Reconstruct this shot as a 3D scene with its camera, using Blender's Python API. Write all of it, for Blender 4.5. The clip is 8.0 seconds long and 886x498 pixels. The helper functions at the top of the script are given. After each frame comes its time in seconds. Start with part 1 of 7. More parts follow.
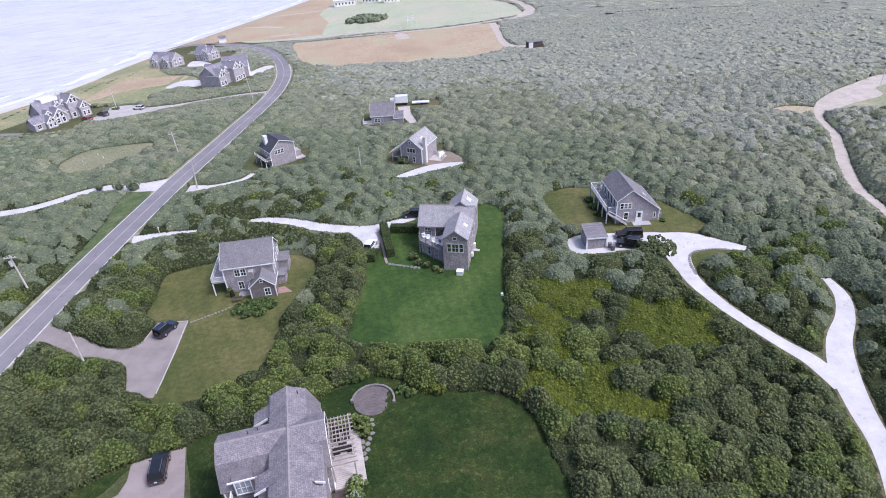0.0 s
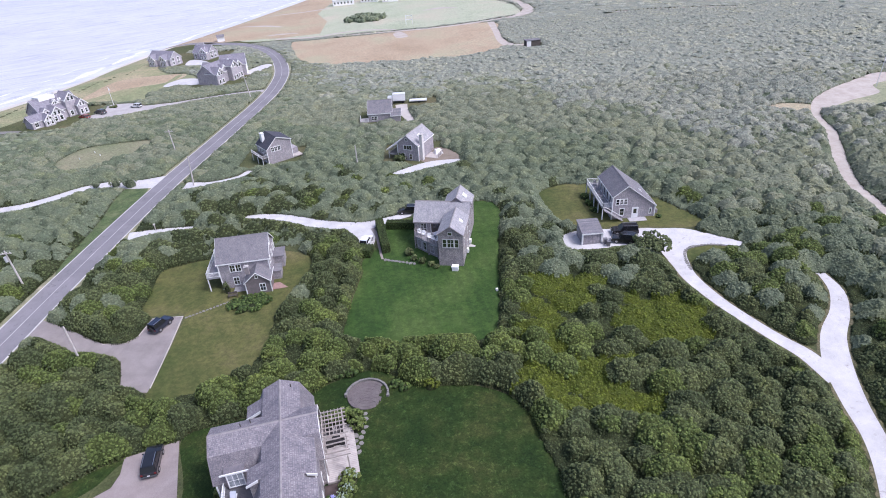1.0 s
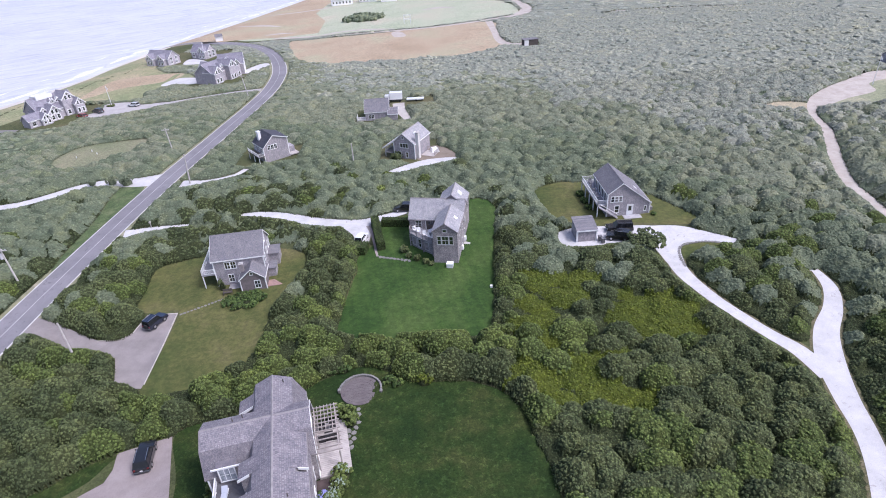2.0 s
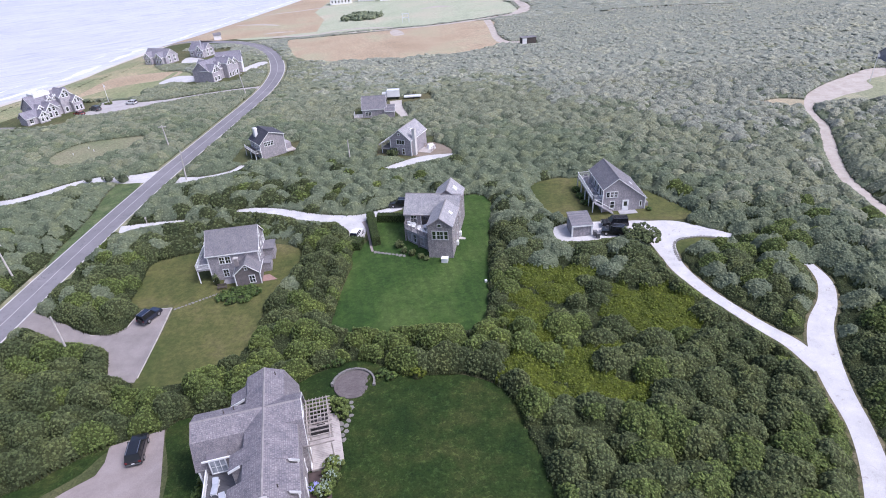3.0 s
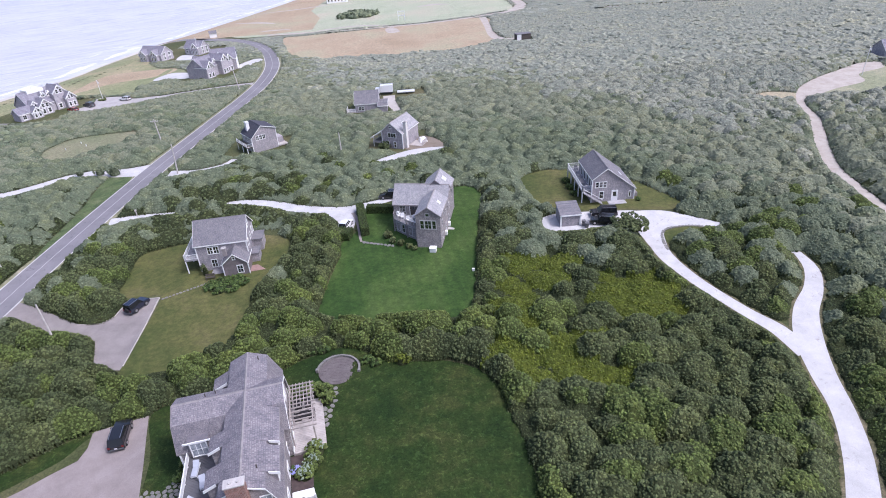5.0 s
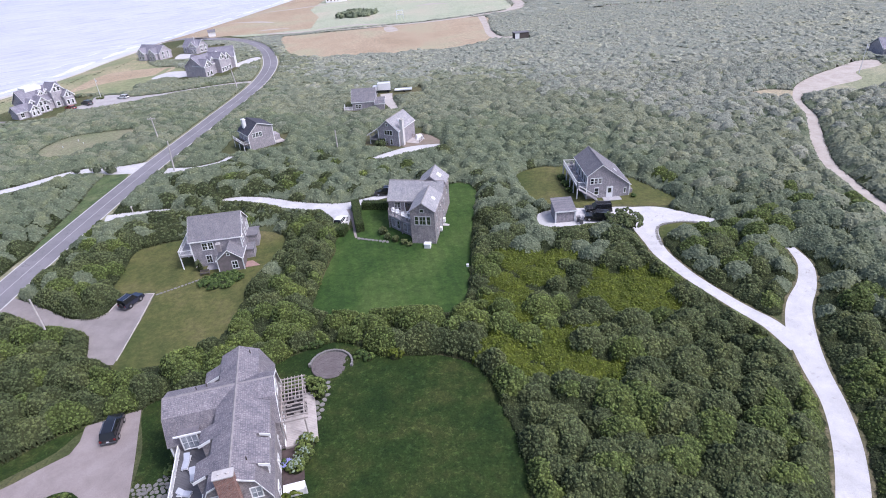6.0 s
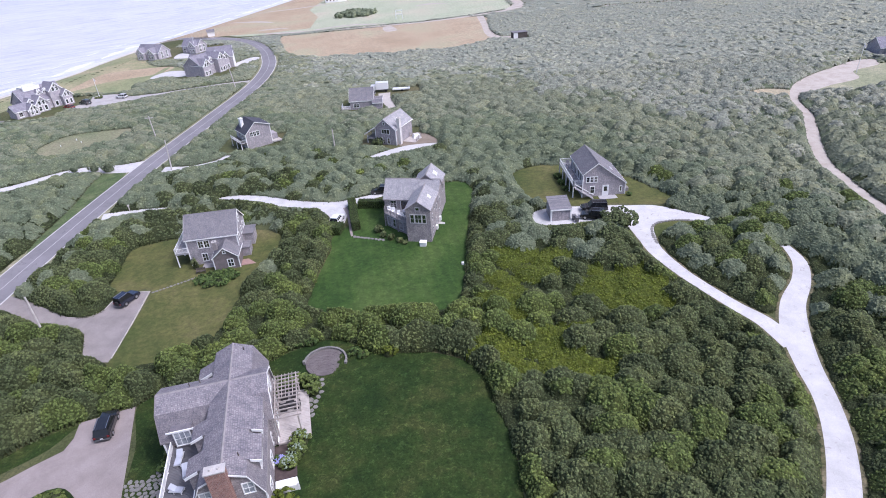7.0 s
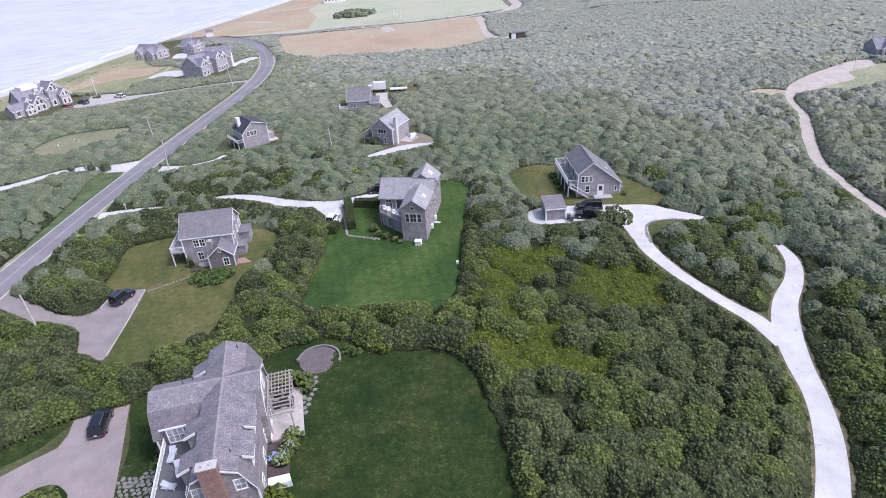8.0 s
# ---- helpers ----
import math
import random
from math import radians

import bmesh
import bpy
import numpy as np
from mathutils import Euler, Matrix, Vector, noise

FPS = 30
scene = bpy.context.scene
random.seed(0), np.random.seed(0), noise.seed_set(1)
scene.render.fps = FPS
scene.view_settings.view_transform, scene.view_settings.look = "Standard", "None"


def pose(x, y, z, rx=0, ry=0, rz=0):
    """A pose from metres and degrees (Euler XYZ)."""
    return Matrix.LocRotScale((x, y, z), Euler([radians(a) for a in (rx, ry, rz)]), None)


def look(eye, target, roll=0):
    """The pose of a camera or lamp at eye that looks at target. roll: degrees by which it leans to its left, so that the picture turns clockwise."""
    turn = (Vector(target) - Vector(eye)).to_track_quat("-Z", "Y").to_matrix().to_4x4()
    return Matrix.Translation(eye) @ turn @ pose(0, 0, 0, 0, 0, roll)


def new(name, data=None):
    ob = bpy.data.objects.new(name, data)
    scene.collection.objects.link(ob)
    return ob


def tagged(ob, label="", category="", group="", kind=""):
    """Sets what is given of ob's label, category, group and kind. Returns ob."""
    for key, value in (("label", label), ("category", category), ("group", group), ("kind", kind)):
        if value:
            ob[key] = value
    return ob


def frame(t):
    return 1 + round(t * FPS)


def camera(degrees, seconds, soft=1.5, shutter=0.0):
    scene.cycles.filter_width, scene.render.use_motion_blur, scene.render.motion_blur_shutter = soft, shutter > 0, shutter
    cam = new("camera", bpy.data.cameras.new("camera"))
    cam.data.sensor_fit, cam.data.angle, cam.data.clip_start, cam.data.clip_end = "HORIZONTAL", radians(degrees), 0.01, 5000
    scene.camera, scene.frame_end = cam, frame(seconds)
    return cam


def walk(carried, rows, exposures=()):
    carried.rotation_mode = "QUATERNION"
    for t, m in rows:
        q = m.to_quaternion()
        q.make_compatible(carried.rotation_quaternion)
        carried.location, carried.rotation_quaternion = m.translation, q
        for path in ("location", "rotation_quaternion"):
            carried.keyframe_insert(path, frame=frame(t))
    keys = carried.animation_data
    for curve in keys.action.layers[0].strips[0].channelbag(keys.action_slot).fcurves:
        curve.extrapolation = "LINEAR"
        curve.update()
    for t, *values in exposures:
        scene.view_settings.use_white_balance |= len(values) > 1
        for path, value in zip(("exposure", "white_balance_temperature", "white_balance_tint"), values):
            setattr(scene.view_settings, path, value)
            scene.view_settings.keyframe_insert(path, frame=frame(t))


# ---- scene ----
import mathutils

cam = camera(76.2, 8.0, soft=0.95)
PATH = [
    (0, (0.006, -0.033, 52.045), (0.024, 1.69, 51.03), -3.7),
    (0.5, (0.359, -0.294, 51.609), (0.378, 1.429, 50.595), -3.7),
    (1, (0.709, -0.475, 51.264), (0.728, 1.249, 50.25), -3.7),
    (1.5, (1.107, -0.683, 51.012), (1.127, 1.041, 49.999), -3.7),
    (3, (2.369, -1.321, 49.866), (2.389, 0.404, 48.854), -3.7),
    (3.5, (2.72, -1.533, 49.165), (2.741, 0.193, 48.154), -3.7),
    (4, (3.146, -1.765, 48.81), (3.167, -0.04, 47.8), -3.8),
    (4.5, (3.654, -2.071, 48.443), (3.676, -0.345, 47.433), -3.8),
    (6, (5.116, -2.841, 47.392), (5.137, -1.114, 46.383), -3.8),
    (6.5, (5.506, -2.997, 47.141), (5.525, -1.27, 46.133), -3.8),
    (7, (5.909, -3.168, 47.074), (5.929, -1.44, 46.066), -3.8),
    (7.5, (6.267, -3.341, 47.0), (6.287, -1.614, 45.992), -3.7),
    (8, (6.664, -3.593, 46.951), (6.686, -1.865, 45.945), -3.7),
]
walk(cam, [(t, look(eye, target, roll)) for t, eye, target, roll in PATH], [(0, 0.58, 5600, 19), (8, 0.58, 5600, 19)])

# ---- light: a bright, hazy sky with a weak, wide sun from the right ----
SUN_ELEVATION, SUN_TURN = radians(56), radians(114)
world = bpy.data.worlds.new("sky")
scene.world = world
world.use_nodes = True
wn = world.node_tree.nodes
wn.clear()
w_out = wn.new("ShaderNodeOutputWorld")
w_bg = wn.new("ShaderNodeBackground")
w_sky = wn.new("ShaderNodeTexSky")
w_sky.sky_type = "NISHITA"
w_sky.sun_disc = False
w_sky.sun_elevation = SUN_ELEVATION
w_sky.sun_rotation = SUN_TURN
w_sky.air_density, w_sky.dust_density, w_sky.ozone_density = 1.0, 6.0, 1.0
w_bg.inputs["Strength"].default_value = 0.138
world.node_tree.links.new(w_sky.outputs["Color"], w_bg.inputs["Color"])
world.node_tree.links.new(w_bg.outputs["Background"], w_out.inputs["Surface"])
sun = new("sun", bpy.data.lights.new("sun", "SUN"))
sun.data.energy, sun.data.angle, sun.data.color = 1.5, radians(12), (1.0, 0.97, 0.93)
sun.matrix_basis = look((0, 0, 200), (-200 * math.sin(SUN_TURN) * math.cos(SUN_ELEVATION), -200 * math.cos(SUN_TURN) * math.cos(SUN_ELEVATION), 200 - 200 * math.sin(SUN_ELEVATION)))

# ---- materials ----
class Mat:
    """A node material: colour from two noises and a random tone, with bump."""

    def __init__(self, name, rough=0.8, spec=0.3, metal=0.0):
        self.m = bpy.data.materials.new(name)
        self.m.use_nodes = True
        self.n, self.l = self.m.node_tree.nodes, self.m.node_tree.links
        self.b = self.n["Principled BSDF"]
        self.b.inputs["Roughness"].default_value = rough
        self.b.inputs["Specular IOR Level"].default_value = spec
        self.b.inputs["Metallic"].default_value = metal
        self.coord = self.n.new("ShaderNodeNewGeometry").outputs["Position"]

    def local(self):
        """Switches the textures to the object's own coordinates."""
        self.coord = self.n.new("ShaderNodeTexCoord").outputs["Object"]
        return self

    def scaled(self, sx, sy, sz, turn=0.0):
        mp = self.n.new("ShaderNodeMapping")
        mp.inputs["Scale"].default_value = (sx, sy, sz)
        mp.inputs["Rotation"].default_value = (0, 0, radians(turn))
        self.l.new(self.coord, mp.inputs["Vector"])
        return mp.outputs["Vector"]

    def turned(self, turn, sx, sy):
        """Coordinates turned about z first, and then stretched."""
        mp = self.n.new("ShaderNodeMapping")
        mp.inputs["Rotation"].default_value = (0, 0, radians(turn))
        self.l.new(self.coord, mp.inputs["Vector"])
        st = self.n.new("ShaderNodeMapping")
        st.inputs["Scale"].default_value = (sx, sy, 1)
        self.l.new(mp.outputs["Vector"], st.inputs["Vector"])
        return st.outputs["Vector"]

    def noise(self, scale, detail=3.0, rough=0.55, vector=None, distort=0.0):
        t = self.n.new("ShaderNodeTexNoise")
        t.inputs["Scale"].default_value, t.inputs["Detail"].default_value = scale, detail
        t.inputs["Roughness"].default_value, t.inputs["Distortion"].default_value = rough, distort
        self.l.new(vector or self.coord, t.inputs["Vector"])
        return t.outputs["Fac"]

    def ramp(self, fac, *stops):
        r = self.n.new("ShaderNodeValToRGB")
        els = r.color_ramp.elements
        for k, (p, c) in enumerate(stops):
            e = els[k] if k < 2 else els.new(p)
            e.position, e.color = p, c
        self.l.new(fac, r.inputs["Fac"])
        return r.outputs["Color"]

    def mix(self, a, b, fac, mode="MIX"):
        x = self.n.new("ShaderNodeMix")
        x.data_type, x.blend_type = "RGBA", mode
        for sock, v in ((x.inputs["Factor"], fac), (x.inputs["A"], a), (x.inputs["B"], b)):
            if hasattr(v, "is_output"):
                self.l.new(v, sock)
            else:
                sock.default_value = v
        return x.outputs["Result"]

    def math(self, op, a, b=0.0, clamp=False):
        x = self.n.new("ShaderNodeMath")
        x.operation, x.use_clamp = op, clamp
        for sock, v in zip(x.inputs, (a, b)):
            if hasattr(v, "is_output"):
                self.l.new(v, sock)
            else:
                sock.default_value = v
        return x.outputs["Value"]

    def island(self):
        return self.n.new("ShaderNodeNewGeometry").outputs["Random Per Island"]

    def piece(self):
        return self.n.new("ShaderNodeObjectInfo").outputs["Random"]

    def colour(self, c):
        if hasattr(c, "is_output"):
            self.l.new(c, self.b.inputs["Base Color"])
        else:
            self.b.inputs["Base Color"].default_value = c
        return self

    def bump(self, height, strength=0.4, distance=0.05):
        x = self.n.new("ShaderNodeBump")
        x.inputs["Strength"].default_value, x.inputs["Distance"].default_value = strength, distance
        self.l.new(height, x.inputs["Height"])
        self.l.new(x.outputs["Normal"], self.b.inputs["Normal"])
        return self


def foliage(name, dark, mid, light, patch=0.25, sheen=0.25, grain=6.5, deep=0.32):
    m = Mat(name, 0.65, 0.22)
    leaf = m.ramp(m.island(), (0.0, dark), (0.55, mid), (1.0, light))
    leaf = m.mix(leaf, m.ramp(m.noise(grain, 3, 0.7), (0.34, (1 - deep, 1 - deep, 1 - 0.92 * deep, 1)), (0.66, (1 + deep, 1 + deep, 1 + 0.75 * deep, 1))), 1.0, "MULTIPLY")
    big = m.ramp(m.noise(patch, 3), (0.3, (0.80, 0.84, 0.84, 1)), (0.5, (1, 1, 1, 1)), (0.72, (1.22, 1.16, 1.0, 1)))
    m.colour(m.mix(leaf, big, 1.0, "MULTIPLY"))
    m.bump(m.noise(grain * 1.15, 3, 0.75), 0.9, 0.9 / grain)
    m.b.inputs["Sheen Weight"].default_value = sheen
    m.b.inputs["Sheen Roughness"].default_value = 0.5
    return m.m


def shingle(name, dark, mid, light, course=0.15, rough=0.75, stain=0.35, along="xy"):
    """Weathered shingles in courses: narrow butts, each of its own tone, streaked."""
    m = Mat(name, rough, 0.35).local()
    br = m.n.new("ShaderNodeTexBrick")
    sep = m.n.new("ShaderNodeSeparateXYZ")
    m.l.new(m.coord, sep.inputs[0])
    run = m.math("ADD", sep.outputs[0], sep.outputs[1]) if along == "xy" else sep.outputs["xy".index(along)]
    com = m.n.new("ShaderNodeCombineXYZ")
    m.l.new(run, com.inputs[0])
    m.l.new(m.math("MULTIPLY", sep.outputs[2], 1.0), com.inputs[1])
    m.l.new(com.outputs[0], br.inputs["Vector"])
    br.inputs["Scale"].default_value = 1.0
    br.inputs["Brick Width"].default_value, br.inputs["Row Height"].default_value = course * 1.25, course
    br.inputs["Mortar Size"].default_value, br.inputs["Mortar Smooth"].default_value = 0.012, 0.3
    br.inputs["Color1"].default_value, br.inputs["Color2"].default_value = (0, 0, 0, 1), (1, 1, 1, 1)
    br.inputs["Mortar"].default_value = (0.1, 0.1, 0.1, 1)
    tone = m.ramp(br.outputs["Color"], (0.0, dark), (0.5, mid), (1.0, light))
    patch = m.ramp(m.noise(0.9, 4, 0.65), (0.3, (1 - stain, 1 - stain, 1 - stain * 0.85, 1)), (0.65, (1.08, 1.06, 1.04, 1)))
    streak = m.ramp(m.noise(1.0, 3, 0.6, m.scaled(5, 5, 0.6)), (0.35, (0.85, 0.85, 0.87, 1)), (0.6, (1.06, 1.05, 1.03, 1)))
    m.colour(m.mix(m.mix(tone, patch, 1.0, "MULTIPLY"), streak, 1.0, "MULTIPLY"))
    m.bump(m.math("SUBTRACT", 1.0, br.outputs["Fac"]), 0.5, 0.02)
    return m.m


def painted(name, c, rough=0.5, wear=0.12):
    m = Mat(name, rough, 0.4)
    m.colour(m.mix(c, m.ramp(m.noise(1.7, 4), (0.3, (1 - wear, 1 - wear, 1 - wear, 1)), (0.7, (1, 1, 1, 1))), 1.0, "MULTIPLY"))
    return m.m


def lawn(name, a, b, c, big=0.12, stripes=0.0, turn=0.0, span=0.18, fine_by=0.28, clover=0.0):
    m = Mat(name, 0.85, 0.2)
    tone = m.ramp(m.noise(big, 5, 0.65), (0.5 - span, a), (0.5, b), (0.5 + span, c))
    fine = m.mix(m.ramp(m.noise(4, 4, 0.75), (0.36, (1 - fine_by, 1 - 0.95 * fine_by, 1 - fine_by, 1)), (0.64, (1 + fine_by, 1 + 0.95 * fine_by, 1 + 0.8 * fine_by, 1))), m.ramp(m.noise(1.1, 4, 0.7), (0.38, (0.80, 0.82, 0.80, 1)), (0.62, (1.2, 1.18, 1.12, 1))), 1.0, "MULTIPLY")
    col = m.mix(tone, fine, 1.0, "MULTIPLY")
    if stripes:
        w = m.n.new("ShaderNodeTexWave")
        w.inputs["Scale"].default_value, w.inputs["Distortion"].default_value = 0.16, 1.5
        m.l.new(m.scaled(1, 1, 0, turn), w.inputs["Vector"])
        col = m.mix(col, m.ramp(w.outputs["Fac"], (0.3, (1 - stripes, 1 - stripes, 1 - stripes, 1)), (0.7, (1 + stripes, 1 + stripes, 1, 1))), 1.0, "MULTIPLY")
    if clover:
        col = m.mix(col, m.mix(col, (2.2, 2.0, 2.5, 1), 1.0, "MULTIPLY"), m.math("MULTIPLY", m.ramp(m.noise(1.5, 5, 0.8, distort=0.6), (0.55, (0, 0, 0, 1)), (0.60, (1, 1, 1, 1))), clover))
    m.colour(col)
    m.bump(m.noise(14, 3), 0.6, 0.05)
    return m.m


def gravel(name, a, b, track=None, scale=0.35, bare=0.60):
    m = Mat(name, 0.9, 0.2)
    base = m.ramp(m.noise(scale, 6, 0.7), (0.3, a), (0.65, b))
    grain = m.ramp(m.noise(9, 4, 0.8), (0.25, (0.8, 0.8, 0.8, 1)), (0.7, (1.08, 1.08, 1.08, 1)))
    col = m.mix(base, grain, 1.0, "MULTIPLY")
    if track:
        col = m.mix(col, track, m.ramp(m.noise(0.8, 5, 0.8, distort=1.5), (bare, (0, 0, 0, 1)), (bare + 0.12, (1, 1, 1, 1))))
    m.colour(col)
    m.bump(m.noise(12, 4), 0.5, 0.03)
    return m.m


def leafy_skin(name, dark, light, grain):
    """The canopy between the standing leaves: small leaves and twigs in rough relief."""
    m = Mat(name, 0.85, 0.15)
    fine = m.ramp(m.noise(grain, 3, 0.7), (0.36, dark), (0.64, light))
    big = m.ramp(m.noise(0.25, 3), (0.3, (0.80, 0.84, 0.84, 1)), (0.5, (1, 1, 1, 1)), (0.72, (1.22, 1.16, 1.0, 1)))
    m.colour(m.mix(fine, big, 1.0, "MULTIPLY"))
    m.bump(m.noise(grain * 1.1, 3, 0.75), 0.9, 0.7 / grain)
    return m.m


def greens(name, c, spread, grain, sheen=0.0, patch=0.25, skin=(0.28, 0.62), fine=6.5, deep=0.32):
    """A leaf of one kind of shrub, round its usual tone, and a skin with the shade between leaves put into its colour.
    """
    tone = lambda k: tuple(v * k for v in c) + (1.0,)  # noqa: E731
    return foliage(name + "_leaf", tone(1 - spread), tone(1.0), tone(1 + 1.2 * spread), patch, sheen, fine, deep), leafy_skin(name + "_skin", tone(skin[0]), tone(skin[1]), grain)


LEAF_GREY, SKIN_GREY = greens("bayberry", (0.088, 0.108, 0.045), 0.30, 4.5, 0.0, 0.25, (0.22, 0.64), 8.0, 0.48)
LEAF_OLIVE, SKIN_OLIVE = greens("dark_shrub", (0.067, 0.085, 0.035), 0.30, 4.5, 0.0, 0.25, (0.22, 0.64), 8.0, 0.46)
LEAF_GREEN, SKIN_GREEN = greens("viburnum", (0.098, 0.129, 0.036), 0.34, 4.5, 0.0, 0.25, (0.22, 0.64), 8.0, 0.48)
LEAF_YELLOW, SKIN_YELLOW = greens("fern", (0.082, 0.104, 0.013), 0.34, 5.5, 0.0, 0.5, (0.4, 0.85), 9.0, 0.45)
# Haze of distance is put into the leaf colours of these three kinds.
LEAF_SAGE_HAZED, SKIN_SAGE_HAZED = greens("sage", (0.143, 0.170, 0.109), 0.20, 4.0, 0.0, 0.25, (0.52, 1.0), 4.0, 0.26)
LEAF_HAZED, SKIN_HAZED = greens("hazed_heath", (0.188, 0.206, 0.141), 0.11, 2.0, 0.0, 0.1, (0.68, 1.02), 1.4, 0.14)
LEAF_FAR_HAZED, SKIN_FAR_HAZED = greens("far_hazed_heath", (0.262, 0.276, 0.222), 0.06, 1.2, 0.0, 0.04, (0.65, 0.98), 0.5, 0.12)
LEAF_HEDGE = foliage("hedge_leaf", (0.034, 0.058, 0.016, 1), (0.058, 0.092, 0.024, 1), (0.096, 0.136, 0.040, 1), 0.8, 0.0, 8.0, 0.4)
# Filling of bushes and hedges: shade inside the foliage is put into its colour.
HULL = leafy_skin("shaded_inner_skin", (0.014, 0.019, 0.008, 1), (0.052, 0.064, 0.028, 1), 3.0)
GRASS_A = lawn("mown_grass", (0.025, 0.054, 0.012, 1), (0.037, 0.071, 0.016, 1), (0.056, 0.090, 0.024, 1), 0.10, 0.05, -10, 0.13, 0.18, 0.25)
GRASS_N = lawn("patchy_grass", (0.012, 0.027, 0.0052, 1), (0.0195, 0.036, 0.0072, 1), (0.034, 0.045, 0.0115, 1), 0.22, 0.0, 0.0, 0.14, 0.36, 0.75)
GRASS_B = lawn("dry_grass", (0.056, 0.072, 0.022, 1), (0.092, 0.096, 0.034, 1), (0.140, 0.122, 0.060, 1), 0.07, 0.0, 0.0, 0.15, 0.14)
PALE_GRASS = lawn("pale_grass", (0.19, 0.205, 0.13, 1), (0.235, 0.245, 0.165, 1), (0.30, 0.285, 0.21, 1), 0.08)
SOIL = lawn("rough_ground", (0.051, 0.064, 0.025, 1), (0.076, 0.083, 0.038, 1), (0.128, 0.111, 0.064, 1), 0.05)
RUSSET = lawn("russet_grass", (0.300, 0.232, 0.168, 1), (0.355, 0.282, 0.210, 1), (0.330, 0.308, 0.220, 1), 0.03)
SHELL = gravel("shell_gravel", (0.43, 0.42, 0.42, 1), (0.56, 0.55, 0.555, 1), (0.30, 0.275, 0.265, 1), 0.35, 0.575)
PEBBLE = gravel("pea_gravel", (0.232, 0.198, 0.190, 1), (0.305, 0.264, 0.254, 1))
SAND = gravel("sand_track", (0.34, 0.30, 0.26, 1), (0.46, 0.415, 0.37, 1), (0.26, 0.225, 0.19, 1))
DARK_PEBBLE = gravel("grey_gravel_drive", (0.205, 0.182, 0.176, 1), (0.275, 0.248, 0.240, 1))
BEACH = gravel("beach_sand", (0.50, 0.46, 0.41, 1), (0.62, 0.58, 0.53, 1), None, 0.05)
ASPHALT = gravel("asphalt", (0.165, 0.158, 0.172, 1), (0.235, 0.224, 0.240, 1), (0.10, 0.096, 0.105, 1), 0.12, 0.57)
LINE = gravel("road_paint", (0.36, 0.35, 0.35, 1), (0.56, 0.54, 0.53, 1), (0.24, 0.23, 0.23, 1), 0.6)
STONE = gravel("flagstone", (0.15, 0.145, 0.138, 1), (0.235, 0.226, 0.216, 1), None, 1.2)
TIMBER = painted("grey_timber", (0.50, 0.46, 0.43, 1), 0.8, 0.3)


# ---- mesh helpers ----
def mesh_object(name, bm, material, parent=None):
    me = bpy.data.meshes.new(name)
    bm.to_mesh(me)
    bm.free()
    me.materials.append(material)
    ob = new(name, me)
    ob.parent = parent
    return ob


def part(name, bm, material, parent, label=""):
    return tagged(mesh_object(name, bm, material, parent), label)


def box(bm, x0, x1, y0, y1, z0, z1, m=None):
    r = bmesh.ops.create_cube(bm, size=1.0)["verts"]
    t = Matrix.Translation(((x0 + x1) / 2, (y0 + y1) / 2, (z0 + z1) / 2)) @ Matrix.Diagonal((x1 - x0, y1 - y0, z1 - z0, 1))
    bmesh.ops.transform(bm, matrix=(m @ t) if m else t, verts=r)
    return r


def boxes(*dims):
    bm = bmesh.new()
    for d in dims:
        box(bm, *d)
    return bm


def bevelled(bm, width=0.02, segments=1):
    bmesh.ops.bevel(bm, geom=list(bm.edges), offset=width, segments=segments, affect="EDGES")
    return bm


def tube(bm, a, b, r0, r1=None, sides=8):
    """A tapered rod from a to b."""
    a, b = Vector(a), Vector(b)
    d = b - a
    m = Matrix.Translation((a + b) / 2) @ d.to_track_quat("Z", "Y").to_matrix().to_4x4()
    bmesh.ops.create_cone(bm, cap_ends=True, segments=sides, radius1=r0, radius2=r0 if r1 is None else r1, depth=d.length, matrix=m)
    return bm


def prism(bm, poly, v0, v1, axis="y"):
    """A polygon of (u, z) drawn out from v0 to v1 along the local y axis (u = x) or x axis (u = y)."""
    at = (lambda u, v, z: (u, v, z)) if axis == "y" else (lambda u, v, z: (v, u, z))
    a = [bm.verts.new(at(u, v0, z)) for u, z in poly]
    b = [bm.verts.new(at(u, v1, z)) for u, z in poly]
    n = len(poly)
    faces = [bm.faces.new(a), bm.faces.new(b[::-1])]
    faces += [bm.faces.new((a[k], b[k], b[(k + 1) % n], a[(k + 1) % n])) for k in range(n)]
    bmesh.ops.recalc_face_normals(bm, faces=faces)
    return bm


def mesh_from_arrays(name, co, tris, material, smooth=False):
    """A mesh from numpy points and triangles."""
    me = bpy.data.meshes.new(name)
    me.vertices.add(len(co))
    me.vertices.foreach_set("co", np.ascontiguousarray(co, dtype=np.float32).ravel())
    me.loops.add(len(tris) * 3)
    me.loops.foreach_set("vertex_index", np.ascontiguousarray(tris, dtype=np.int32).ravel())
    me.polygons.add(len(tris))
    me.polygons.foreach_set("loop_start", np.arange(0, 3 * len(tris), 3, dtype=np.int32))
    me.polygons.foreach_set("loop_total", np.full(len(tris), 3, dtype=np.int32))
    me.update(calc_edges=True)
    me.polygons.foreach_set("use_smooth", np.full(len(tris), smooth))
    me.materials.append(material)
    return new(name, me)


# ---- the lie of the land ----
MOUNDS = [(-40, 62, -1.3), (52, 52, -1.2), (56, 90, 0.7), (-8, 107, 0.7), (91, 104, -0.6), (3, 84, -0.15)]
SHORE_Y = [-400, 60, 150, 200, 241, 274, 339, 376, 440, 538, 700, 1200, 3000]
SHORE_X = [-330, -245, -212, -192, -178, -168, -161, -149, -133, -110, -75, 60, 500]
SEA = -6.0


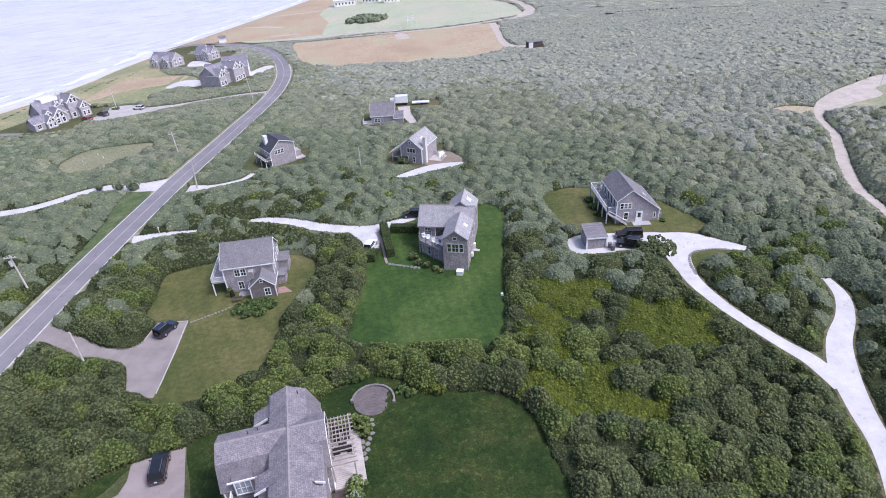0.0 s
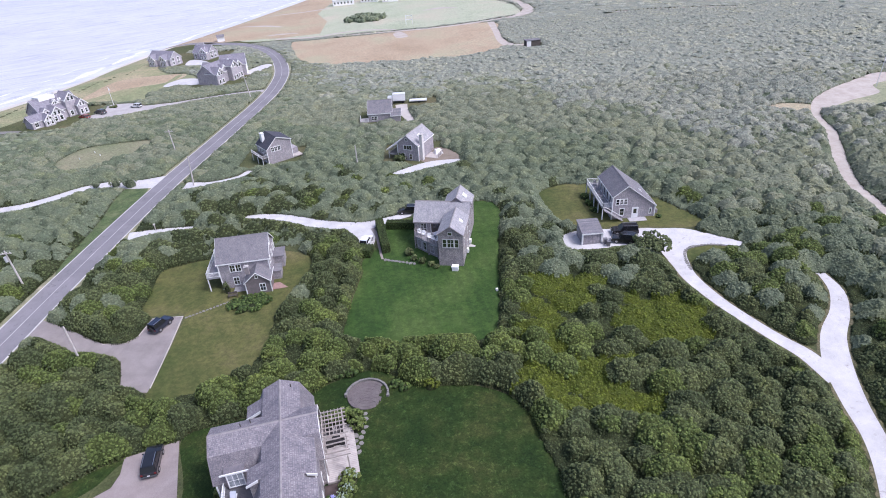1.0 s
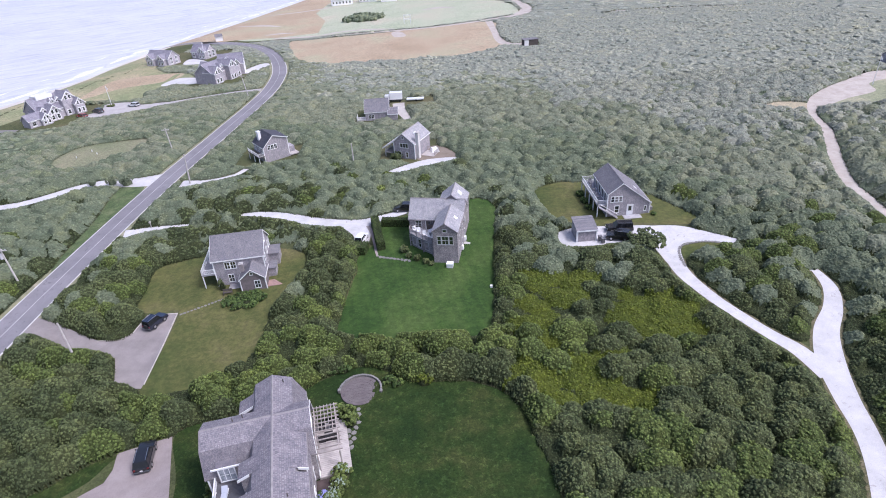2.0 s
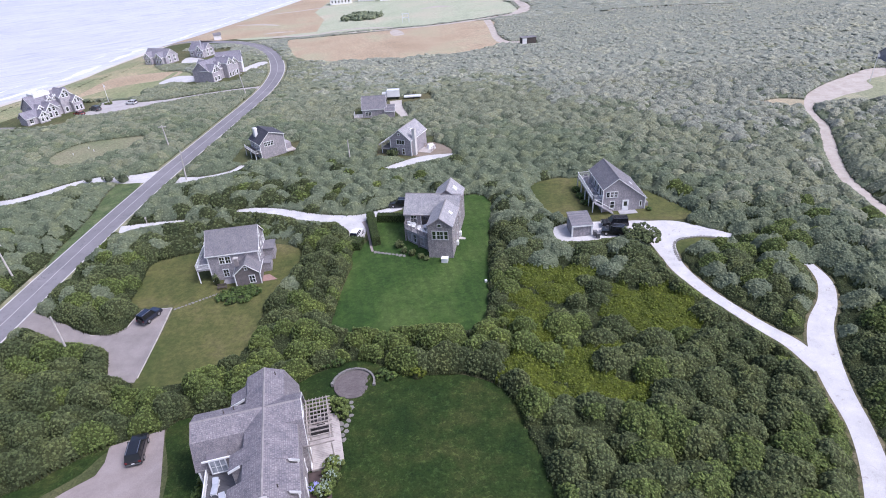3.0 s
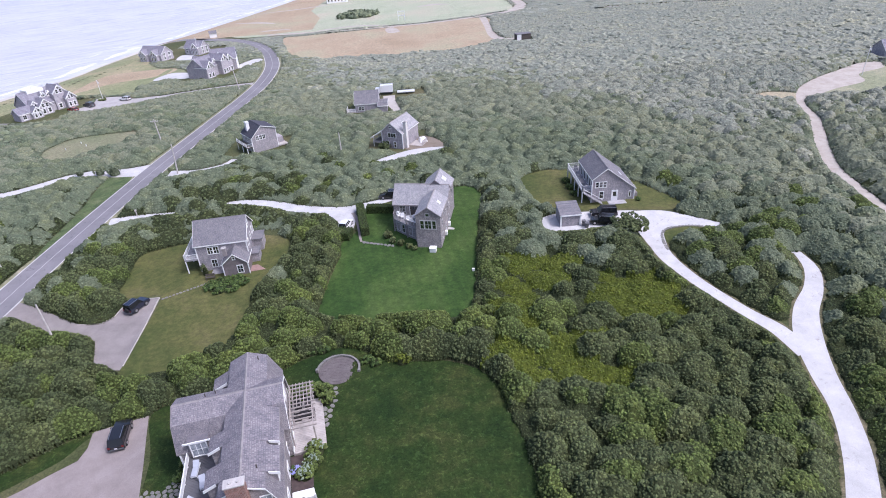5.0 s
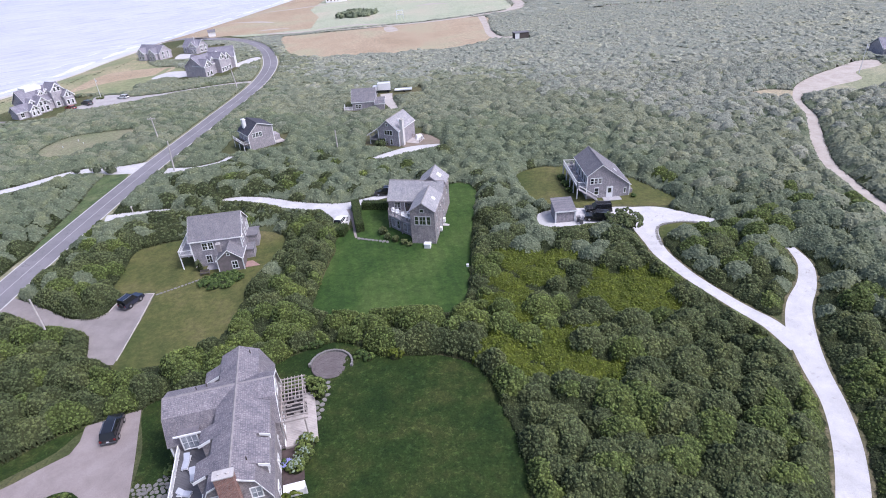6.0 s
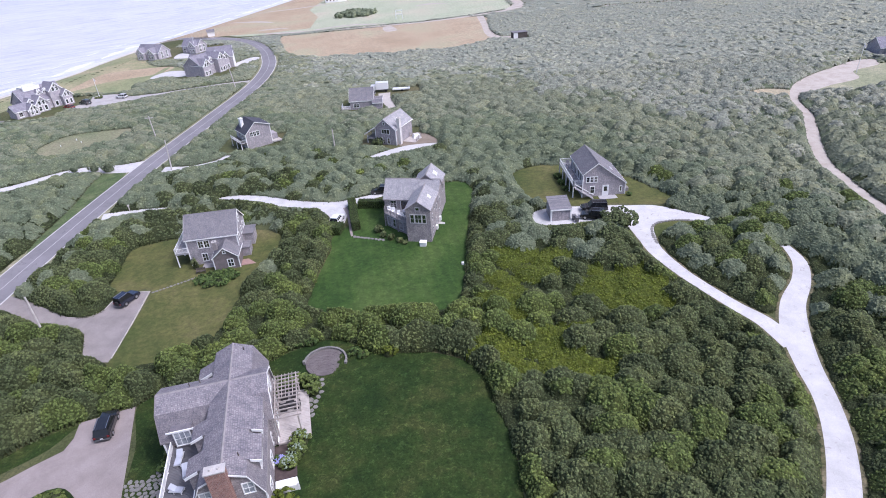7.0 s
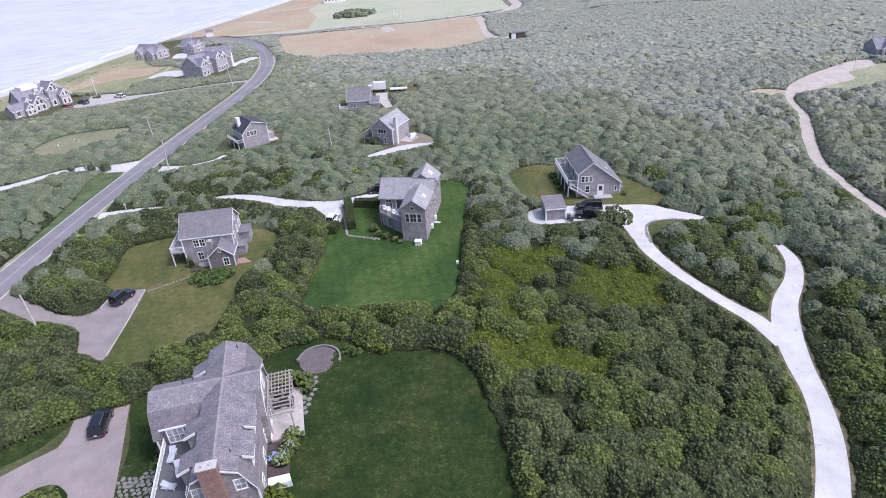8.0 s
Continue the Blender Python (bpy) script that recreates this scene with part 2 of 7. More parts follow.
def shore_x(y):
    return np.interp(y, SHORE_Y, SHORE_X)


def ground_z(x, y):
    """The ground's height; works on numbers and on arrays."""
    x, y = np.asarray(x, float), np.asarray(y, float)
    z = -1.9 + 0.018 * np.clip(x, -110, 120)
    for bx, by, a in MOUNDS:
        z = z + a * np.exp(-((x - bx) ** 2 + (y - by) ** 2) / (2 * 22.0**2))
    s = np.clip((x - shore_x(y) + 6) / 38.0, 0, 1)
    s = s * s * (3 - 2 * s)
    return SEA - 1.2 + (z - SEA + 1.2) * s


def gz(x, y):
    return float(ground_z(x, y))


def spline(points, step=1.0, closed=False):
    """A smooth line through the points, as an array."""
    p = [np.array(q, float) for q in points]
    n, out = len(p), []
    for k in range(n if closed else n - 1):
        a, b, c, d = (p[(k + j) % n] if closed else p[min(max(k + j, 0), n - 1)] for j in (-1, 0, 1, 2))
        m = max(2, int(np.linalg.norm(c - b) / step))
        for t in np.arange(m) / m:
            out.append(0.5 * (2 * b + (c - a) * t + (2 * a - 5 * b + 4 * c - d) * t**2 + (3 * b - a - 3 * c + d) * t**3))
    if not closed:
        out.append(p[-1])
    return np.array(out)


def inside(poly, x, y):
    """Which of the points lie in the polygon."""
    x, y = np.asarray(x, float), np.asarray(y, float)
    res = np.zeros(x.shape, bool)
    px, py = poly[:, 0], poly[:, 1]
    for k in range(len(poly)):
        ax, ay, bx, by = px[k - 1], py[k - 1], px[k], py[k]
        if ay == by:
            continue
        cut = (ay > y) != (by > y)
        res ^= cut & (x < (bx - ax) * (y - ay) / (by - ay) + ax)
    return res


def ribbon_line(points, width, step=1.0):
    """Both sides of a way with a changing width."""
    line = spline([(*q, w) for q, w in zip(points, width if hasattr(width, "__len__") else [width] * len(points))], step)
    d = np.gradient(line[:, :2], axis=0)
    d /= np.linalg.norm(d, axis=1)[:, None]
    side = np.stack([-d[:, 1], d[:, 0]], 1) * line[:, 2:] / 2
    return line[:, :2] + side, line[:, :2] - side


VERGE_GRASS = lawn("trodden_grass", (0.075, 0.078, 0.036, 1), (0.115, 0.105, 0.062, 1), (0.17, 0.145, 0.10, 1), 0.5)
CLEAR = []  # outlines where no shrub grows
DRIVES = []  # those that are kept wide open
WAYS = []  # those among them that are narrow ways, with low growth beside them


def sheet(name, outline, lift, material, label, category, step=1.6, smooth=True, clear=True, kind="structure"):
    """A surface laid on the ground inside an outline, following the land."""
    line = spline(outline, 0.8, True) if smooth else np.array(outline, float)
    if clear:
        CLEAR.append(line)
        if name.endswith("pad"):
            WAYS.append(line)
    lo, hi = line.min(0), line.max(0)
    gx, gy = np.meshgrid(np.arange(lo[0], hi[0], step), np.arange(lo[1], hi[1], step))
    keep = inside(line, gx, gy)
    pts = [Vector(q) for q in line] + [Vector(q) for q in np.stack([gx[keep], gy[keep]], 1)]
    vs, _, fs, *_ = mathutils.geometry.delaunay_2d_cdt(pts, [], [list(range(len(line)))], 1, 1e-4)
    co = np.array([(v.x, v.y, 0) for v in vs])
    co[:, 2] = ground_z(co[:, 0], co[:, 1]) + lift
    ob = mesh_from_arrays(name, co, np.array([tuple(f) for f in fs]), material, True)
    if ob.data.polygons[0].normal.z < 0:
        ob.data.flip_normals()
    return tagged(ob, label, category, kind=kind)


def way(name, points, width, lift, material, label, category, clear=True, low=True, verge=0.0):
    """A road, lane or path along a line, with a strip of trodden grass along both sides where it has a verge."""
    if verge:
        wide = [w + 2 * verge for w in width]
        way("lane_verge", points, wide, lift - 0.022, VERGE_GRASS, "thin dry grass along the shell drive", "verge", clear, low)
        clear = False
    a, b = ribbon_line(points, width)
    if clear:
        CLEAR.append(np.concatenate([a, b[::-1]]))
        (WAYS if low else DRIVES).append(CLEAR[-1])
    cols = 5
    co = np.concatenate([a + (b - a) * k / (cols - 1) for k in range(cols)])
    co = np.column_stack([co, ground_z(co[:, 0], co[:, 1]) + lift])
    n, tris = len(a), []
    for c in range(cols - 1):
        i = np.arange(n - 1) + c * n
        tris += [np.stack([i, i + n, i + 1], 1), np.stack([i + 1, i + n, i + n + 1], 1)]
    ob = mesh_from_arrays(name, co, np.concatenate(tris), material, True)
    if ob.data.polygons[0].normal.z < 0:
        ob.data.flip_normals()
    return tagged(ob, label, category, kind="structure")


# ---- ground, sea and shore ----
def axis_values(lo, hi, step, reach):
    out, s = [lo], step
    while out[0] > -reach:
        s *= 1.25
        out.insert(0, out[0] - s)
    out += list(np.arange(lo + step, hi, step))
    s = step
    while out[-1] < reach:
        s *= 1.25
        out.append(out[-1] + s)
    return np.array(out)


def grid_tris(nx, ny):
    i = (np.arange(ny - 1)[:, None] * nx + np.arange(nx - 1)).ravel()
    return np.concatenate([np.stack([i, i + 1, i + nx + 1], 1), np.stack([i, i + nx + 1, i + nx], 1)])


gx, gy = np.meshgrid(axis_values(-215, 190, 2.5, 3500), axis_values(0, 440, 2.5, 3500))
co = np.column_stack([gx.ravel(), gy.ravel(), ground_z(gx, gy).ravel()])
tagged(mesh_from_arrays("ground", co, grid_tris(gx.shape[1], gx.shape[0]), SOIL, True), "rough heathland ground of sandy soil and thin grass", "ground", kind="structure")

water = Mat("sea_water", 0.42, 0.4)
swell = water.noise(1.0, 5, 0.65, water.turned(52, 0.20, 0.045), 0.8)
# Sky reflection, haze and wave shading are put into the water's colour.
water.colour(water.mix(water.ramp(swell, (0.34, (0.40, 0.415, 0.44, 1)), (0.48, (0.51, 0.52, 0.54, 1)), (0.70, (0.60, 0.605, 0.62, 1))), water.ramp(water.noise(0.012, 3), (0.3, (0.92, 0.92, 0.94, 1)), (0.7, (1.05, 1.05, 1.05, 1))), 1.0, "MULTIPLY"))
wv = water.turned(52, 0.42, 0.10)
water.bump(water.math("ADD", water.noise(1.0, 4, 0.6, wv), water.math("MULTIPLY", water.noise(4.0, 3, 0.6, wv), 0.4)), 0.9, 0.9)
gx, gy = np.meshgrid(axis_values(-500, -60, 20, 3500), axis_values(0, 900, 20, 3500))
co = np.column_stack([gx.ravel(), gy.ravel(), np.full(gx.size, SEA)])
tagged(mesh_from_arrays("water", co, grid_tris(gx.shape[1], gx.shape[0]), water.m, True), "pale grey ocean with low swell under haze", "sea", kind="structure")

foam = Mat("surf_foam", 0.8, 0.2)
foam.colour(foam.ramp(foam.noise(0.12, 5, 0.7), (0.38, (0.50, 0.52, 0.54, 1)), (0.60, (0.80, 0.81, 0.82, 1))))
ys = np.arange(150, 760, 3.0)


def surf(off, wide, seed):
    """A ragged band of breaking water along the shore."""
    ra = np.array([noise.noise((y * 0.05, seed, 0)) + 0.5 * noise.noise((y * 0.17, seed, 3)) for y in ys])
    rb = np.array([noise.noise((y * 0.06, seed, 9)) + 0.6 * noise.noise((y * 0.21, seed, 5)) for y in ys])
    xa, xb = shore_x(ys) + off + 3 * ra, shore_x(ys) + off - wide * np.clip(0.8 + 0.9 * rb, 0.05, 2)
    co = np.concatenate([np.column_stack([xa, ys, np.full(len(ys), SEA + 0.05)]), np.column_stack([xb, ys, np.full(len(ys), SEA + 0.05)])])
    n = len(ys)
    i = np.arange(n - 1)
    t = np.concatenate([np.stack([i, i + 1, i + n], 1), np.stack([i + 1, i + n + 1, i + n], 1)])
    return tagged(mesh_from_arrays("surf", co, t, foam.m, True), "white surf breaking along the beach", "surf", "surf lines", "structure")


surf(3, 3.6, 1)
surf(-12, 1.0, 2)
ys2 = np.arange(100, 760, 8.0)
sheet("beach", [(float(shore_x(y)) - 1, y) for y in ys2] + [(float(shore_x(y)) + 15 + 3 * math.sin(y * 0.06), y) for y in ys2[::-1]], 0.05, BEACH, "narrow pale sand beach below the bluff", "beach", 4.0, False)

# ---- road and lanes ----
ROAD = [(-70.5, 20), (-70.0, 60), (-69.3, 82), (-68.3, 100), (-67.1, 120), (-65.6, 140), (-63.5, 160), (-61.5, 180), (-59.5, 200), (-58.4, 222), (-60.3, 247), (-65.5, 270), (-73.5, 293), (-86, 316), (-108, 336), (-150, 352)]
way("road", ROAD, 5.9, 0.06, ASPHALT, "two-lane grey asphalt coast road with worn patches", "road", low=False)
for k, off in enumerate((-3.0, 0.0, 3.0)):
    a, b = ribbon_line(ROAD, 2 * abs(off) + 0.001)
    line = a if off < 0 else b
    way("edge_line" if off else "centre_line", [tuple(q) for q in line[::4]], 0.30 if off else 0.11, 0.075, LINE, "worn pale edge line along the asphalt" if off else "faint worn centre line on the asphalt", "road marking", False)
VERGE = [(q[0] + s, q[1]) for s in (-4.1,) for q in ROAD[:12]] + [(q[0] + 4.1, q[1]) for q in ROAD[11::-1]]
sheet("verge", VERGE, 0.02, lawn("verge_grass", (0.23, 0.22, 0.155, 1), (0.19, 0.195, 0.12, 1), (0.29, 0.27, 0.21, 1), 0.12), "sandy grass verge along the coast road", "verge", 3.0)
sheet("verge_lawn", [(-70, 131), (-75.2, 132.6), (-76.6, 129.6), (-74.2, 115), (-73.4, 102), (-72.6, 94), (-71.4, 94), (-70.6, 110)], 0.035, lawn("verge_green", (0.060, 0.090, 0.040, 1), (0.080, 0.110, 0.050, 1), (0.125, 0.140, 0.075, 1), 0.3), "strip of green grass beside the coast road", "verge")

way("drive_lane", [(-118, 124), (-104.4, 125.6), (-98.1, 127.2), (-93.3, 130.5), (-88.5, 134.6), (-82.3, 136.6), (-74.3, 135.4), (-66, 136.0)], [4.0, 4.0, 4.0, 4.0, 4.0, 4.2, 5.8, 8.5], 0.045, SHELL, "white crushed-shell lane meeting the coast road", "lane")
way("drive_lane", [(-64, 106), (-57.5, 107.6), (-50.5, 107.6)], [4.0, 2.0, 1.6], 0.045, SHELL, "white crushed-shell lane leaving the coast road", "lane")
way("drive_lane", [(-50.5, 107.6), (-46, 108.8), (-40.5, 110.2)], 1.8, 0.045, SHELL, "white crushed-shell lane half grown over", "lane", False)
way("drive_lane", [(-40.5, 110.2), (-36.5, 109.8), (-30.5, 107.6), (-24.5, 104.3), (-18.5, 101.9), (-12.8, 101.3), (-8.3, 102.8), (-2.5, 105.2)], [1.4, 2.4, 3.0, 3.2, 3.2, 2.8, 2.3, 2.0], 0.045, SHELL, "white crushed-shell lane to the shingled house", "lane")
way("drive_spur", [(-14.5, 101), (-13.0, 97), (-12.7, 94.5), (-12.7, 92.4)], [6.0, 3.6, 3.0, 2.4], 0.05, SHELL, "white crushed-shell parking spur beside a hedge", "driveway")
way("shell_path", [(-11.9, 99.6), (-11.0, 96.4), (-10.3, 92.6), (-9.8, 89.6), (-9.4, 87.8)], [1.0, 0.6, 0.45, 0.45, 0.4], 0.052, PEBBLE, "narrow pale gravel path along the clipped hedge", "path")
way("drive_lane", [(-61, 131.2), (-54.4, 131.6), (-48.1, 134.2), (-46.2, 138)], [5.0, 2.2, 2.0, 2.0], 0.045, SHELL, "white shell lane to the dark-roofed house", "lane")
way("drive_lane", [(32, 88.0), (38.5, 88.2), (43, 86.6), (47.3, 85.6), (51, 84.0), (53.6, 82.4)], [4.5, 5.2, 5.4, 4.4, 2.8, 1.8], 0.05, SHELL, "white crushed-shell drive before the deck house", "driveway", low=False)
way("drive_lane", [(53.6, 82.4), (57.5, 79.0), (60.5, 75.4), (61.4, 72.6)], 1.6, 0.05, SHELL, "white crushed-shell loop half grown over", "driveway", False)
way("drive_lane", [(61.4, 72.6), (61.0, 68.0), (58.5, 63.3), (54.7, 58.7), (51.7, 53.0), (49.7, 47), (48.2, 41), (45.7, 35), (41.8, 28.5), (36.8, 22)], [1.2, 2.1, 2.5, 3.1, 3.5, 3.0, 2.6, 2.8, 2.9, 2.9], 0.05, SHELL, "white crushed-shell loop drive through the shrubs", "driveway", low=False, verge=0.4)
way("drive_lane", [(41.2, 86), (41.25, 80), (41.25, 74.5), (42.85, 68.4), (44.95, 63.4), (47.0, 59.1), (49.0, 55.4), (50.0, 50.5)], [3.4, 2.9, 2.5, 2.1, 2.0, 2.1, 2.5, 2.8], 0.055, SHELL, "white crushed-shell drive curving through the shrubs", "driveway", low=False, verge=0.4)
sheet("lawn", [(43.3, 81.8), (45.6, 82.8), (48.5, 83.0), (51.0, 82.0), (49.0, 80.2), (45.4, 79.4), (43.0, 78.6)], 0.035, GRASS_B, "dry grass edge of the shrub island", "lawn")
sheet("drive_apron", [(38, 90.6), (40.3, 90.2), (46, 89.3), (50.1, 86.5), (53.2, 83.6), (51.3, 82.9), (47, 83.3), (44.5, 83.1), (43.2, 80.6), (42.3, 77), (40, 77), (39.4, 82), (38, 86)], 0.058, SHELL, "white crushed-shell turning area round the shrub island", "driveway")
sheet("parking_pad", [(24.0, 90), (27, 91.8), (35, 91.2), (38, 90), (37.5, 86.5), (33, 85.0), (24.8, 85.4)], 0.045, SHELL, "white crushed-shell parking area beside a shed", "driveway")
way("sand_lane", [(109, 151), (104.5, 144), (102.5, 138), (100.6, 131.5), (95.6, 121.6), (90.8, 112.1), (86.8, 102.7), (85.2, 94.6), (83.9, 86.6), (83.3, 79.5), (83, 70), (82, 60)], [2.8, 2.0, 1.9, 2.4, 2.7, 2.8, 2.6, 2.3, 2.3, 2.3, 2.3, 2.3], 0.045, SAND, "pale sandy track winding through the heath", "track")
sheet("sand_pad", [(107, 150), (112, 157), (121.4, 164.6), (132.4, 171.5), (143.7, 178), (150, 178), (147, 171.5), (135.5, 166), (131.5, 158), (120, 153.0), (111, 148.6)], 0.04, SAND, "sandy turning area before the far house", "driveway")
sheet("sand_spur", [(95, 152), (102.3, 155.2), (108, 151.6), (103.5, 146.5)], 0.04, RUSSET, "bare russet sand patch beside the track", "ground")
sheet("lawn", [(111.7, 147.6), (118, 153.6), (130, 158.6), (134, 166), (146, 172), (180, 176), (178, 160), (137, 151), (123, 146.5)], 0.03, PALE_GRASS, "dry grass in front of the far house", "lawn")
# near drives
sheet("driveway", [(-66.8, 78.5), (-61.5, 76.0), (-56.5, 73.0), (-52.8, 71.0), (-49.4, 70.7), (-48.0, 72.2), (-47.5, 76.6), (-42.4, 76.6), (-41.9, 70), (-41.3, 60.2), (-41.3, 59.4), (-45.4, 60.0), (-46.6, 63.0), (-48.2, 66.6), (-51.6, 67.6), (-54.0, 67.8), (-62.4, 72.2), (-67.2, 72.8)], 0.05, DARK_PEBBLE, "grey-pink gravel driveway with timber edging", "driveway", smooth=False)
sheet("driveway", [(-52, 32), (-46.5, 37.6), (-43.2, 39.9), (-41.2, 41.7), (-38.9, 43.5), (-38.7, 45.4), (-39.3, 47.9), (-33.3, 49.9), (-32, 46), (-30.6, 41.9), (-28.6, 35.6), (-26.5, 28), (-30, 20), (-44, 20)], 0.05, PEBBLE, "pale pea-gravel driveway and forecourt", "driveway", smooth=False)
# lawns
sheet("lawn", [(-29, 52.0), (-24, 53.0), (-19, 55.0), (-14.8, 57.6), (-9.5, 59.2), (-5, 56.6), (-2.4, 55.0), (4.1, 54.4), (8.6, 52.0), (10.6, 48.8), (11.4, 44.2), (12.4, 40), (12.6, 34), (12.0, 24), (8, 12), (-12, 10), (-26, 18), (-28, 30), (-30, 42), (-33, 50)], 0.03, GRASS_N, "mown green lawn with brown patches round the near house", "lawn")
sheet("lawn_strip", [(-52, 36), (-46.8, 39.0), (-43.2, 41.8), (-40.8, 44.0), (-39.6, 46.6), (-38.6, 47.6), (-40.6, 47.2), (-43.5, 45.4), (-46, 43.2), (-52, 39.5)], 0.03, GRASS_N, "shaded strip of grass beside the driveway", "lawn")
sheet("lawn", [(-13.0, 88.0), (-12.8, 84), (-13.6, 78.9), (-14.5, 70), (-13.8, 66.4), (-7.1, 64.4), (1.2, 63.8), (7.2, 63.4), (9.2, 67), (10.0, 72), (11.0, 80), (12.2, 90), (13.2, 97), (14.0, 103), (12, 107.5), (6, 107), (0, 104), (-9.2, 99.6), (-10, 93)], 0.03, GRASS_A, "deep green striped lawn round the shingled house", "lawn")
sheet("lawn", [(-51.0, 91), (-50.5, 84), (-49.6, 78.2), (-45, 77.4), (-42.0, 76.8), (-41.5, 66), (-40.9, 57.6), (-36, 57.8), (-31.8, 59.2), (-27.6, 62.4), (-26.2, 67), (-26.2, 73.3), (-24.2, 80), (-22.2, 87), (-24, 92), (-30, 94.5), (-40, 94.5), (-47, 93)], 0.03, GRASS_B, "dry olive lawn round the grey saltbox house", "lawn")
sheet("lawn", [(23.5, 109.6), (28.5, 112.5), (33.5, 112), (40, 108.5), (45.6, 103), (48.5, 97), (51, 91.8), (49, 89.6), (44.5, 90.2), (38.1, 92.0), (30, 92.4), (25.2, 94.8), (23.4, 103)], 0.03, GRASS_B, "dry grass clearing round the grey house", "lawn")
sheet("lawn", [(-107.3, 158), (-104.6, 168.2), (-94, 171), (-84.0, 170.6), (-85, 163.5), (-90.0, 151.5), (-96, 147.5), (-103, 151)], 0.03, lawn("dry_clearing", (0.145, 0.165, 0.095, 1), (0.185, 0.190, 0.122, 1), (0.230, 0.212, 0.150, 1), 0.06), "mown clearing among the shrubs across the road", "lawn")
# across the road and far fields
way("drive_lane", [(-62, 222), (-72, 221), (-84, 217.5), (-95, 213.2), (-100, 211.5)], [3.5, 3.0, 3.0, 4.0, 5.0], 0.045, gravel("grey_gravel", (0.33, 0.31, 0.305, 1), (0.43, 0.41, 0.40, 1)), "grey gravel drive to the big beach house", "driveway")
sheet("dirt_field", [(-137, 230), (-137, 256), (-128, 264), (-109, 266), (-106.5, 258), (-112, 250), (-126, 243), (-133, 232)], 0.03, RUSSET, "bare russet ground between the beach houses", "field", 4.0)
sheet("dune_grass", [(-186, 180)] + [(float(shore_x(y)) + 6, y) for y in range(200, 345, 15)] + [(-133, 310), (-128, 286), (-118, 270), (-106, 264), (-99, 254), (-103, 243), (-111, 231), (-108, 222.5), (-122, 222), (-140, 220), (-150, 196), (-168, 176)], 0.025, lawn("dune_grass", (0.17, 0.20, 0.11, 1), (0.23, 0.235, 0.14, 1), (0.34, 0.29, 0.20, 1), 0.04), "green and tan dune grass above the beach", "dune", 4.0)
sheet("gravel_pad", [(-121.5, 204), (-119, 211.4), (-120.5, 218.5), (-112.5, 219.6), (-105.5, 214.6), (-96, 215.2), (-95.5, 211), (-104.5, 205.5), (-117.5, 200.5)], 0.047, gravel("grey_gravel_yard", (0.33, 0.31, 0.305, 1), (0.43, 0.41, 0.40, 1)), "grey gravel yard round a flagpole bed", "driveway")
sheet("terrace", [(-109, 243), (-106, 255), (-94, 251), (-93, 242.5)], 0.05, SHELL, "pale stone pool terrace beside the beach house", "terrace")
sheet("driveway", [(-78, 254), (-77.5, 263), (-73, 271.5), (-69, 268), (-71.5, 255.5)], 0.05, SHELL, "white shell forecourt of the beach house", "driveway")
sheet("terrace", [(-115, 286), (-116, 297), (-109, 294), (-101, 283), (-102, 279), (-110, 283)], 0.05, SHELL, "white shell forecourt between beach houses", "driveway")
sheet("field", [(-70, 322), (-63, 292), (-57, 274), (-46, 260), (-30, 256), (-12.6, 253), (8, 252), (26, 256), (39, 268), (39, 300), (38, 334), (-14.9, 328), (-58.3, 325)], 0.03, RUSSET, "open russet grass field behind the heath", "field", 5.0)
way("sand_lane", [(-82, 338), (-46.4, 331.8), (-14.9, 330.7), (16.5, 333.2), (49.8, 345.2), (60, 353), (66.5, 372), (66, 404), (58, 440), (50, 480)], [5, 4, 4, 4, 5, 8, 7, 5, 5, 5], 0.045, SAND, "pale sand lane across the far fields", "track")
way("sand_lane", [(39.2, 336), (38.6, 308), (38, 280), (41.1, 267.5), (50, 267)], [4, 3.4, 4, 5, 3], 0.05, SAND, "pale sand spur to a gate in the heath", "track")
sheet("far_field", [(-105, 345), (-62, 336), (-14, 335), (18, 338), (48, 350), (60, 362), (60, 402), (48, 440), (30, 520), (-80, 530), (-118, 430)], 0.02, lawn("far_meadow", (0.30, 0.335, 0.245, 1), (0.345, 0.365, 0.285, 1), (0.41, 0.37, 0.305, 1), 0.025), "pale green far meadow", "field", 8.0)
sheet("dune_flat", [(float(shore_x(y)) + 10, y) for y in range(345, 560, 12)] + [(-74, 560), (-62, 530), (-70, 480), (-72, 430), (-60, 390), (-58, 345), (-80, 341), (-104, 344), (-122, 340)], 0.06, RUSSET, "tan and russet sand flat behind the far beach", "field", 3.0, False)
for line, wide in (([(-118.7, 398), (-100.7, 392.4), (-87.5, 382)], [1.5, 5, 2]), ([(-110, 440), (-85, 445), (-64, 458)], [2, 4, 3]), ([(-90, 352), (-83, 354), (-72, 352)], [1.5, 4, 1.5]), ([(2, 402), (13.4, 407), (24.5, 402)], [1.5, 7, 1.5])):
    way("sand_streak", line, wide, 0.075, SAND, "bare streak of pale sand in the far grass", "sand", False)
sheet("sand_patch", [(-15, 325), (-10.6, 327), (-6.9, 312), (-12.8, 310.6)], 0.045, SAND, "pale trodden sand at the edge of the russet field", "ground", 3.0)
way("sand_lane", [(98, 334), (120, 332), (150, 329.5), (172, 323)], 3.0, 0.045, SAND, "faint sandy track far across the heath", "track")
sheet("shell_pad", [(-9, 126.5), (-6, 129.5), (0.5, 133), (8.4, 133.0), (6, 130.5), (0, 128.5), (-5, 125.8)], 0.05, SHELL, "white shell parking pad before the gabled house", "driveway")
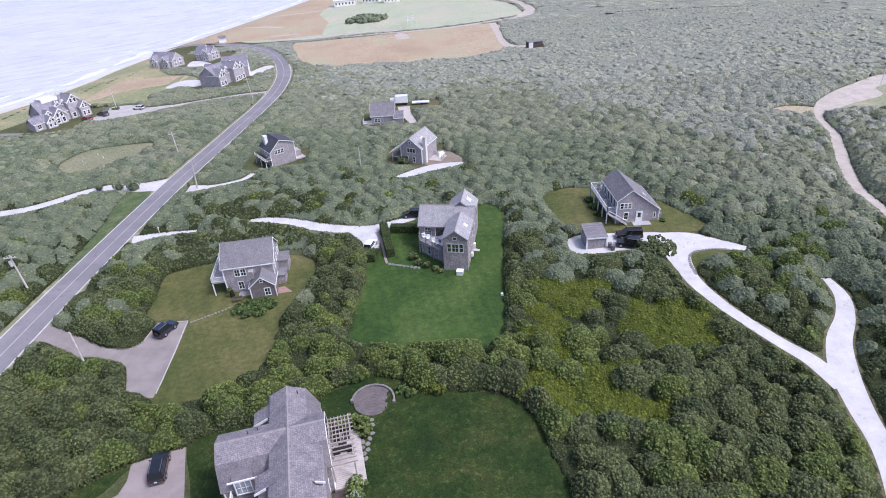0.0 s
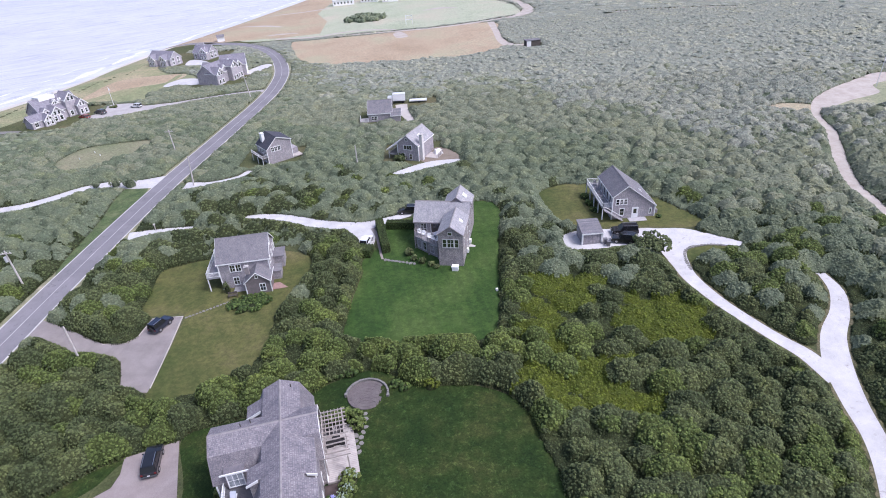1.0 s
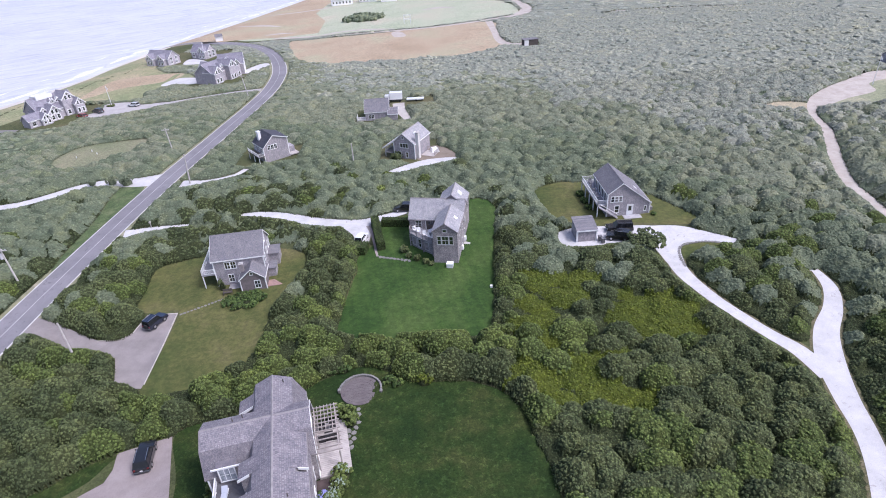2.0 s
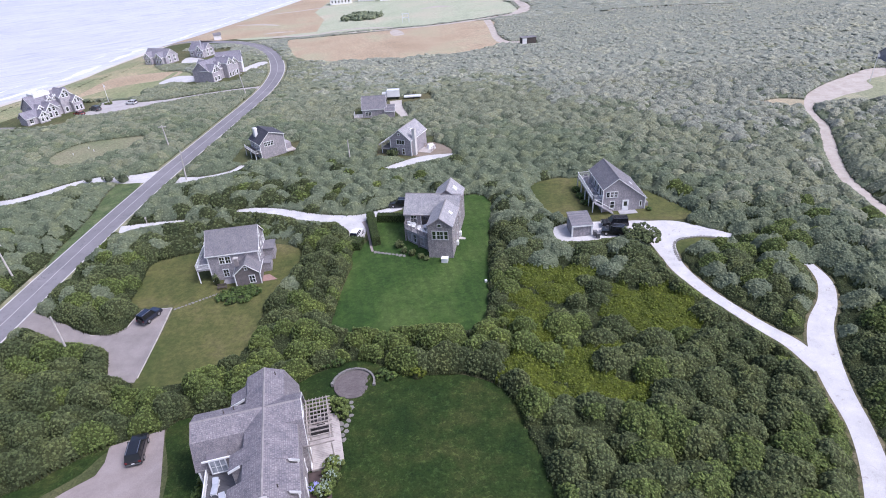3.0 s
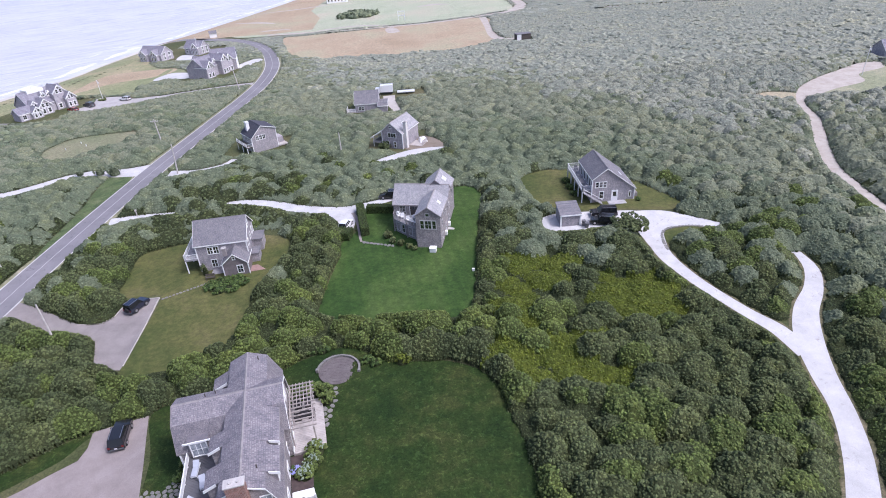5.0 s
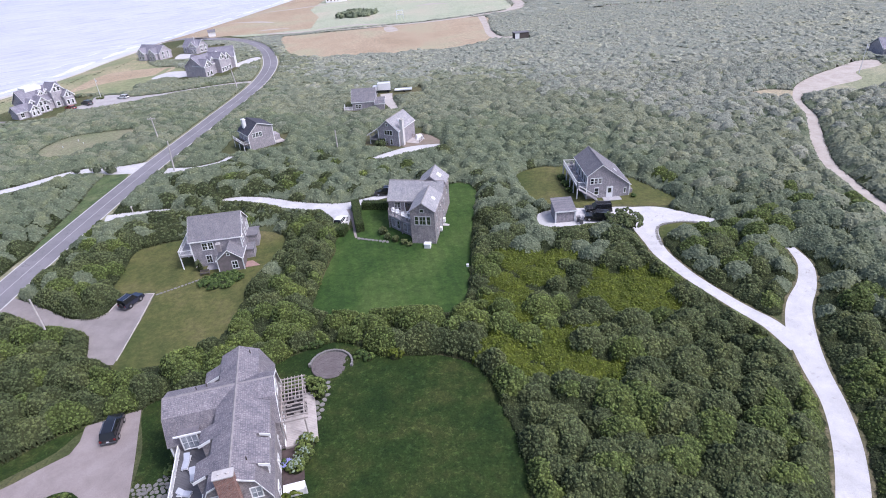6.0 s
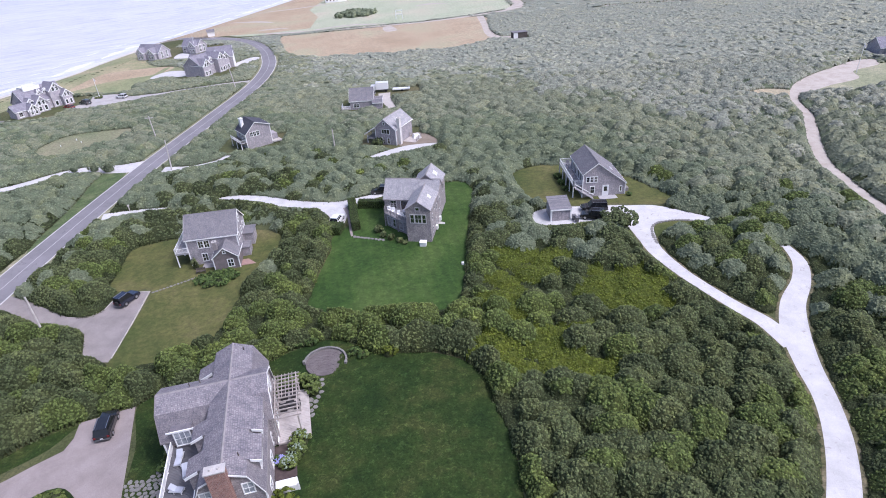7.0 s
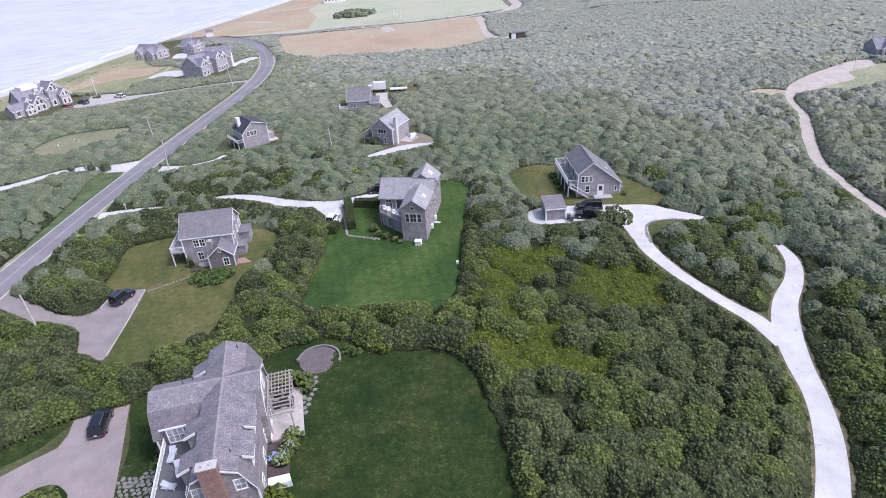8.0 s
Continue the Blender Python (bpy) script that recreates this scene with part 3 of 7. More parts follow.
sheet("dirt_pad", [(-2, 134), (2, 143), (6, 140), (8, 134), (4, 132.5)], 0.035, gravel("brown_earth", (0.16, 0.13, 0.10, 1), (0.24, 0.20, 0.16, 1)), "bare brown earth beside the gabled house", "ground")
way("gravel_lane", [(-8, 187), (-7.5, 181), (-6, 174), (-4.5, 168)], [4.0, 3.6, 3.0, 2.2], 0.045, gravel("grey_lane", (0.36, 0.33, 0.31, 1), (0.46, 0.43, 0.40, 1)), "grey gravel lane beside the far cottage", "lane")
way("sand_lane", [(-54, 336.5), (-44, 342), (-30, 343), (-14, 336)], [3, 3.4, 3.4, 3], 0.05, SAND, "pale sand loop in the far meadow", "track")

# ---- building materials ----
X_ROOF = {}  # the same roofing for slopes whose courses run the other way


def roofing(name, dark, mid, light, course, rough, stain):
    a = shingle(name, dark, mid, light, course, rough, stain, "y")
    X_ROOF[a.name] = shingle(name + "_cross", dark, mid, light, course, rough, stain, "x")
    return a


CEDAR_ROOF = roofing("cedar_roof", (0.155, 0.146, 0.162, 1), (0.225, 0.212, 0.232, 1), (0.300, 0.285, 0.300, 1), 0.085, 0.7, 0.3)
CEDAR_PALE = roofing("silver_cedar_roof", (0.25, 0.25, 0.27, 1), (0.32, 0.32, 0.335, 1), (0.40, 0.395, 0.405, 1), 0.1, 0.7, 0.2)
CEDAR_WALL = shingle("cedar_wall", (0.23, 0.212, 0.218, 1), (0.31, 0.288, 0.294, 1), (0.41, 0.382, 0.382, 1), 0.14, 0.8, 0.3)
GREY_WALL = shingle("grey_shingle_wall", (0.27, 0.256, 0.275, 1), (0.335, 0.318, 0.34, 1), (0.41, 0.39, 0.412, 1), 0.14, 0.8, 0.2)
SLATE_ROOF = roofing("grey_asphalt_roof", (0.148, 0.145, 0.158, 1), (0.184, 0.180, 0.196, 1), (0.224, 0.218, 0.236, 1), 0.12, 0.85, 0.2)
NAVY_ROOF = roofing("dark_asphalt_roof", (0.045, 0.047, 0.062, 1), (0.060, 0.063, 0.082, 1), (0.080, 0.083, 0.100, 1), 0.14, 0.85, 0.15)
WHITE = painted("white_trim", (0.78, 0.78, 0.78, 1), 0.5, 0.1)
RIDGE = painted("ridge_board", (0.27, 0.25, 0.255, 1), 0.8, 0.3)
DECKING = painted("weathered_decking", (0.46, 0.42, 0.40, 1), 0.8, 0.25)
GREY_DECK = painted("grey_decking", (0.33, 0.32, 0.335, 1), 0.8, 0.25)
PERGOLA_WOOD = painted("pergola_wood", (0.40, 0.36, 0.34, 1), 0.8, 0.25)
DARK_WOOD = painted("dark_wood", (0.10, 0.085, 0.075, 1), 0.8, 0.3)
brick = Mat("brick", 0.85, 0.25).local()
brt = brick.n.new("ShaderNodeTexBrick")
bsep = brick.n.new("ShaderNodeSeparateXYZ")
brick.l.new(brick.coord, bsep.inputs[0])
bcom = brick.n.new("ShaderNodeCombineXYZ")
brick.l.new(brick.math("ADD", bsep.outputs[0], bsep.outputs[1]), bcom.inputs[0])
brick.l.new(bsep.outputs[2], bcom.inputs[1])
brick.l.new(bcom.outputs[0], brt.inputs["Vector"])
for key, v in (("Scale", 1.0), ("Brick Width", 0.22), ("Row Height", 0.075), ("Mortar Size", 0.008), ("Color1", (0.20, 0.095, 0.078, 1)), ("Color2", (0.30, 0.155, 0.128, 1)), ("Mortar", (0.36, 0.32, 0.29, 1))):
    brt.inputs[key].default_value = v
brick.colour(brick.mix(brt.outputs["Color"], brick.ramp(brick.noise(1.5, 4), (0.3, (0.75, 0.75, 0.78, 1)), (0.7, (1.1, 1.08, 1.05, 1))), 1.0, "MULTIPLY"))
BRICK = brick.m
CONCRETE = gravel("concrete", (0.38, 0.36, 0.35, 1), (0.48, 0.46, 0.45, 1), None, 0.9)
pane_m = Mat("window_glass", 0.06, 0.5)
pane_m.colour(pane_m.ramp(pane_m.noise(0.7, 2), (0.4, (0.015, 0.018, 0.022, 1)), (0.6, (0.04, 0.045, 0.055, 1))))
pane_m.b.inputs["IOR"].default_value = 2.3
GLASS = pane_m.m


# ---- parts of houses ----
def house(name, x, y, z, yaw, label, category="house"):
    ob = new(name)
    ob.matrix_basis = pose(x, y, z, 0, 0, yaw)
    return tagged(ob, label, category)


def wing(h, prof, v0, v1, axis="y", base=0.0, wall=None, roof=None, trim=WHITE, over=0.25, thick=0.16, rake=True, side=0.2, ends=None):
    """A roofed block. prof: (u, z) from one eave over the ridge to the other; drawn out from v0 to v1."""
    wall, roof = wall or CEDAR_WALL, roof or CEDAR_ROOF
    shingled = roof if axis == "y" else X_ROOF.get(roof.name, roof)
    part("wall", prism(bmesh.new(), [(prof[0][0], base)] + list(prof) + [(prof[-1][0], base)], v0, v1, axis), wall, h)
    p = [Vector(q) for q in prof]
    p[0] = p[0] + (p[0] - p[1]).normalized() * side
    p[-1] = p[-1] + (p[-1] - p[-2]).normalized() * side
    n = len(p)
    for a, b in zip(range(n - 1), range(1, n)):
        poly = [(p[a].x, p[a].y), (p[b].x, p[b].y), (p[b].x, p[b].y + thick), (p[a].x, p[a].y + thick)]
        part("roof_slope", prism(bmesh.new(), poly, v0 - over, v1 + over, axis), shingled, h)
        if rake:
            low = [(p[a].x, p[a].y - 0.06), (p[b].x, p[b].y - 0.06), (p[b].x, p[b].y + thick - 0.03), (p[a].x, p[a].y + thick - 0.03)]
            for k, (e0, e1) in enumerate(((v0 - over - 0.05, v0 - over), (v1 + over, v1 + over + 0.05))):
                part("rake_board", prism(bmesh.new(), low, e0, e1, axis), ends[k] if ends else trim, h)
    for e, q, s in ((0, p[0], -1), (n - 1, p[-1], 1)):
        poly = [(q.x + s * 0.004, q.y - 0.08), (q.x + s * 0.05, q.y - 0.08), (q.x + s * 0.05, q.y + thick * 0.8), (q.x + s * 0.004, q.y + thick * 0.8)]
        part("fascia", prism(bmesh.new(), poly, v0 - over - 0.05, v1 + over + 0.05, axis), trim, h)
    top = max(range(n), key=lambda k: p[k].y)
    if 0 < top < n - 1:
        poly = [(p[top].x - 0.14, p[top].y + thick - 0.06), (p[top].x, p[top].y + thick + 0.05), (p[top].x + 0.14, p[top].y + thick - 0.06)]
        part("ridge_cap", prism(bmesh.new(), poly, v0 - over, v1 + over, axis), RIDGE if roof in (CEDAR_ROOF, CEDAR_PALE) else roof, h)


def corner(h, x, y, z0, z1, trim=WHITE, w=0.16):
    """A corner board."""
    part("corner_board", boxes((x - w / 2, x + w / 2, y - w / 2, y + w / 2, z0, z1)), trim, h)


def window(h, x, y, z, yaw, w, high, cols=2, rows=2, trim=WHITE, border=0.11, glass=None):
    """A framed window whose outside faces the local direction yaw (0: -y). x, y, z: the middle of its foot."""
    m = pose(x, y, z, 0, 0, yaw)
    bm = bmesh.new()
    for d in ((-w / 2 - border, -w / 2, 0, high), (w / 2, w / 2 + border, 0, high), (-w / 2 - border, w / 2 + border, high, high + border), (-w / 2 - border - 0.03, w / 2 + border + 0.03, -border, 0)):
        box(bm, d[0], d[1], -0.07, 0.02, d[2], d[3], m)
    f = part("window", bm, trim, h)
    part("pane", boxes_m(m, (-w / 2, w / 2, -0.012, 0.02, 0, high)), glass or GLASS, f, "glass with a pale sky reflection in its colour" if glass else "dark window glass")
    bm = bmesh.new()
    for k in range(1, cols):
        box(bm, -w / 2 + w * k / cols - 0.025, -w / 2 + w * k / cols + 0.025, -0.04, 0, 0, high, m)
    for k in range(1, rows):
        box(bm, -w / 2, w / 2, -0.035, 0, high * k / rows - 0.02, high * k / rows + 0.02, m)
    if cols > 1 or rows > 1:
        part("muntins", bm, trim, f)
    return f


def boxes_m(m, *dims):
    bm = bmesh.new()
    for d in dims:
        box(bm, *d, m)
    return bm


def door(h, x, y, z, yaw, w=0.95, high=2.05, leaf=None, glazed=True):
    m = pose(x, y, z, 0, 0, yaw)
    f = part("door", boxes_m(m, (-w / 2 - 0.12, -w / 2, -0.07, 0.02, 0, high + 0.12), (w / 2, w / 2 + 0.12, -0.07, 0.02, 0, high + 0.12), (-w / 2, w / 2, -0.07, 0.02, high, high + 0.12)), WHITE, h)
    part("door_leaf", boxes_m(m, (-w / 2, w / 2, -0.03, 0.02, 0, high)), leaf or WHITE, f)
    if glazed:
        part("pane", boxes_m(m, (-w * 0.3, w * 0.3, -0.042, -0.02, high * 0.45, high * 0.9)), GLASS, f)
    part("knob", boxes_m(m, (w * 0.36, w * 0.42, -0.08, -0.03, 0.98, 1.06)), RIDGE, f)
    return f


def skylight(h, m, w=0.7, long=1.1):
    """A roof window; m carries its own plane."""
    f = part("skylight", boxes_m(m, (-w / 2, -w / 2 + 0.08, -long / 2, long / 2, 0, 0.12), (w / 2 - 0.08, w / 2, -long / 2, long / 2, 0, 0.12), (-w / 2, w / 2, -long / 2, -long / 2 + 0.08, 0, 0.12), (-w / 2, w / 2, long / 2 - 0.08, long / 2, 0, 0.12)), WHITE, h)
    part("pane", boxes_m(m, (-w / 2 + 0.07, w / 2 - 0.07, -long / 2 + 0.07, long / 2 - 0.07, 0.0, 0.09)), SKY_GLASS, f, "skylight glass with sky brightness in its colour")


# Roof windows: the bright sky they mirror is painted as base colour.
sky_glass = Mat("skylight_glass", 0.08, 0.8)
sky_glass.colour(sky_glass.ramp(sky_glass.noise(2, 2), (0.3, (0.55, 0.57, 0.6, 1)), (0.7, (0.7, 0.72, 0.74, 1))))
SKY_GLASS = sky_glass.m
# Window glass with the sky's reflection put into its base colour.
pale_glass = Mat("sky_reflection_glass", 0.08, 0.8)
pale_glass.colour(pale_glass.ramp(pale_glass.noise(1.6, 3), (0.35, (0.20, 0.22, 0.25, 1)), (0.65, (0.42, 0.44, 0.47, 1))))
PALE_GLASS = pale_glass.m


def railing(h, pts, z, high=0.95, material=WHITE, gap=0.14, post=1.8, name="railing"):
    """Posts, two rails and balusters along a line of local points."""
    for a, b in zip(pts[:-1], pts[1:]):
        a, b = Vector((*a, z)), Vector((*b, z))
        d = (b - a).length
        m = Matrix.Translation(a) @ pose(0, 0, 0, 0, 0, math.degrees(math.atan2(b.y - a.y, b.x - a.x)))
        r = part(name, boxes_m(m, (0, d, -0.045, 0.045, high - 0.06, high)), material, h)
        part("bottom_rail", boxes_m(m, (0, d, -0.025, 0.025, 0.1, 0.15)), material, r)
        n = max(1, round(d / post))
        for k in range(n + 1):
            part("post", boxes_m(m, (d * k / n - 0.06, d * k / n + 0.06, -0.06, 0.06, 0, high + 0.08)), material, r)
        bm = bmesh.new()
        for k in range(1, int(d / gap)):
            box(bm, k * gap - 0.018, k * gap + 0.018, -0.018, 0.018, 0.15, high - 0.06, m)
        if gap < d:
            tagged(part("balusters", bm, material, r), kind="stuff")


def deck(h, poly, z, material=DECKING, thick=0.14, board=0.3, name="deck"):
    """A boarded deck: a frame and its planks, cut to the polygon's width."""
    bm = bmesh.new()
    vs = [bm.verts.new((x, y, z - thick)) for x, y in poly]
    f = bm.faces.new(vs)
    r = bmesh.ops.extrude_face_region(bm, geom=[f])["geom"]
    bmesh.ops.translate(bm, verts=[v for v in r if isinstance(v, bmesh.types.BMVert)], vec=(0, 0, thick - 0.03))
    bmesh.ops.recalc_face_normals(bm, faces=bm.faces)
    d = part(name, bm, material, h)
    line = np.array(poly)
    y, ymax = line[:, 1].min(), line[:, 1].max()
    while y + 0.05 < ymax:
        yc, xs = y + board / 2, []
        for k in range(len(line)):
            (ax, ay), (bx, by) = line[k - 1], line[k]
            if (ay > yc) != (by > yc):
                xs.append(ax + (bx - ax) * (yc - ay) / (by - ay))
        xs.sort()
        for x0, x1 in zip(xs[::2], xs[1::2]):
            part("plank", boxes((x0 + 0.005, x1 - 0.005, y + 0.012, min(y + board, ymax) - 0.012, z - 0.032, z)), material, d)
        y += board
    return d


def steps(h, x0, x1, y, z0, z1, away=-1, material=DECKING, run=0.3):
    """A flight of steps from z1 at y down to z0, going in the local y direction away."""
    n = max(1, round((z1 - z0) / 0.18))
    for k in range(n):
        ya, yb = y + away * run * k, y + away * run * (k + 1)
        part("step", boxes((x0, x1, min(ya, yb), max(ya, yb), z0, z1 - (z1 - z0) * (k + 1) / (n + 1))), material, h)


def chimney(h, x0, x1, y0, y1, z0, z1, material=BRICK, cap=CONCRETE):
    bm = boxes((x0, x1, y0, y1, z0, z1))
    c = part("chimney", bm, material, h, "red brick chimney" if material is BRICK else "white chimney")
    part("chimney_cap", boxes((x0 - 0.08, x1 + 0.08, y0 - 0.08, y1 + 0.08, z1, z1 + 0.14)), cap, c)
    for k in (0.3, 0.7):
        bm = bmesh.new()
        tube(bm, (x0 + (x1 - x0) * k, (y0 + y1) / 2, z1 + 0.14), (x0 + (x1 - x0) * k, (y0 + y1) / 2, z1 + 0.3), 0.16, 0.14, 10)
        part("flue", bm, cap, c)


def gambrel(half, ridge, brk, brk_z, eave_z, mid=0.0):
    return [(mid - half, eave_z), (mid - brk, brk_z), (mid, ridge), (mid + brk, brk_z), (mid + half, eave_z)]


# ---- the near house: a cedar cross-gambrel with a brick chimney ----
near_house = house("near_house", -17.6, 43.6, 0, 12, "large weathered cedar-shingle gambrel house with white trim")
NB = gz(-17, 42) - 0.1
G = gambrel(3.25, 5.25, 2.1, 4.3, 1.75)
wing(near_house, G, -12.4, 6.2, "y", NB, trim=RIDGE, ends=(WHITE, RIDGE))
wing(near_house, gambrel(3.25, 5.22, 2.1, 4.27, 1.72), -7.3, 3.7, "x", NB, trim=RIDGE, ends=(RIDGE, WHITE))
# raised roofs of the dormers on the garden side
for y0, y1 in ((-6.8, -2.4), (-10.6, -7.7)):
    d = part("dormer", prism(bmesh.new(), [(1.2, 2.2), (1.2, 4.72), (3.0, 3.95), (3.0, 2.2)], y0, y1), CEDAR_WALL, near_house)
    part("dormer_roof", prism(bmesh.new(), [(1.0, 4.84), (3.3, 3.86), (3.3, 4.0), (1.0, 4.98)], y0 - 0.2, y1 + 0.2), CEDAR_ROOF, d)
    part("fascia", prism(bmesh.new(), [(3.3, 3.78), (3.36, 3.78), (3.36, 4.02), (3.3, 4.02)], y0 - 0.2, y1 + 0.2), RIDGE, d)
    for e0, e1 in ((y0 - 0.26, y0 - 0.2),):
        part("rake_board", prism(bmesh.new(), [(2.35, 4.125), (3.36, 3.7), (3.36, 4.02), (2.35, 4.445)], e0, e1), WHITE, d)
    for k in (0.2, 0.5, 0.8):
        window(near_house, 3.0, y0 + (y1 - y0) * k, 2.5, 90, 0.7, 1.15, 1, 2)
for y in (-3.2, -6.4, -9.8):
    window(near_house, 3.25, y, NB + 1.0, 90, 1.0, 1.5, 2, 2)
# ends
for y, z in ((-1.1, 2.1), (1.1, 2.1)):
    window(near_house, 3.7, y, z, 90, 0.85, 1.4, 2, 2)
for y in (-1.6, 1.4):
    door(near_house, 3.7, y, NB + 0.35, 90, 1.5, 2.1)
window(near_house, 1.9, -12.4, 1.9, 0, 0.9, 1.3, 2, 2, glass=PALE_GLASS)
window(near_house, -1.9, -12.4, 1.9, 0, 0.9, 1.3, 2, 2, glass=PALE_GLASS)
window(near_house, 1.9, -12.4, NB + 0.9, 0, 0.9, 1.5, 2, 2)
window(near_house, -7.3, 0.0, 2.2, -90, 1.6, 1.4, 3, 2)
window(near_house, 0.0, 6.2, 2.2, 180, 1.6, 1.4, 3, 2)
for x, y in ((3.25, -12.4), (-3.25, -12.4), (-3.25, 6.2), (3.25, 6.2), (-7.3, -3.25), (-7.3, 3.25)):
    corner(near_house, x, y, NB, 1.7)
chimney(near_house, -1.05, 0.65, -13.3, -12.45, NB, 6.3)
# roof terrace on the drive side
part("terrace_wall", boxes((-6.7, -3.2, -13.4, -2.2, NB, 0.62)), CEDAR_WALL, near_house)
deck(near_house, [(-6.6, -13.3), (-3.25, -13.3), (-3.25, -2.3), (-6.6, -2.3)], 0.75, painted("dark_grey_decking", (0.12, 0.118, 0.13, 1), 0.8, 0.2), 0.12, 0.2, "terrace_deck")
railing(near_house, [(-6.55, -2.4), (-6.55, -13.25), (-3.3, -13.25)], 0.75, 0.9, WHITE, 0.16, 2.4)
part("parapet", boxes((-6.78, -6.62, -13.4, -2.3, 0.5, 1.25)), WHITE, near_house)
d = part("dormer", boxes((-6.1, -4.2, -3.6, -1.6, 0.8, 3.05)), CEDAR_WALL, near_house)
part("dormer_roof", boxes((-6.2, -4.1, -3.55, -1.2, 3.05, 3.15)), X_ROOF["cedar_roof"], d)
part("head_board", boxes((-6.6, -3.3, -3.72, -3.6, 2.98, 3.16)), WHITE, d)
window(near_house, -5.15, -3.62, 1.15, 0, 1.5, 1.75, 3, 2, glass=PALE_GLASS)
for y0, y1 in ((-6.2, -4.4), (-10.6, -8.6)):
    d = part("dormer", prism(bmesh.new(), [(-1.3, 1.6), (-1.3, 4.6), (-3.35, 3.7), (-3.35, 0.8), (-2.6, 0.8)], y0, y1), CEDAR_WALL, near_house)
    part("dormer_roof", prism(bmesh.new(), [(-1.0, 4.84), (-3.6, 3.66), (-3.6, 3.8), (-1.0, 4.98)], y0 - 0.15, y1 + 0.15), CEDAR_ROOF, d)
    for e0, e1 in ((y0 - 0.22, y0 - 0.15),):
        part("rake_board", prism(bmesh.new(), [(-2.4, 4.08), (-3.66, 3.52), (-3.66, 3.84), (-2.4, 4.42)], e0, e1), WHITE, d)
    door(near_house, -3.35, (y0 + y1) / 2, 0.8, -90, 1.2, 2.0)
for y in (-11.6, -7.4):
    window(near_house, -3.02, y, 1.3, -90, 0.8, 1.1, 1, 2)
# small north-west dormer and plumbing vents
d = part("dormer", prism(bmesh.new(), [(-3.9, 1.2), (-3.9, 3.2), (-2.0, 4.1), (-2.0, 1.2)], 3.6, 5.2), CEDAR_WALL, near_house)
part("dormer_roof", prism(bmesh.new(), [(-4.1, 3.12), (-1.9, 4.16), (-1.9, 4.3), (-4.1, 3.26)], 3.4, 5.4), CEDAR_ROOF, d)
part("rake_board", prism(bmesh.new(), [(-4.12, 2.94), (-2.4, 3.75), (-2.4, 4.1), (-4.12, 3.3)], 3.33, 3.4), WHITE, d)
for x, y, z in ((1.2, 5.4, 4.9), (1.4, -10.4, 4.8), (-3.2, 1.0, 5.0), (-4.2, 0.6, 5.1)):
    part("vent_pipe", tube(bmesh.new(), (x, y, z - 0.3), (x, y, z + 0.45), 0.06), DARK_WOOD, near_house)

# garden deck and pergola
garden_deck = house("garden_deck", -17.6, 43.6, 0, 12, "low pale timber deck along the near house", "deck")
DZ = gz(-12, 43) + 0.42
deck(garden_deck, [(3.72, -3.5), (7.35, -3.5), (7.35, 4.4), (3.72, 4.4)], DZ, DECKING, 0.3, 0.26)
part("skirt", boxes((3.75, 7.3, -3.45, 4.35, DZ - 0.6, DZ - 0.15)), PERGOLA_WOOD, garden_deck)
part("edge_board", boxes((3.74, 3.84, -3.5, -0.4, DZ, DZ + 0.28)), WHITE, garden_deck, "white edge board")
pergola = house("pergola", -17.6, 43.6, 0, 12, "weathered timber pergola over the garden deck", "pergola")
PT = 0.55
for x in (3.9, 6.35):
    for y in (-2.5, 0.8, 4.1):
        part("post", boxes((x - 0.08, x + 0.08, y - 0.08, y + 0.08, DZ, PT)), PERGOLA_WOOD, pergola)
    part("beam", boxes((x - 0.06, x + 0.06, -2.9, 4.5, PT, PT + 0.2)), PERGOLA_WOOD, pergola)
for k in range(12):
    y = -2.7 + k * 0.63
    part("rafter", boxes((3.72, 6.75, y - 0.035, y + 0.035, PT + 0.2, PT + 0.36)), PERGOLA_WOOD, pergola)
for k in range(7):
    x = 3.9 + k * 0.41
    part("slat", boxes((x - 0.035, x + 0.035, 0.4 if k not in (0, 6) else -2.7, 4.4, PT + 0.36, PT + 0.42)), PERGOLA_WOOD, pergola)
bulkhead = house("bulkhead", -17.6, 43.6, 0, 12, "white painted low wall and gate by the near house", "garden wall")
part("panel", bevelled(boxes((3.5, 5.7, -10.0, -9.0, gz(-12, 33) - 0.1, gz(-12, 33) + 0.9)), 0.04), WHITE, bulkhead)
part("post", boxes((5.704, 5.86, -10.05, -9.9, gz(-12, 33), gz(-12, 33) + 1.1)), WHITE, bulkhead)
brick_terrace = house("brick_terrace", -17.6, 43.6, gz(-13, 36), 12, "dark red brick terrace against the near house", "terrace")
part("paving", boxes((3.3, 5.6, -9.8, -3.6, -0.05, 0.1)), painted("dark_brick", (0.085, 0.062, 0.06, 1), 0.85, 0.4), brick_terrace)

# ---- the shingled house on the deep green lawn ----
lawn_house = house("lawn_house", 3, 90, 0, -12, "silver-shingled three-gable house with balcony and skylights")
AB = gz(3, 86) - 0.15
wing(lawn_house, [(-0.85, 4.45), (1.3, 6.0), (3.45, 4.45)], -6.2, 1.0, "y", AB, CEDAR_WALL, CEDAR_PALE, CEDAR_WALL, 0.15)
wing(lawn_house, [(0.9, 3.0), (3.9, 5.75), (6.9, 3.0)], -6.6, 3.42, "x", AB, CEDAR_WALL, CEDAR_PALE, CEDAR_WALL, 0.15)
wing(lawn_house, [(-1.5, 4.6), (0.95, 6.6), (3.40, 4.6)], 3.9, 9.3, "y", AB, CEDAR_WALL, CEDAR_PALE, CEDAR_WALL, 0.15)
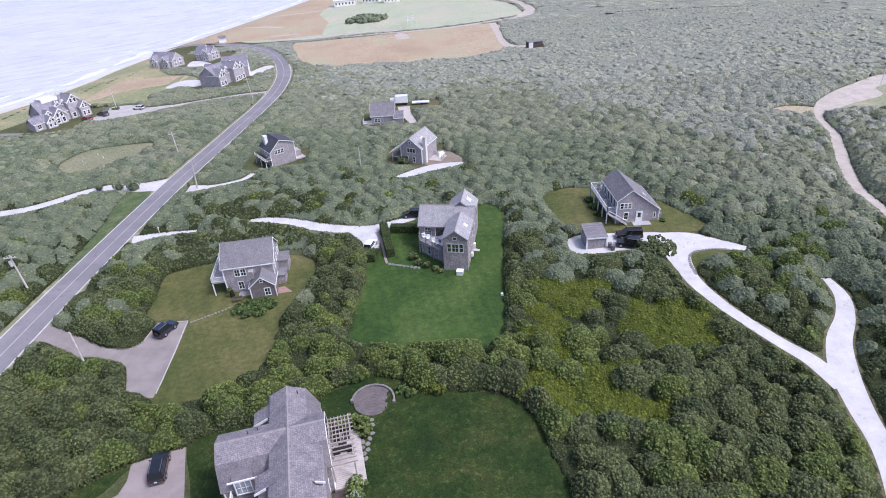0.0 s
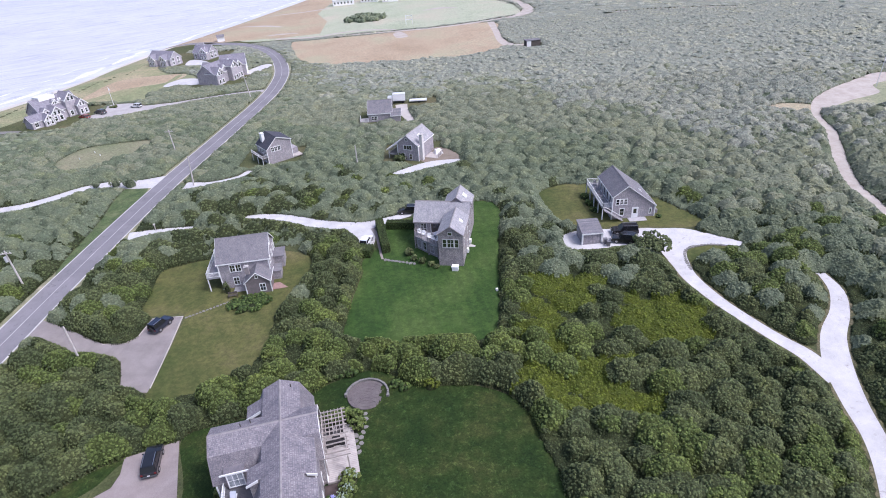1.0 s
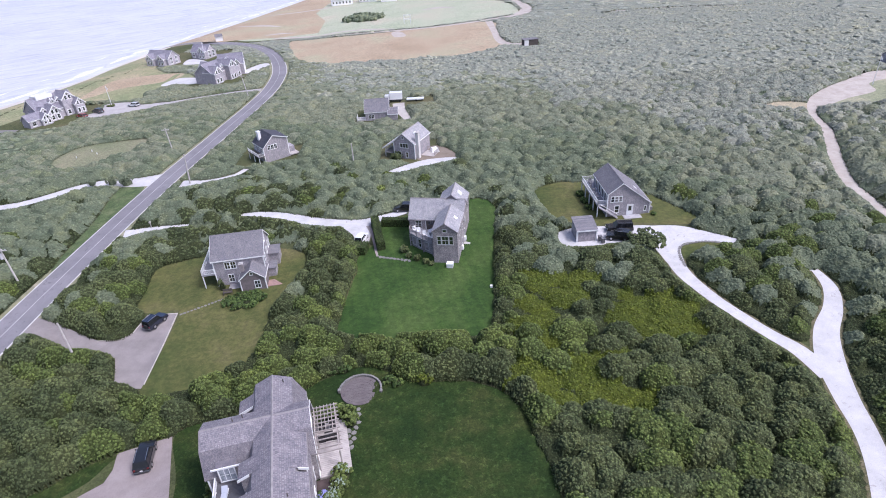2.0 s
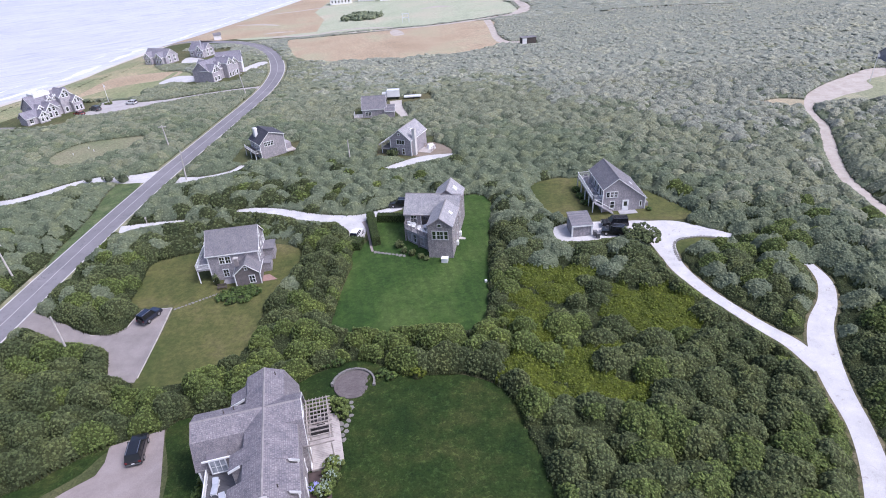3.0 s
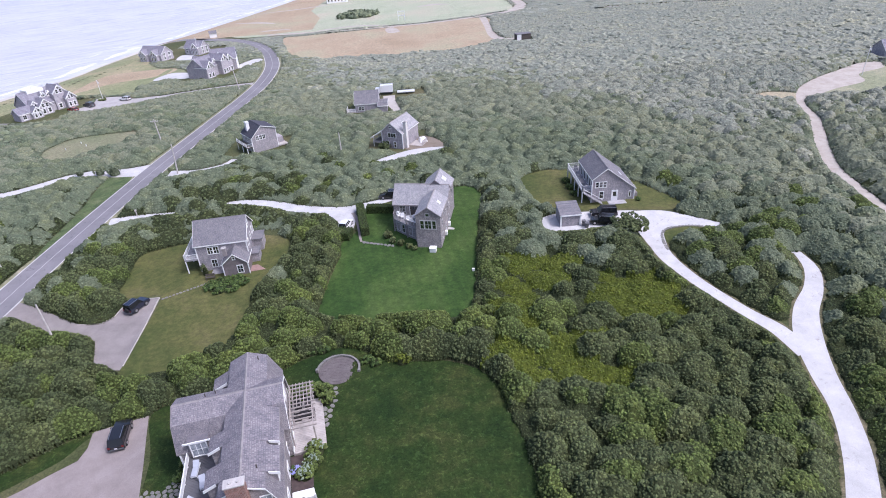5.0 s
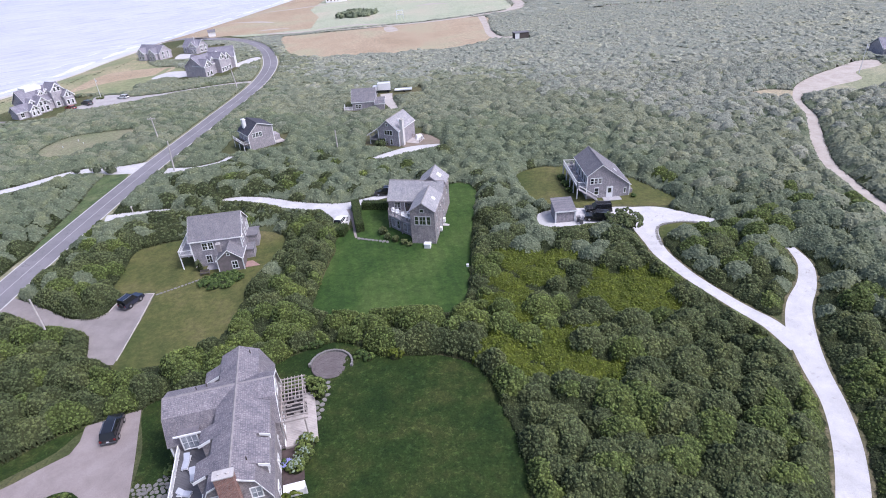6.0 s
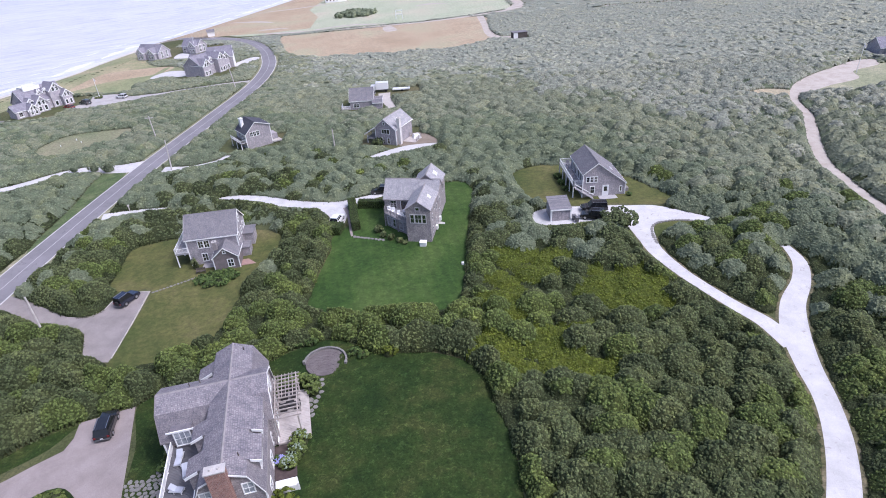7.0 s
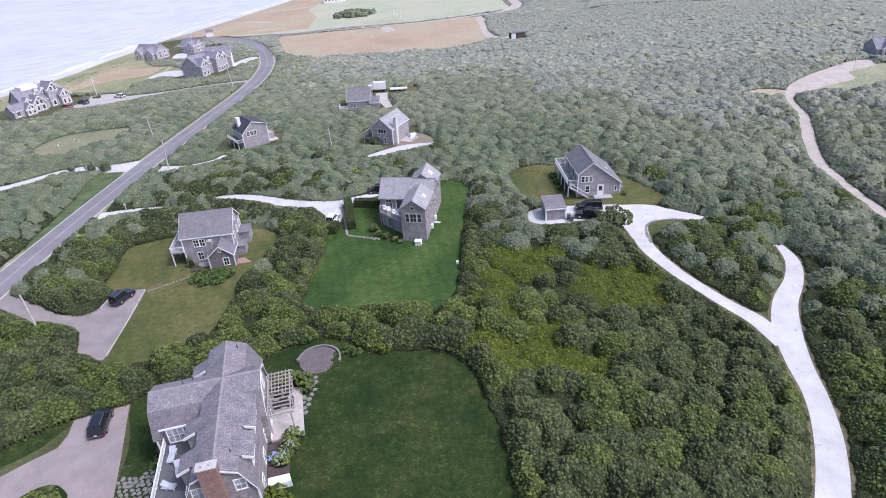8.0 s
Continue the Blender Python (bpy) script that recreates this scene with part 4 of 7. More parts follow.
BRONZE = painted("grey_window_trim", (0.52, 0.51, 0.52, 1), 0.6, 0.2)
for x, w in ((0.25, 0.6), (1.3, 1.05), (2.35, 0.6)):
    window(lawn_house, x, -6.2, 2.0, 0, w, 1.5, 2 if w > 0.8 else 1, 2, BRONZE)
window(lawn_house, 1.25, -6.2, 4.35, 0, 0.6, 0.5, 1, 1, BRONZE)
for y, z in ((-4.6, 1.9), (-2.6, 3.0), (-0.5, 1.9), (1.8, 3.0), (-4.4, -0.6), (-1.0, -0.6), (2.2, -0.4), (3.0, 1.6), (6.3, 2.4)):
    window(lawn_house, 3.45, y, z, 90, 0.55, 1.0, 1, 2, BRONZE)
window(lawn_house, -4.9, 0.9, 1.1, 0, 1.1, 1.6, 2, 3, BRONZE)
door(lawn_house, -2.6, 0.9, 1.0, 0, 1.7, 2.0, DARK_WOOD)
slope_e = math.degrees(math.atan2(1.55, 2.15))
skylight(lawn_house, pose(2.62, -2.4, 5.21, 0, slope_e, 0), 0.75, 0.85)
skylight(lawn_house, pose(2.1, 6.6, 5.83, 0, math.degrees(math.atan2(2.0, 2.45)), 0), 0.9, 1.3)
BAL = [(-6.5, 0.88), (-6.3, -0.7), (-3.4, -2.9), (-1.4, -4.2), (-0.88, -4.2), (-0.88, 0.88)]
deck(lawn_house, BAL, 0.95, GREY_DECK, 0.25, 0.25, "balcony")
railing(lawn_house, BAL[:5], 0.95, 0.95, CEDAR_WALL, 0.2, 2.0)
for x, y in BAL[:5]:
    part("post", boxes((x - 0.1, x + 0.1, y - 0.1, y + 0.1, AB, 0.75)), CEDAR_WALL, lawn_house)
bm = bmesh.new()
low = [bm.verts.new((-3.2 + (x + 3.2) * 0.9, -0.9 + (y + 0.9) * 0.86, AB)) for x, y in BAL]
base = bm.faces.new(low)
top = bmesh.ops.extrude_face_region(bm, geom=[base])["geom"]
bmesh.ops.translate(bm, verts=[v for v in top if isinstance(v, bmesh.types.BMVert)], vec=(0, 0, 0.68 - AB))
bmesh.ops.recalc_face_normals(bm, faces=bm.faces)
part("bay_wall", bm, CEDAR_WALL, lawn_house)
for x, y, yaw in ((-5.35, -1.14, -37), (-4.3, -1.94, -37), (-2.7, -3.02, -33)):
    window(lawn_house, x, y, AB + 0.7, yaw, 0.85, 1.5, 1, 2, BRONZE)
for y, z in ((1.4, -0.2), (-2.0, 0.2)):
    part("meter_box", bevelled(boxes((3.46, 3.85, y - 0.35, y + 0.35, AB + 0.5 + z * 0, AB + 1.3))), WHITE, lawn_house)
part("step", boxes((3.46, 4.7, 0.2, 1.8, AB, AB + 0.35)), CONCRETE, lawn_house)
hatch = house("cellar_hatch", 3.55, 82.3, gz(3.55, 82.3), -12, "white box hatch on the lawn beside the house", "hatch")
part("body", bevelled(boxes((-0.55, 0.55, -0.45, 0.45, -0.05, 0.75))), WHITE, hatch)
part("lid", bevelled(boxes((-0.62, 0.62, -0.52, 0.52, 0.752, 0.86)), 0.03), WHITE, hatch)

# ---- the grey saltbox on the dry lawn ----
saltbox = house("saltbox_house", -33.5, 87, 0, 7, "two-storey grey-shingled house with white trim and porch")
BB = gz(-33, 84) - 0.25
wing(saltbox, [(-3.0, 1.9), (0.75, 4.85), (4.5, 1.9)], -4.2, 4.35, "x", BB, GREY_WALL, SLATE_ROOF)
wing(saltbox, [(0.3, -0.6), (2.4, 1.15), (4.5, -0.6)], -6.1, -2.0, "y", BB, painted("brown_shingle", (0.19, 0.165, 0.165, 1), 0.85, 0.3), SLATE_ROOF)
window(saltbox, -1.9, -3.0, 0.1, 0, 0.8, 1.25, 2, 2)
window(saltbox, -0.9, -3.0, 0.1, 0, 0.8, 1.25, 2, 2)
window(saltbox, -1.7, -3.0, BB + 0.8, 0, 0.85, 1.4, 2, 2)
window(saltbox, 3.1, -6.1, BB + 0.8, 0, 0.85, 1.35, 2, 2)
window(saltbox, 2.4, -6.1, 0.1, 0, 0.32, 0.4, 1, 1)
for x in (-4.2, 4.35):
    corner(saltbox, x, -3.0, BB, 1.85)
    corner(saltbox, x, 4.5, BB, 1.85)
corner(saltbox, 4.5, -6.1, BB, -0.65)
corner(saltbox, 0.3, -6.1, BB, -0.65)
for y, z in ((-1.4, 0.2), (1.0, 0.2), (3.2, 0.2), (1.0, 2.6)):
    window(saltbox, 4.35, y, z, 90, 0.7, 1.1, 1, 2)
chimney(saltbox, 0.55, 1.15, -5.0, -4.4, 0.3, 1.7, painted("stone_stack", (0.30, 0.27, 0.27, 1), 0.9, 0.3), CONCRETE)
deck(saltbox, [(-6.5, -3.1), (-4.25, -3.1), (-4.25, 5.2), (-6.5, 5.2)], -0.55, GREY_DECK, 0.25, 0.3, "balcony")
railing(saltbox, [(-4.3, -3.05), (-6.45, -3.05), (-6.45, 5.15), (-4.3, 5.15)], -0.55, 0.95, WHITE, 0.18, 2.0)
for x, y in ((-6.4, -3.0), (-6.4, 1.0), (-6.4, 5.1)):
    part("post", boxes((x - 0.08, x + 0.08, y - 0.08, y + 0.08, BB, -0.8)), WHITE, saltbox)
part("awning", prism(bmesh.new(), [(-6.5, 0.5), (-4.2, 2.6), (-4.2, 2.72), (-6.5, 0.62)], 4.6, 5.2), WHITE, saltbox)
part("bay", boxes((4.37, 6.2, 1.2, 4.4, BB, -0.4)), GREY_WALL, saltbox)
part("bay_roof", boxes((4.35, 6.35, 1.05, 4.55, -0.4, -0.25)), SLATE_ROOF, saltbox)
part("bay", boxes((4.52, 5.9, -2.6, -0.2, BB, -1.2)), GREY_WALL, saltbox)
part("bay_roof", boxes((4.5, 6.05, -2.75, -0.05, -1.2, -1.05)), SLATE_ROOF, saltbox)
deck(saltbox, [(4.52, -5.7), (7.3, -5.7), (7.3, -3.7), (4.52, -3.7)], BB + 0.5, painted("red_decking", (0.34, 0.22, 0.20, 1), 0.8, 0.25), 0.3, 0.26, "stoop")
deck(saltbox, [(6.4, 1.9), (7.6, 1.9), (7.6, 3.8), (6.4, 3.8)], BB + 0.5, DECKING, 0.3, 0.26, "stoop")
deck(saltbox, [(-2.3, -4.6), (0.2, -4.6), (0.2, -3.05), (-2.3, -3.05)], BB + 0.25, GREY_DECK, 0.2, 0.26, "patio")

# ---- the grey house with the long deck ----
deck_house = house("deck_house", 38, 95, 0, 0, "grey-shingled saltbox house with white trim and upper deck")
CB = gz(38, 95) - 0.2
wing(deck_house, [(-3.5, 3.85), (-0.85, 5.9), (4.75, 1.65)], 0, 9.7, "y", CB, GREY_WALL, SLATE_ROOF)
corner(deck_house, -3.5, 0, CB, 3.8)
corner(deck_house, 4.75, 0, CB, 1.6)
door(deck_house, 0.95, 0, CB + 0.25, 0, 1.0, 2.1)
for x in (-2.55, -1.8, -1.05):
    window(deck_house, x, 0, 2.15, 0, 0.55, 1.05, 1, 2)
window(deck_house, -1.6, 0, CB + 0.95, 0, 0.75, 1.35, 1, 2)
window(deck_house, 3.9, 0, CB + 1.0, 0, 0.3, 1.0, 1, 1)
for y in (1.6, 3.4, 5.4, 7.6):
    window(deck_house, -3.5, y, 1.75, -90, 1.0, 1.7, 1, 1)
window(deck_house, -3.5, 6.0, CB + 0.8, -90, 1.2, 1.4, 2, 2)
skylight(deck_house, pose(2.6, 3.0, 3.43, 0, math.degrees(math.atan2(4.25, 5.6)), 0), 0.5, 1.0)
DK = [(-5.3, 0.2), (-3.55, 0.2), (-3.55, 9.0), (-2.4, 9.75), (-2.4, 12.0), (-5.3, 12.0)]
deck(deck_house, DK, 1.55, GREY_DECK, 0.25, 0.28, "upper_deck")
railing(deck_house, [(-3.6, 0.25), (-5.25, 0.25), (-5.25, 11.95), (-2.45, 11.95)], 1.55, 1.0, WHITE, 0.2, 2.2)
for y in (0.3, 3.2, 6.1, 9.0, 11.9):
    part("post", boxes((-5.3, -5.12, y - 0.09, y + 0.09, CB, 1.3)), WHITE, deck_house)
for k in range(12):
    z = 1.45 - k * 0.2
    part("step", boxes((-5.2 + k * 0.3, -4.85 + k * 0.3, -1.2, -0.1, z - 0.06, z)), GREY_DECK, deck_house)
part("stair_rail", prism(bmesh.new(), [(-5.3, 2.4), (-1.6, 0.0), (-1.6, 0.12), (-5.3, 2.52)], -1.3, -1.2), WHITE, deck_house)
deck(deck_house, [(-0.4, -1.6), (3.0, -1.6), (3.0, -0.04), (-0.4, -0.04)], CB + 0.3, painted("stoop_boards", (0.42, 0.41, 0.43, 1), 0.8, 0.2), 0.3, 0.26, "stoop")
part("wood_rack", boxes((4.85, 5.8, 1.0, 2.6, CB, CB + 1.1)), RIDGE, deck_house)
part("wood_rack", boxes((4.85, 6.0, 4.0, 6.0, CB, CB + 0.8)), RIDGE, deck_house)
for x, y, a in ((-4.5, 3.4, 20), (-4.6, 5.4, -15), (-4.4, 7.6, 40), (-3.9, 10.6, 0)):
    c = new("deck_chair")
    c.matrix_basis = pose(38 + x, 95 + y, 1.57, 0, 0, a)
    tagged(c, "pale grey slatted deck chair on the upper deck", "chair", "upper deck chairs")
    part("seat", bevelled(boxes((-0.32, 0.32, -0.32, 0.32, 0.36, 0.42))), GREY_DECK, c)
    part("backrest", bevelled(boxes((-0.32, 0.32, 0.28, 0.35, 0.42, 0.98))), GREY_DECK, c)
    for lx in (-0.27, 0.27):
        for ly in (-0.27, 0.27):
            part("leg", boxes((lx - 0.04, lx + 0.04, ly - 0.04, ly + 0.04, 0, 0.36)), GREY_DECK, c)

shed = house("garden_shed", 28.5, 88.7, gz(28.5, 88), 1, "small grey-shingled shed with white corner boards", "shed")
part("wall", prism(bmesh.new(), [(-1.9, -0.1), (-1.9, 2.25), (1.9, 2.95), (1.9, -0.1)], -1.75, 1.75, "x"), GREY_WALL, shed)
part("roof_slope", prism(bmesh.new(), [(-2.15, 2.2), (2.1, 2.98), (2.1, 3.12), (-2.15, 2.34)], -1.95, 1.95, "x"), SLATE_ROOF, shed)
part("fascia", boxes((-1.97, 1.97, -2.2, -2.152, 2.1, 2.34)), WHITE, shed)
for x in (-1.75, 1.75):
    corner(shed, x, -1.9, -0.1, 2.2, WHITE, 0.26)
for x in (-0.75, 0.75):
    part("door", bevelled(boxes((x - 0.68, x + 0.68, -1.95, -1.88, 0.0, 1.95))), GREY_WALL, shed)

# ---- the houses behind ----
navy_house = house("dark_roof_house", -41.9, 140.9, 0, 36, "grey-shingled house with dark roof and white chimney")
DB = gz(-42, 143) - 0.2
wing(navy_house, [(0.1, 1.5), (3.1, 4.2), (7.0, 2.9)], 0, 6.8, "y", DB, GREY_WALL, NAVY_ROOF)
corner(navy_house, 0.1, 0, DB, 1.45)
corner(navy_house, 7.0, 0, DB, 2.85)
chimney(navy_house, 0.9, 1.7, 4.0, 5.2, 2.0, 4.6, WHITE, WHITE)
for x in (1.7, 2.6, 3.5):
    window(navy_house, x, 0, 0.7, 0, 0.7, 1.1, 2, 2)
for y, z in ((1.2, 0.0), (3.2, 0.0), (5.6, 0.0), (2.0, DB + 0.7), (5.0, DB + 0.7)):
    window(navy_house, 0.1, y, z, -90, 0.9, 1.2, 2, 2)
deck(navy_house, [(-1.6, -0.2), (0.05, -0.2), (0.05, 7.0), (-1.6, 7.0)], -0.6, DARK_WOOD, 0.2, 0.4, "balcony")
railing(navy_house, [(0.0, -0.15), (-1.55, -0.15), (-1.55, 6.95)], -0.6, 0.9, WHITE, 0.25, 2.2)
for y in (-0.1, 3.4, 6.9):
    part("post", boxes((-1.6, -1.45, y - 0.08, y + 0.08, DB, -0.8)), WHITE, navy_house)
deck(navy_house, [(7.02, -0.5), (9.6, -0.5), (9.6, 4.5), (7.02, 4.5)], DB + 0.9, DECKING, 0.3, 0.4, "side_deck")
part("screen", boxes((7.05, 9.2, 1.4, 4.4, DB + 0.9, DB + 2.4)), GREY_WALL, navy_house)

gable_house = house("gable_house", -7.6, 136.3, 0, -26, "grey gabled house with wide balcony and pale roof")
EB = gz(-5, 136) - 0.2
wing(gable_house, [(0, 2.6), (2.7, 4.9), (5.8, 2.4)], 0, 9.0, "y", EB, GREY_WALL, CEDAR_PALE)
window(gable_house, 2.9, 0, 1.2, 0, 2.2, 1.1, 3, 1)
window(gable_house, 2.6, 0, 3.5, 0, 0.5, 0.5, 1, 1)
for x in (1.6, 3.6):
    window(gable_house, x, 0, EB + 0.6, 0, 0.6, 1.4, 1, 2)
corner(gable_house, 0, 0, EB, 2.55)
corner(gable_house, 5.8, 0, EB, 2.35)
chimney(gable_house, 5.82, 6.6, 0.8, 1.8, EB, 5.0, painted("pale_stack", (0.62, 0.60, 0.58, 1), 0.7, 0.2), CONCRETE)
skylight(gable_house, pose(4.3, 3.8, 3.85, 0, math.degrees(math.atan2(2.5, 3.1)), 0), 0.7, 1.4)
deck(gable_house, [(-3.0, 0.3), (-0.05, 0.3), (-0.05, 8.6), (-3.0, 8.6)], -0.4, DECKING, 0.25, 0.4, "porch_deck")
porch_roof = part("porch_roof", prism(bmesh.new(), [(-3.3, 0.55), (-0.2, 2.42), (-0.2, 2.58), (-3.3, 0.71)], -0.1, 8.8), CEDAR_PALE, gable_house)
part("rake_board", prism(bmesh.new(), [(-3.35, 0.42), (-0.2, 2.32), (-0.2, 2.6), (-3.35, 0.72)], -0.17, -0.1), WHITE, porch_roof)
part("fascia", boxes((-3.36, -3.305, -0.15, 8.85, 0.4, 0.72)), WHITE, porch_roof)
for y in (0.5, 3.2, 5.8, 8.4):
    part("post", boxes((-2.95, -2.8, y - 0.08, y + 0.08, EB, 0.6)), WHITE, gable_house)
railing(gable_house, [(-2.9, 0.5), (-2.9, 8.4)], -0.4, 0.85, WHITE, 0.25, 2.6)
deck(gable_house, [(6.0, 3.0), (9.5, 3.0), (9.5, 6.8), (6.0, 6.8)], EB + 0.4, DECKING, 0.3, 0.4, "side_deck")
railing(gable_house, [(6.2, 6.7), (9.4, 6.7), (9.4, 4.0)], EB + 0.4, 1.0, PERGOLA_WOOD, 0.25, 1.6)

cottage = house("far_cottage", -14, 170.3, 0, 0, "small grey cottage with a slate-coloured roof")
FB = gz(-14, 172) - 0.2
wing(cottage, [(0, 0.35), (4.0, 3.3), (8.0, 0.4)], -3.6, 3.5, "x", FB, GREY_WALL, SLATE_ROOF)
wing(cottage, [(-1.2, -0.2), (-0.2, 0.5), (3.0, 0.6)], 3.52, 6.2, "x", FB, GREY_WALL, SLATE_ROOF)
for x in (-2.2, -1.3):
    window(cottage, x, 0, FB + 0.8, 0, 0.75, 1.1, 2, 2)
deck(cottage, [(-6.4, -0.5), (-3.62, -0.5), (-3.62, 3.0), (-6.4, 3.0)], FB + 0.6, DECKING, 0.3, 0.4, "side_deck")
railing(cottage, [(-3.7, -0.45), (-6.3, -0.45), (-6.3, 2.9)], FB + 0.6, 0.9, WHITE, 0.3, 1.4)


# ---- the beach houses across the road ----
# Grey-lavender shingle, paled further by haze put into its colour.
BEACH_WALL = shingle("hazed_beach_shingle", (0.33, 0.315, 0.345, 1), (0.42, 0.40, 0.435, 1), (0.52, 0.50, 0.53, 1), 0.16, 0.8, 0.2)
BEACH_ROOF = shingle("mauve_grey_roof", (0.175, 0.172, 0.205, 1), (0.22, 0.215, 0.255, 1), (0.28, 0.272, 0.31, 1), 0.16, 0.75, 0.25)


def rakes(h, u, w, top, v, side):
    """White boards along both slopes of a gable that faces -y (side < 0) or +y."""
    v0, v1 = (v - 0.42, v - 0.02) if side < 0 else (v + 0.02, v + 0.42)
    low = top - w * 0.5
    for s in (-1, 1):
        part("rake_board", prism(bmesh.new(), [(u, top + 0.12), (u + s * (w / 2 + 0.35), low - 0.23), (u + s * (w / 2 + 0.35), low - 0.6), (u, top - 0.28)], v0, v1), WHITE, h)


def beach_house(name, x, y, yaw, long, deep, eave, ridge, gables, label, white_roof=False):
    """A big shingled house: a main block and cross gables (position along, width, reach, ridge height, which side)."""
    b = house(name, x, y, gz(x, y) - 0.2, yaw, label)
    wing(b, [(-deep / 2, eave), (0, ridge), (deep / 2, eave)], -long / 2, long / 2, "x", 0, BEACH_WALL, BEACH_ROOF, over=0.3)
    for u, w, reach, top, side in gables:
        v0, v1 = (-deep / 2 - reach, 0) if side < 0 else (0, deep / 2 + reach)
        wing(b, [(u - w / 2, top - w * 0.5), (u, top), (u + w / 2, top - w * 0.5)], v0, v1, "y", 0, BEACH_WALL, BEACH_ROOF, over=0.3)
        rakes(b, u, w, top, v0 if side < 0 else v1, side)
        yf, yaw_f = (v0, 0) if side < 0 else (v1, 180)
        for dx in (-0.22, 0.22):
            window(b, u + dx * w * 0.7, yf, top - w * 0.5 - 0.5, yaw_f, w * 0.17, 1.2, 1, 2, border=0.2)
            window(b, u + dx * w, yf, 0.8, yaw_f, w * 0.2, 1.4, 1, 2, border=0.22)
        if top > 6:
            window(b, u, yf, top - w * 0.30, yaw_f, 0.5, 0.6, 1, 1, border=0.22)
    for k in range(int(long / 3)):
        u = -long / 2 + 1.5 + k * 3
        for z in (0.9, eave - 1.9):
            if z > 0.5 and all(abs(u - g[0]) > g[1] / 2 + 0.4 or g[4] > 0 for g in gables):
                window(b, u, -deep / 2, z, 0, 1.1, 1.4, 2, 2, border=0.2)
    for y0 in (-deep * 0.2, deep * 0.2):
        window(b, long / 2, y0, 0.9, 90, 1.1, 1.5, 2, 2, border=0.2)
        window(b, long / 2, y0, eave - 1.2, 90, 1.1, 1.5, 2, 2, border=0.2)
    if white_roof:
        part("roof_deck", boxes((-4.6, 1.2, -1.2, 2.8, ridge - 0.8, ridge + 0.5)), WHITE, b, "white roof-walk platform")
        railing(b, [(-4.6, -1.2), (1.2, -1.2), (1.2, 2.8)], ridge + 0.5, 0.9, WHITE, 0.35, 2.2)
    return b


beach_house("beach_house", -134.0, 207.4, 60, 14.5, 9, 3.4, 7.8, [(-6.0, 3.8, 0.8, 5.4, -1), (-3.2, 4.6, 2.4, 5.6, -1), (-0.8, 2.0, -1.4, 7.0, -1), (1.2, 2.0, -1.4, 7.0, -1), (3.8, 4.6, 0.8, 8.6, -1), (6.2, 3.6, 2.6, 5.8, -1), (3.0, 4.6, 2.0, 7.4, 1)], "big grey-shingled beach house with white dormer gables", True)
annexe = beach_house("beach_annexe", -134.4, 196.0, 60, 5.5, 4.4, 2.6, 4.4, [(2.6, 3.4, 1.2, 4.2, -1)], "low grey shingled annexe of the beach house")
way("shell_path", [(-150, 192), (-143, 191.5), (-138, 190.5)], 3.0, 0.05, STONE, "pale stone terrace of the beach house", "terrace")
beach_house("beach_house", -86.2, 246.0, 68, 15, 9, 4.4, 8.0, [(-5.4, 4.6, 1.2, 7.0, -1), (-0.6, 2.4, -0.6, 7.0, -1), (2.4, 4.0, 2.4, 8.2, -1), (6.0, 4.4, 1.8, 7.6, -1), (0.0, 5.0, 2.0, 7.4, 1)], "grey-shingled beach house with many white gables")
pale_end = beach_house("beach_house", -82.0, 256.0, 12, 10, 8, 4.8, 8.6, [(-1.5, 3.4, 0.8, 8.0, -1)], "grey-shingled beach house with a white gable end")
part("gable_end", prism(bmesh.new(), [(-3.9, 0.3), (-3.9, 4.7), (0, 8.3), (3.9, 4.7), (3.9, 0.3)], 5.005, 5.06, "x"), WHITE, pale_end, "white boarded gable end")
for py, pz in ((-2.0, 1.0), (1.6, 1.0), (-1.4, 4.2), (1.4, 4.2)):
    window(pale_end, 5.06, py, pz, 90, 1.0, 1.5, 2, 2, border=0.12)
beach_house("beach_house", -109, 300, -22, 9.5, 7, 3.4, 6.4, [(2.6, 4.0, 1.4, 6.0, -1)], "grey beach house with a white gable")
beach_house("beach_house", -125.5, 290, -22, 13, 8, 3.4, 6.6, [(-3.4, 4.0, 1.4, 5.6, -1), (3.2, 4.0, 1.4, 5.6, -1)], "low grey beach house on the bluff")
beach_house("heath_house", 162, 184, -8, 15, 8, 2.8, 5.4, [(-4.0, 4.4, 0.8, 5.2, -1), (3.0, 4.4, 0.8, 5.2, -1)], "dark grey house at the end of the sandy track")

# ---- shrubs: a dense low thicket of rounded crowns ----
HOUSES = [(-24, -12, 29, 52), (-9.5, 10, 83, 101), (-41.5, -26, 79, 96), (31.5, 44.5, 93.5, 108.5), (-50, -34, 139, 153), (-11.5, 3.5, 132, 148), (-21, -7, 168, 181), (-12.5, 4.0, 181.5, 193), (-152, -121, 188, 220), (-97, -74, 235, 263), (-140, -98, 282, 316), (153, 173, 178, 191), (45, 54, 257, 266)]


def open_ground(x, y, polys=None):
    """Where no shrub grows: on lawns, ways, at houses and on the shore."""
    hit = x < shore_x(y) + 38
    for poly in CLEAR if polys is None else polys:
        lo, hi = poly.min(0), poly.max(0)
        idx = np.nonzero((x > lo[0]) & (x < hi[0]) & (y > lo[1]) & (y < hi[1]))
        if len(idx[0]):
            hit[idx] |= inside(poly, x[idx], y[idx])
    for x0, x1, y0, y1 in HOUSES if polys is None else ():
        hit |= (x > x0) & (x < x1) & (y > y0) & (y < y1)
    return hit


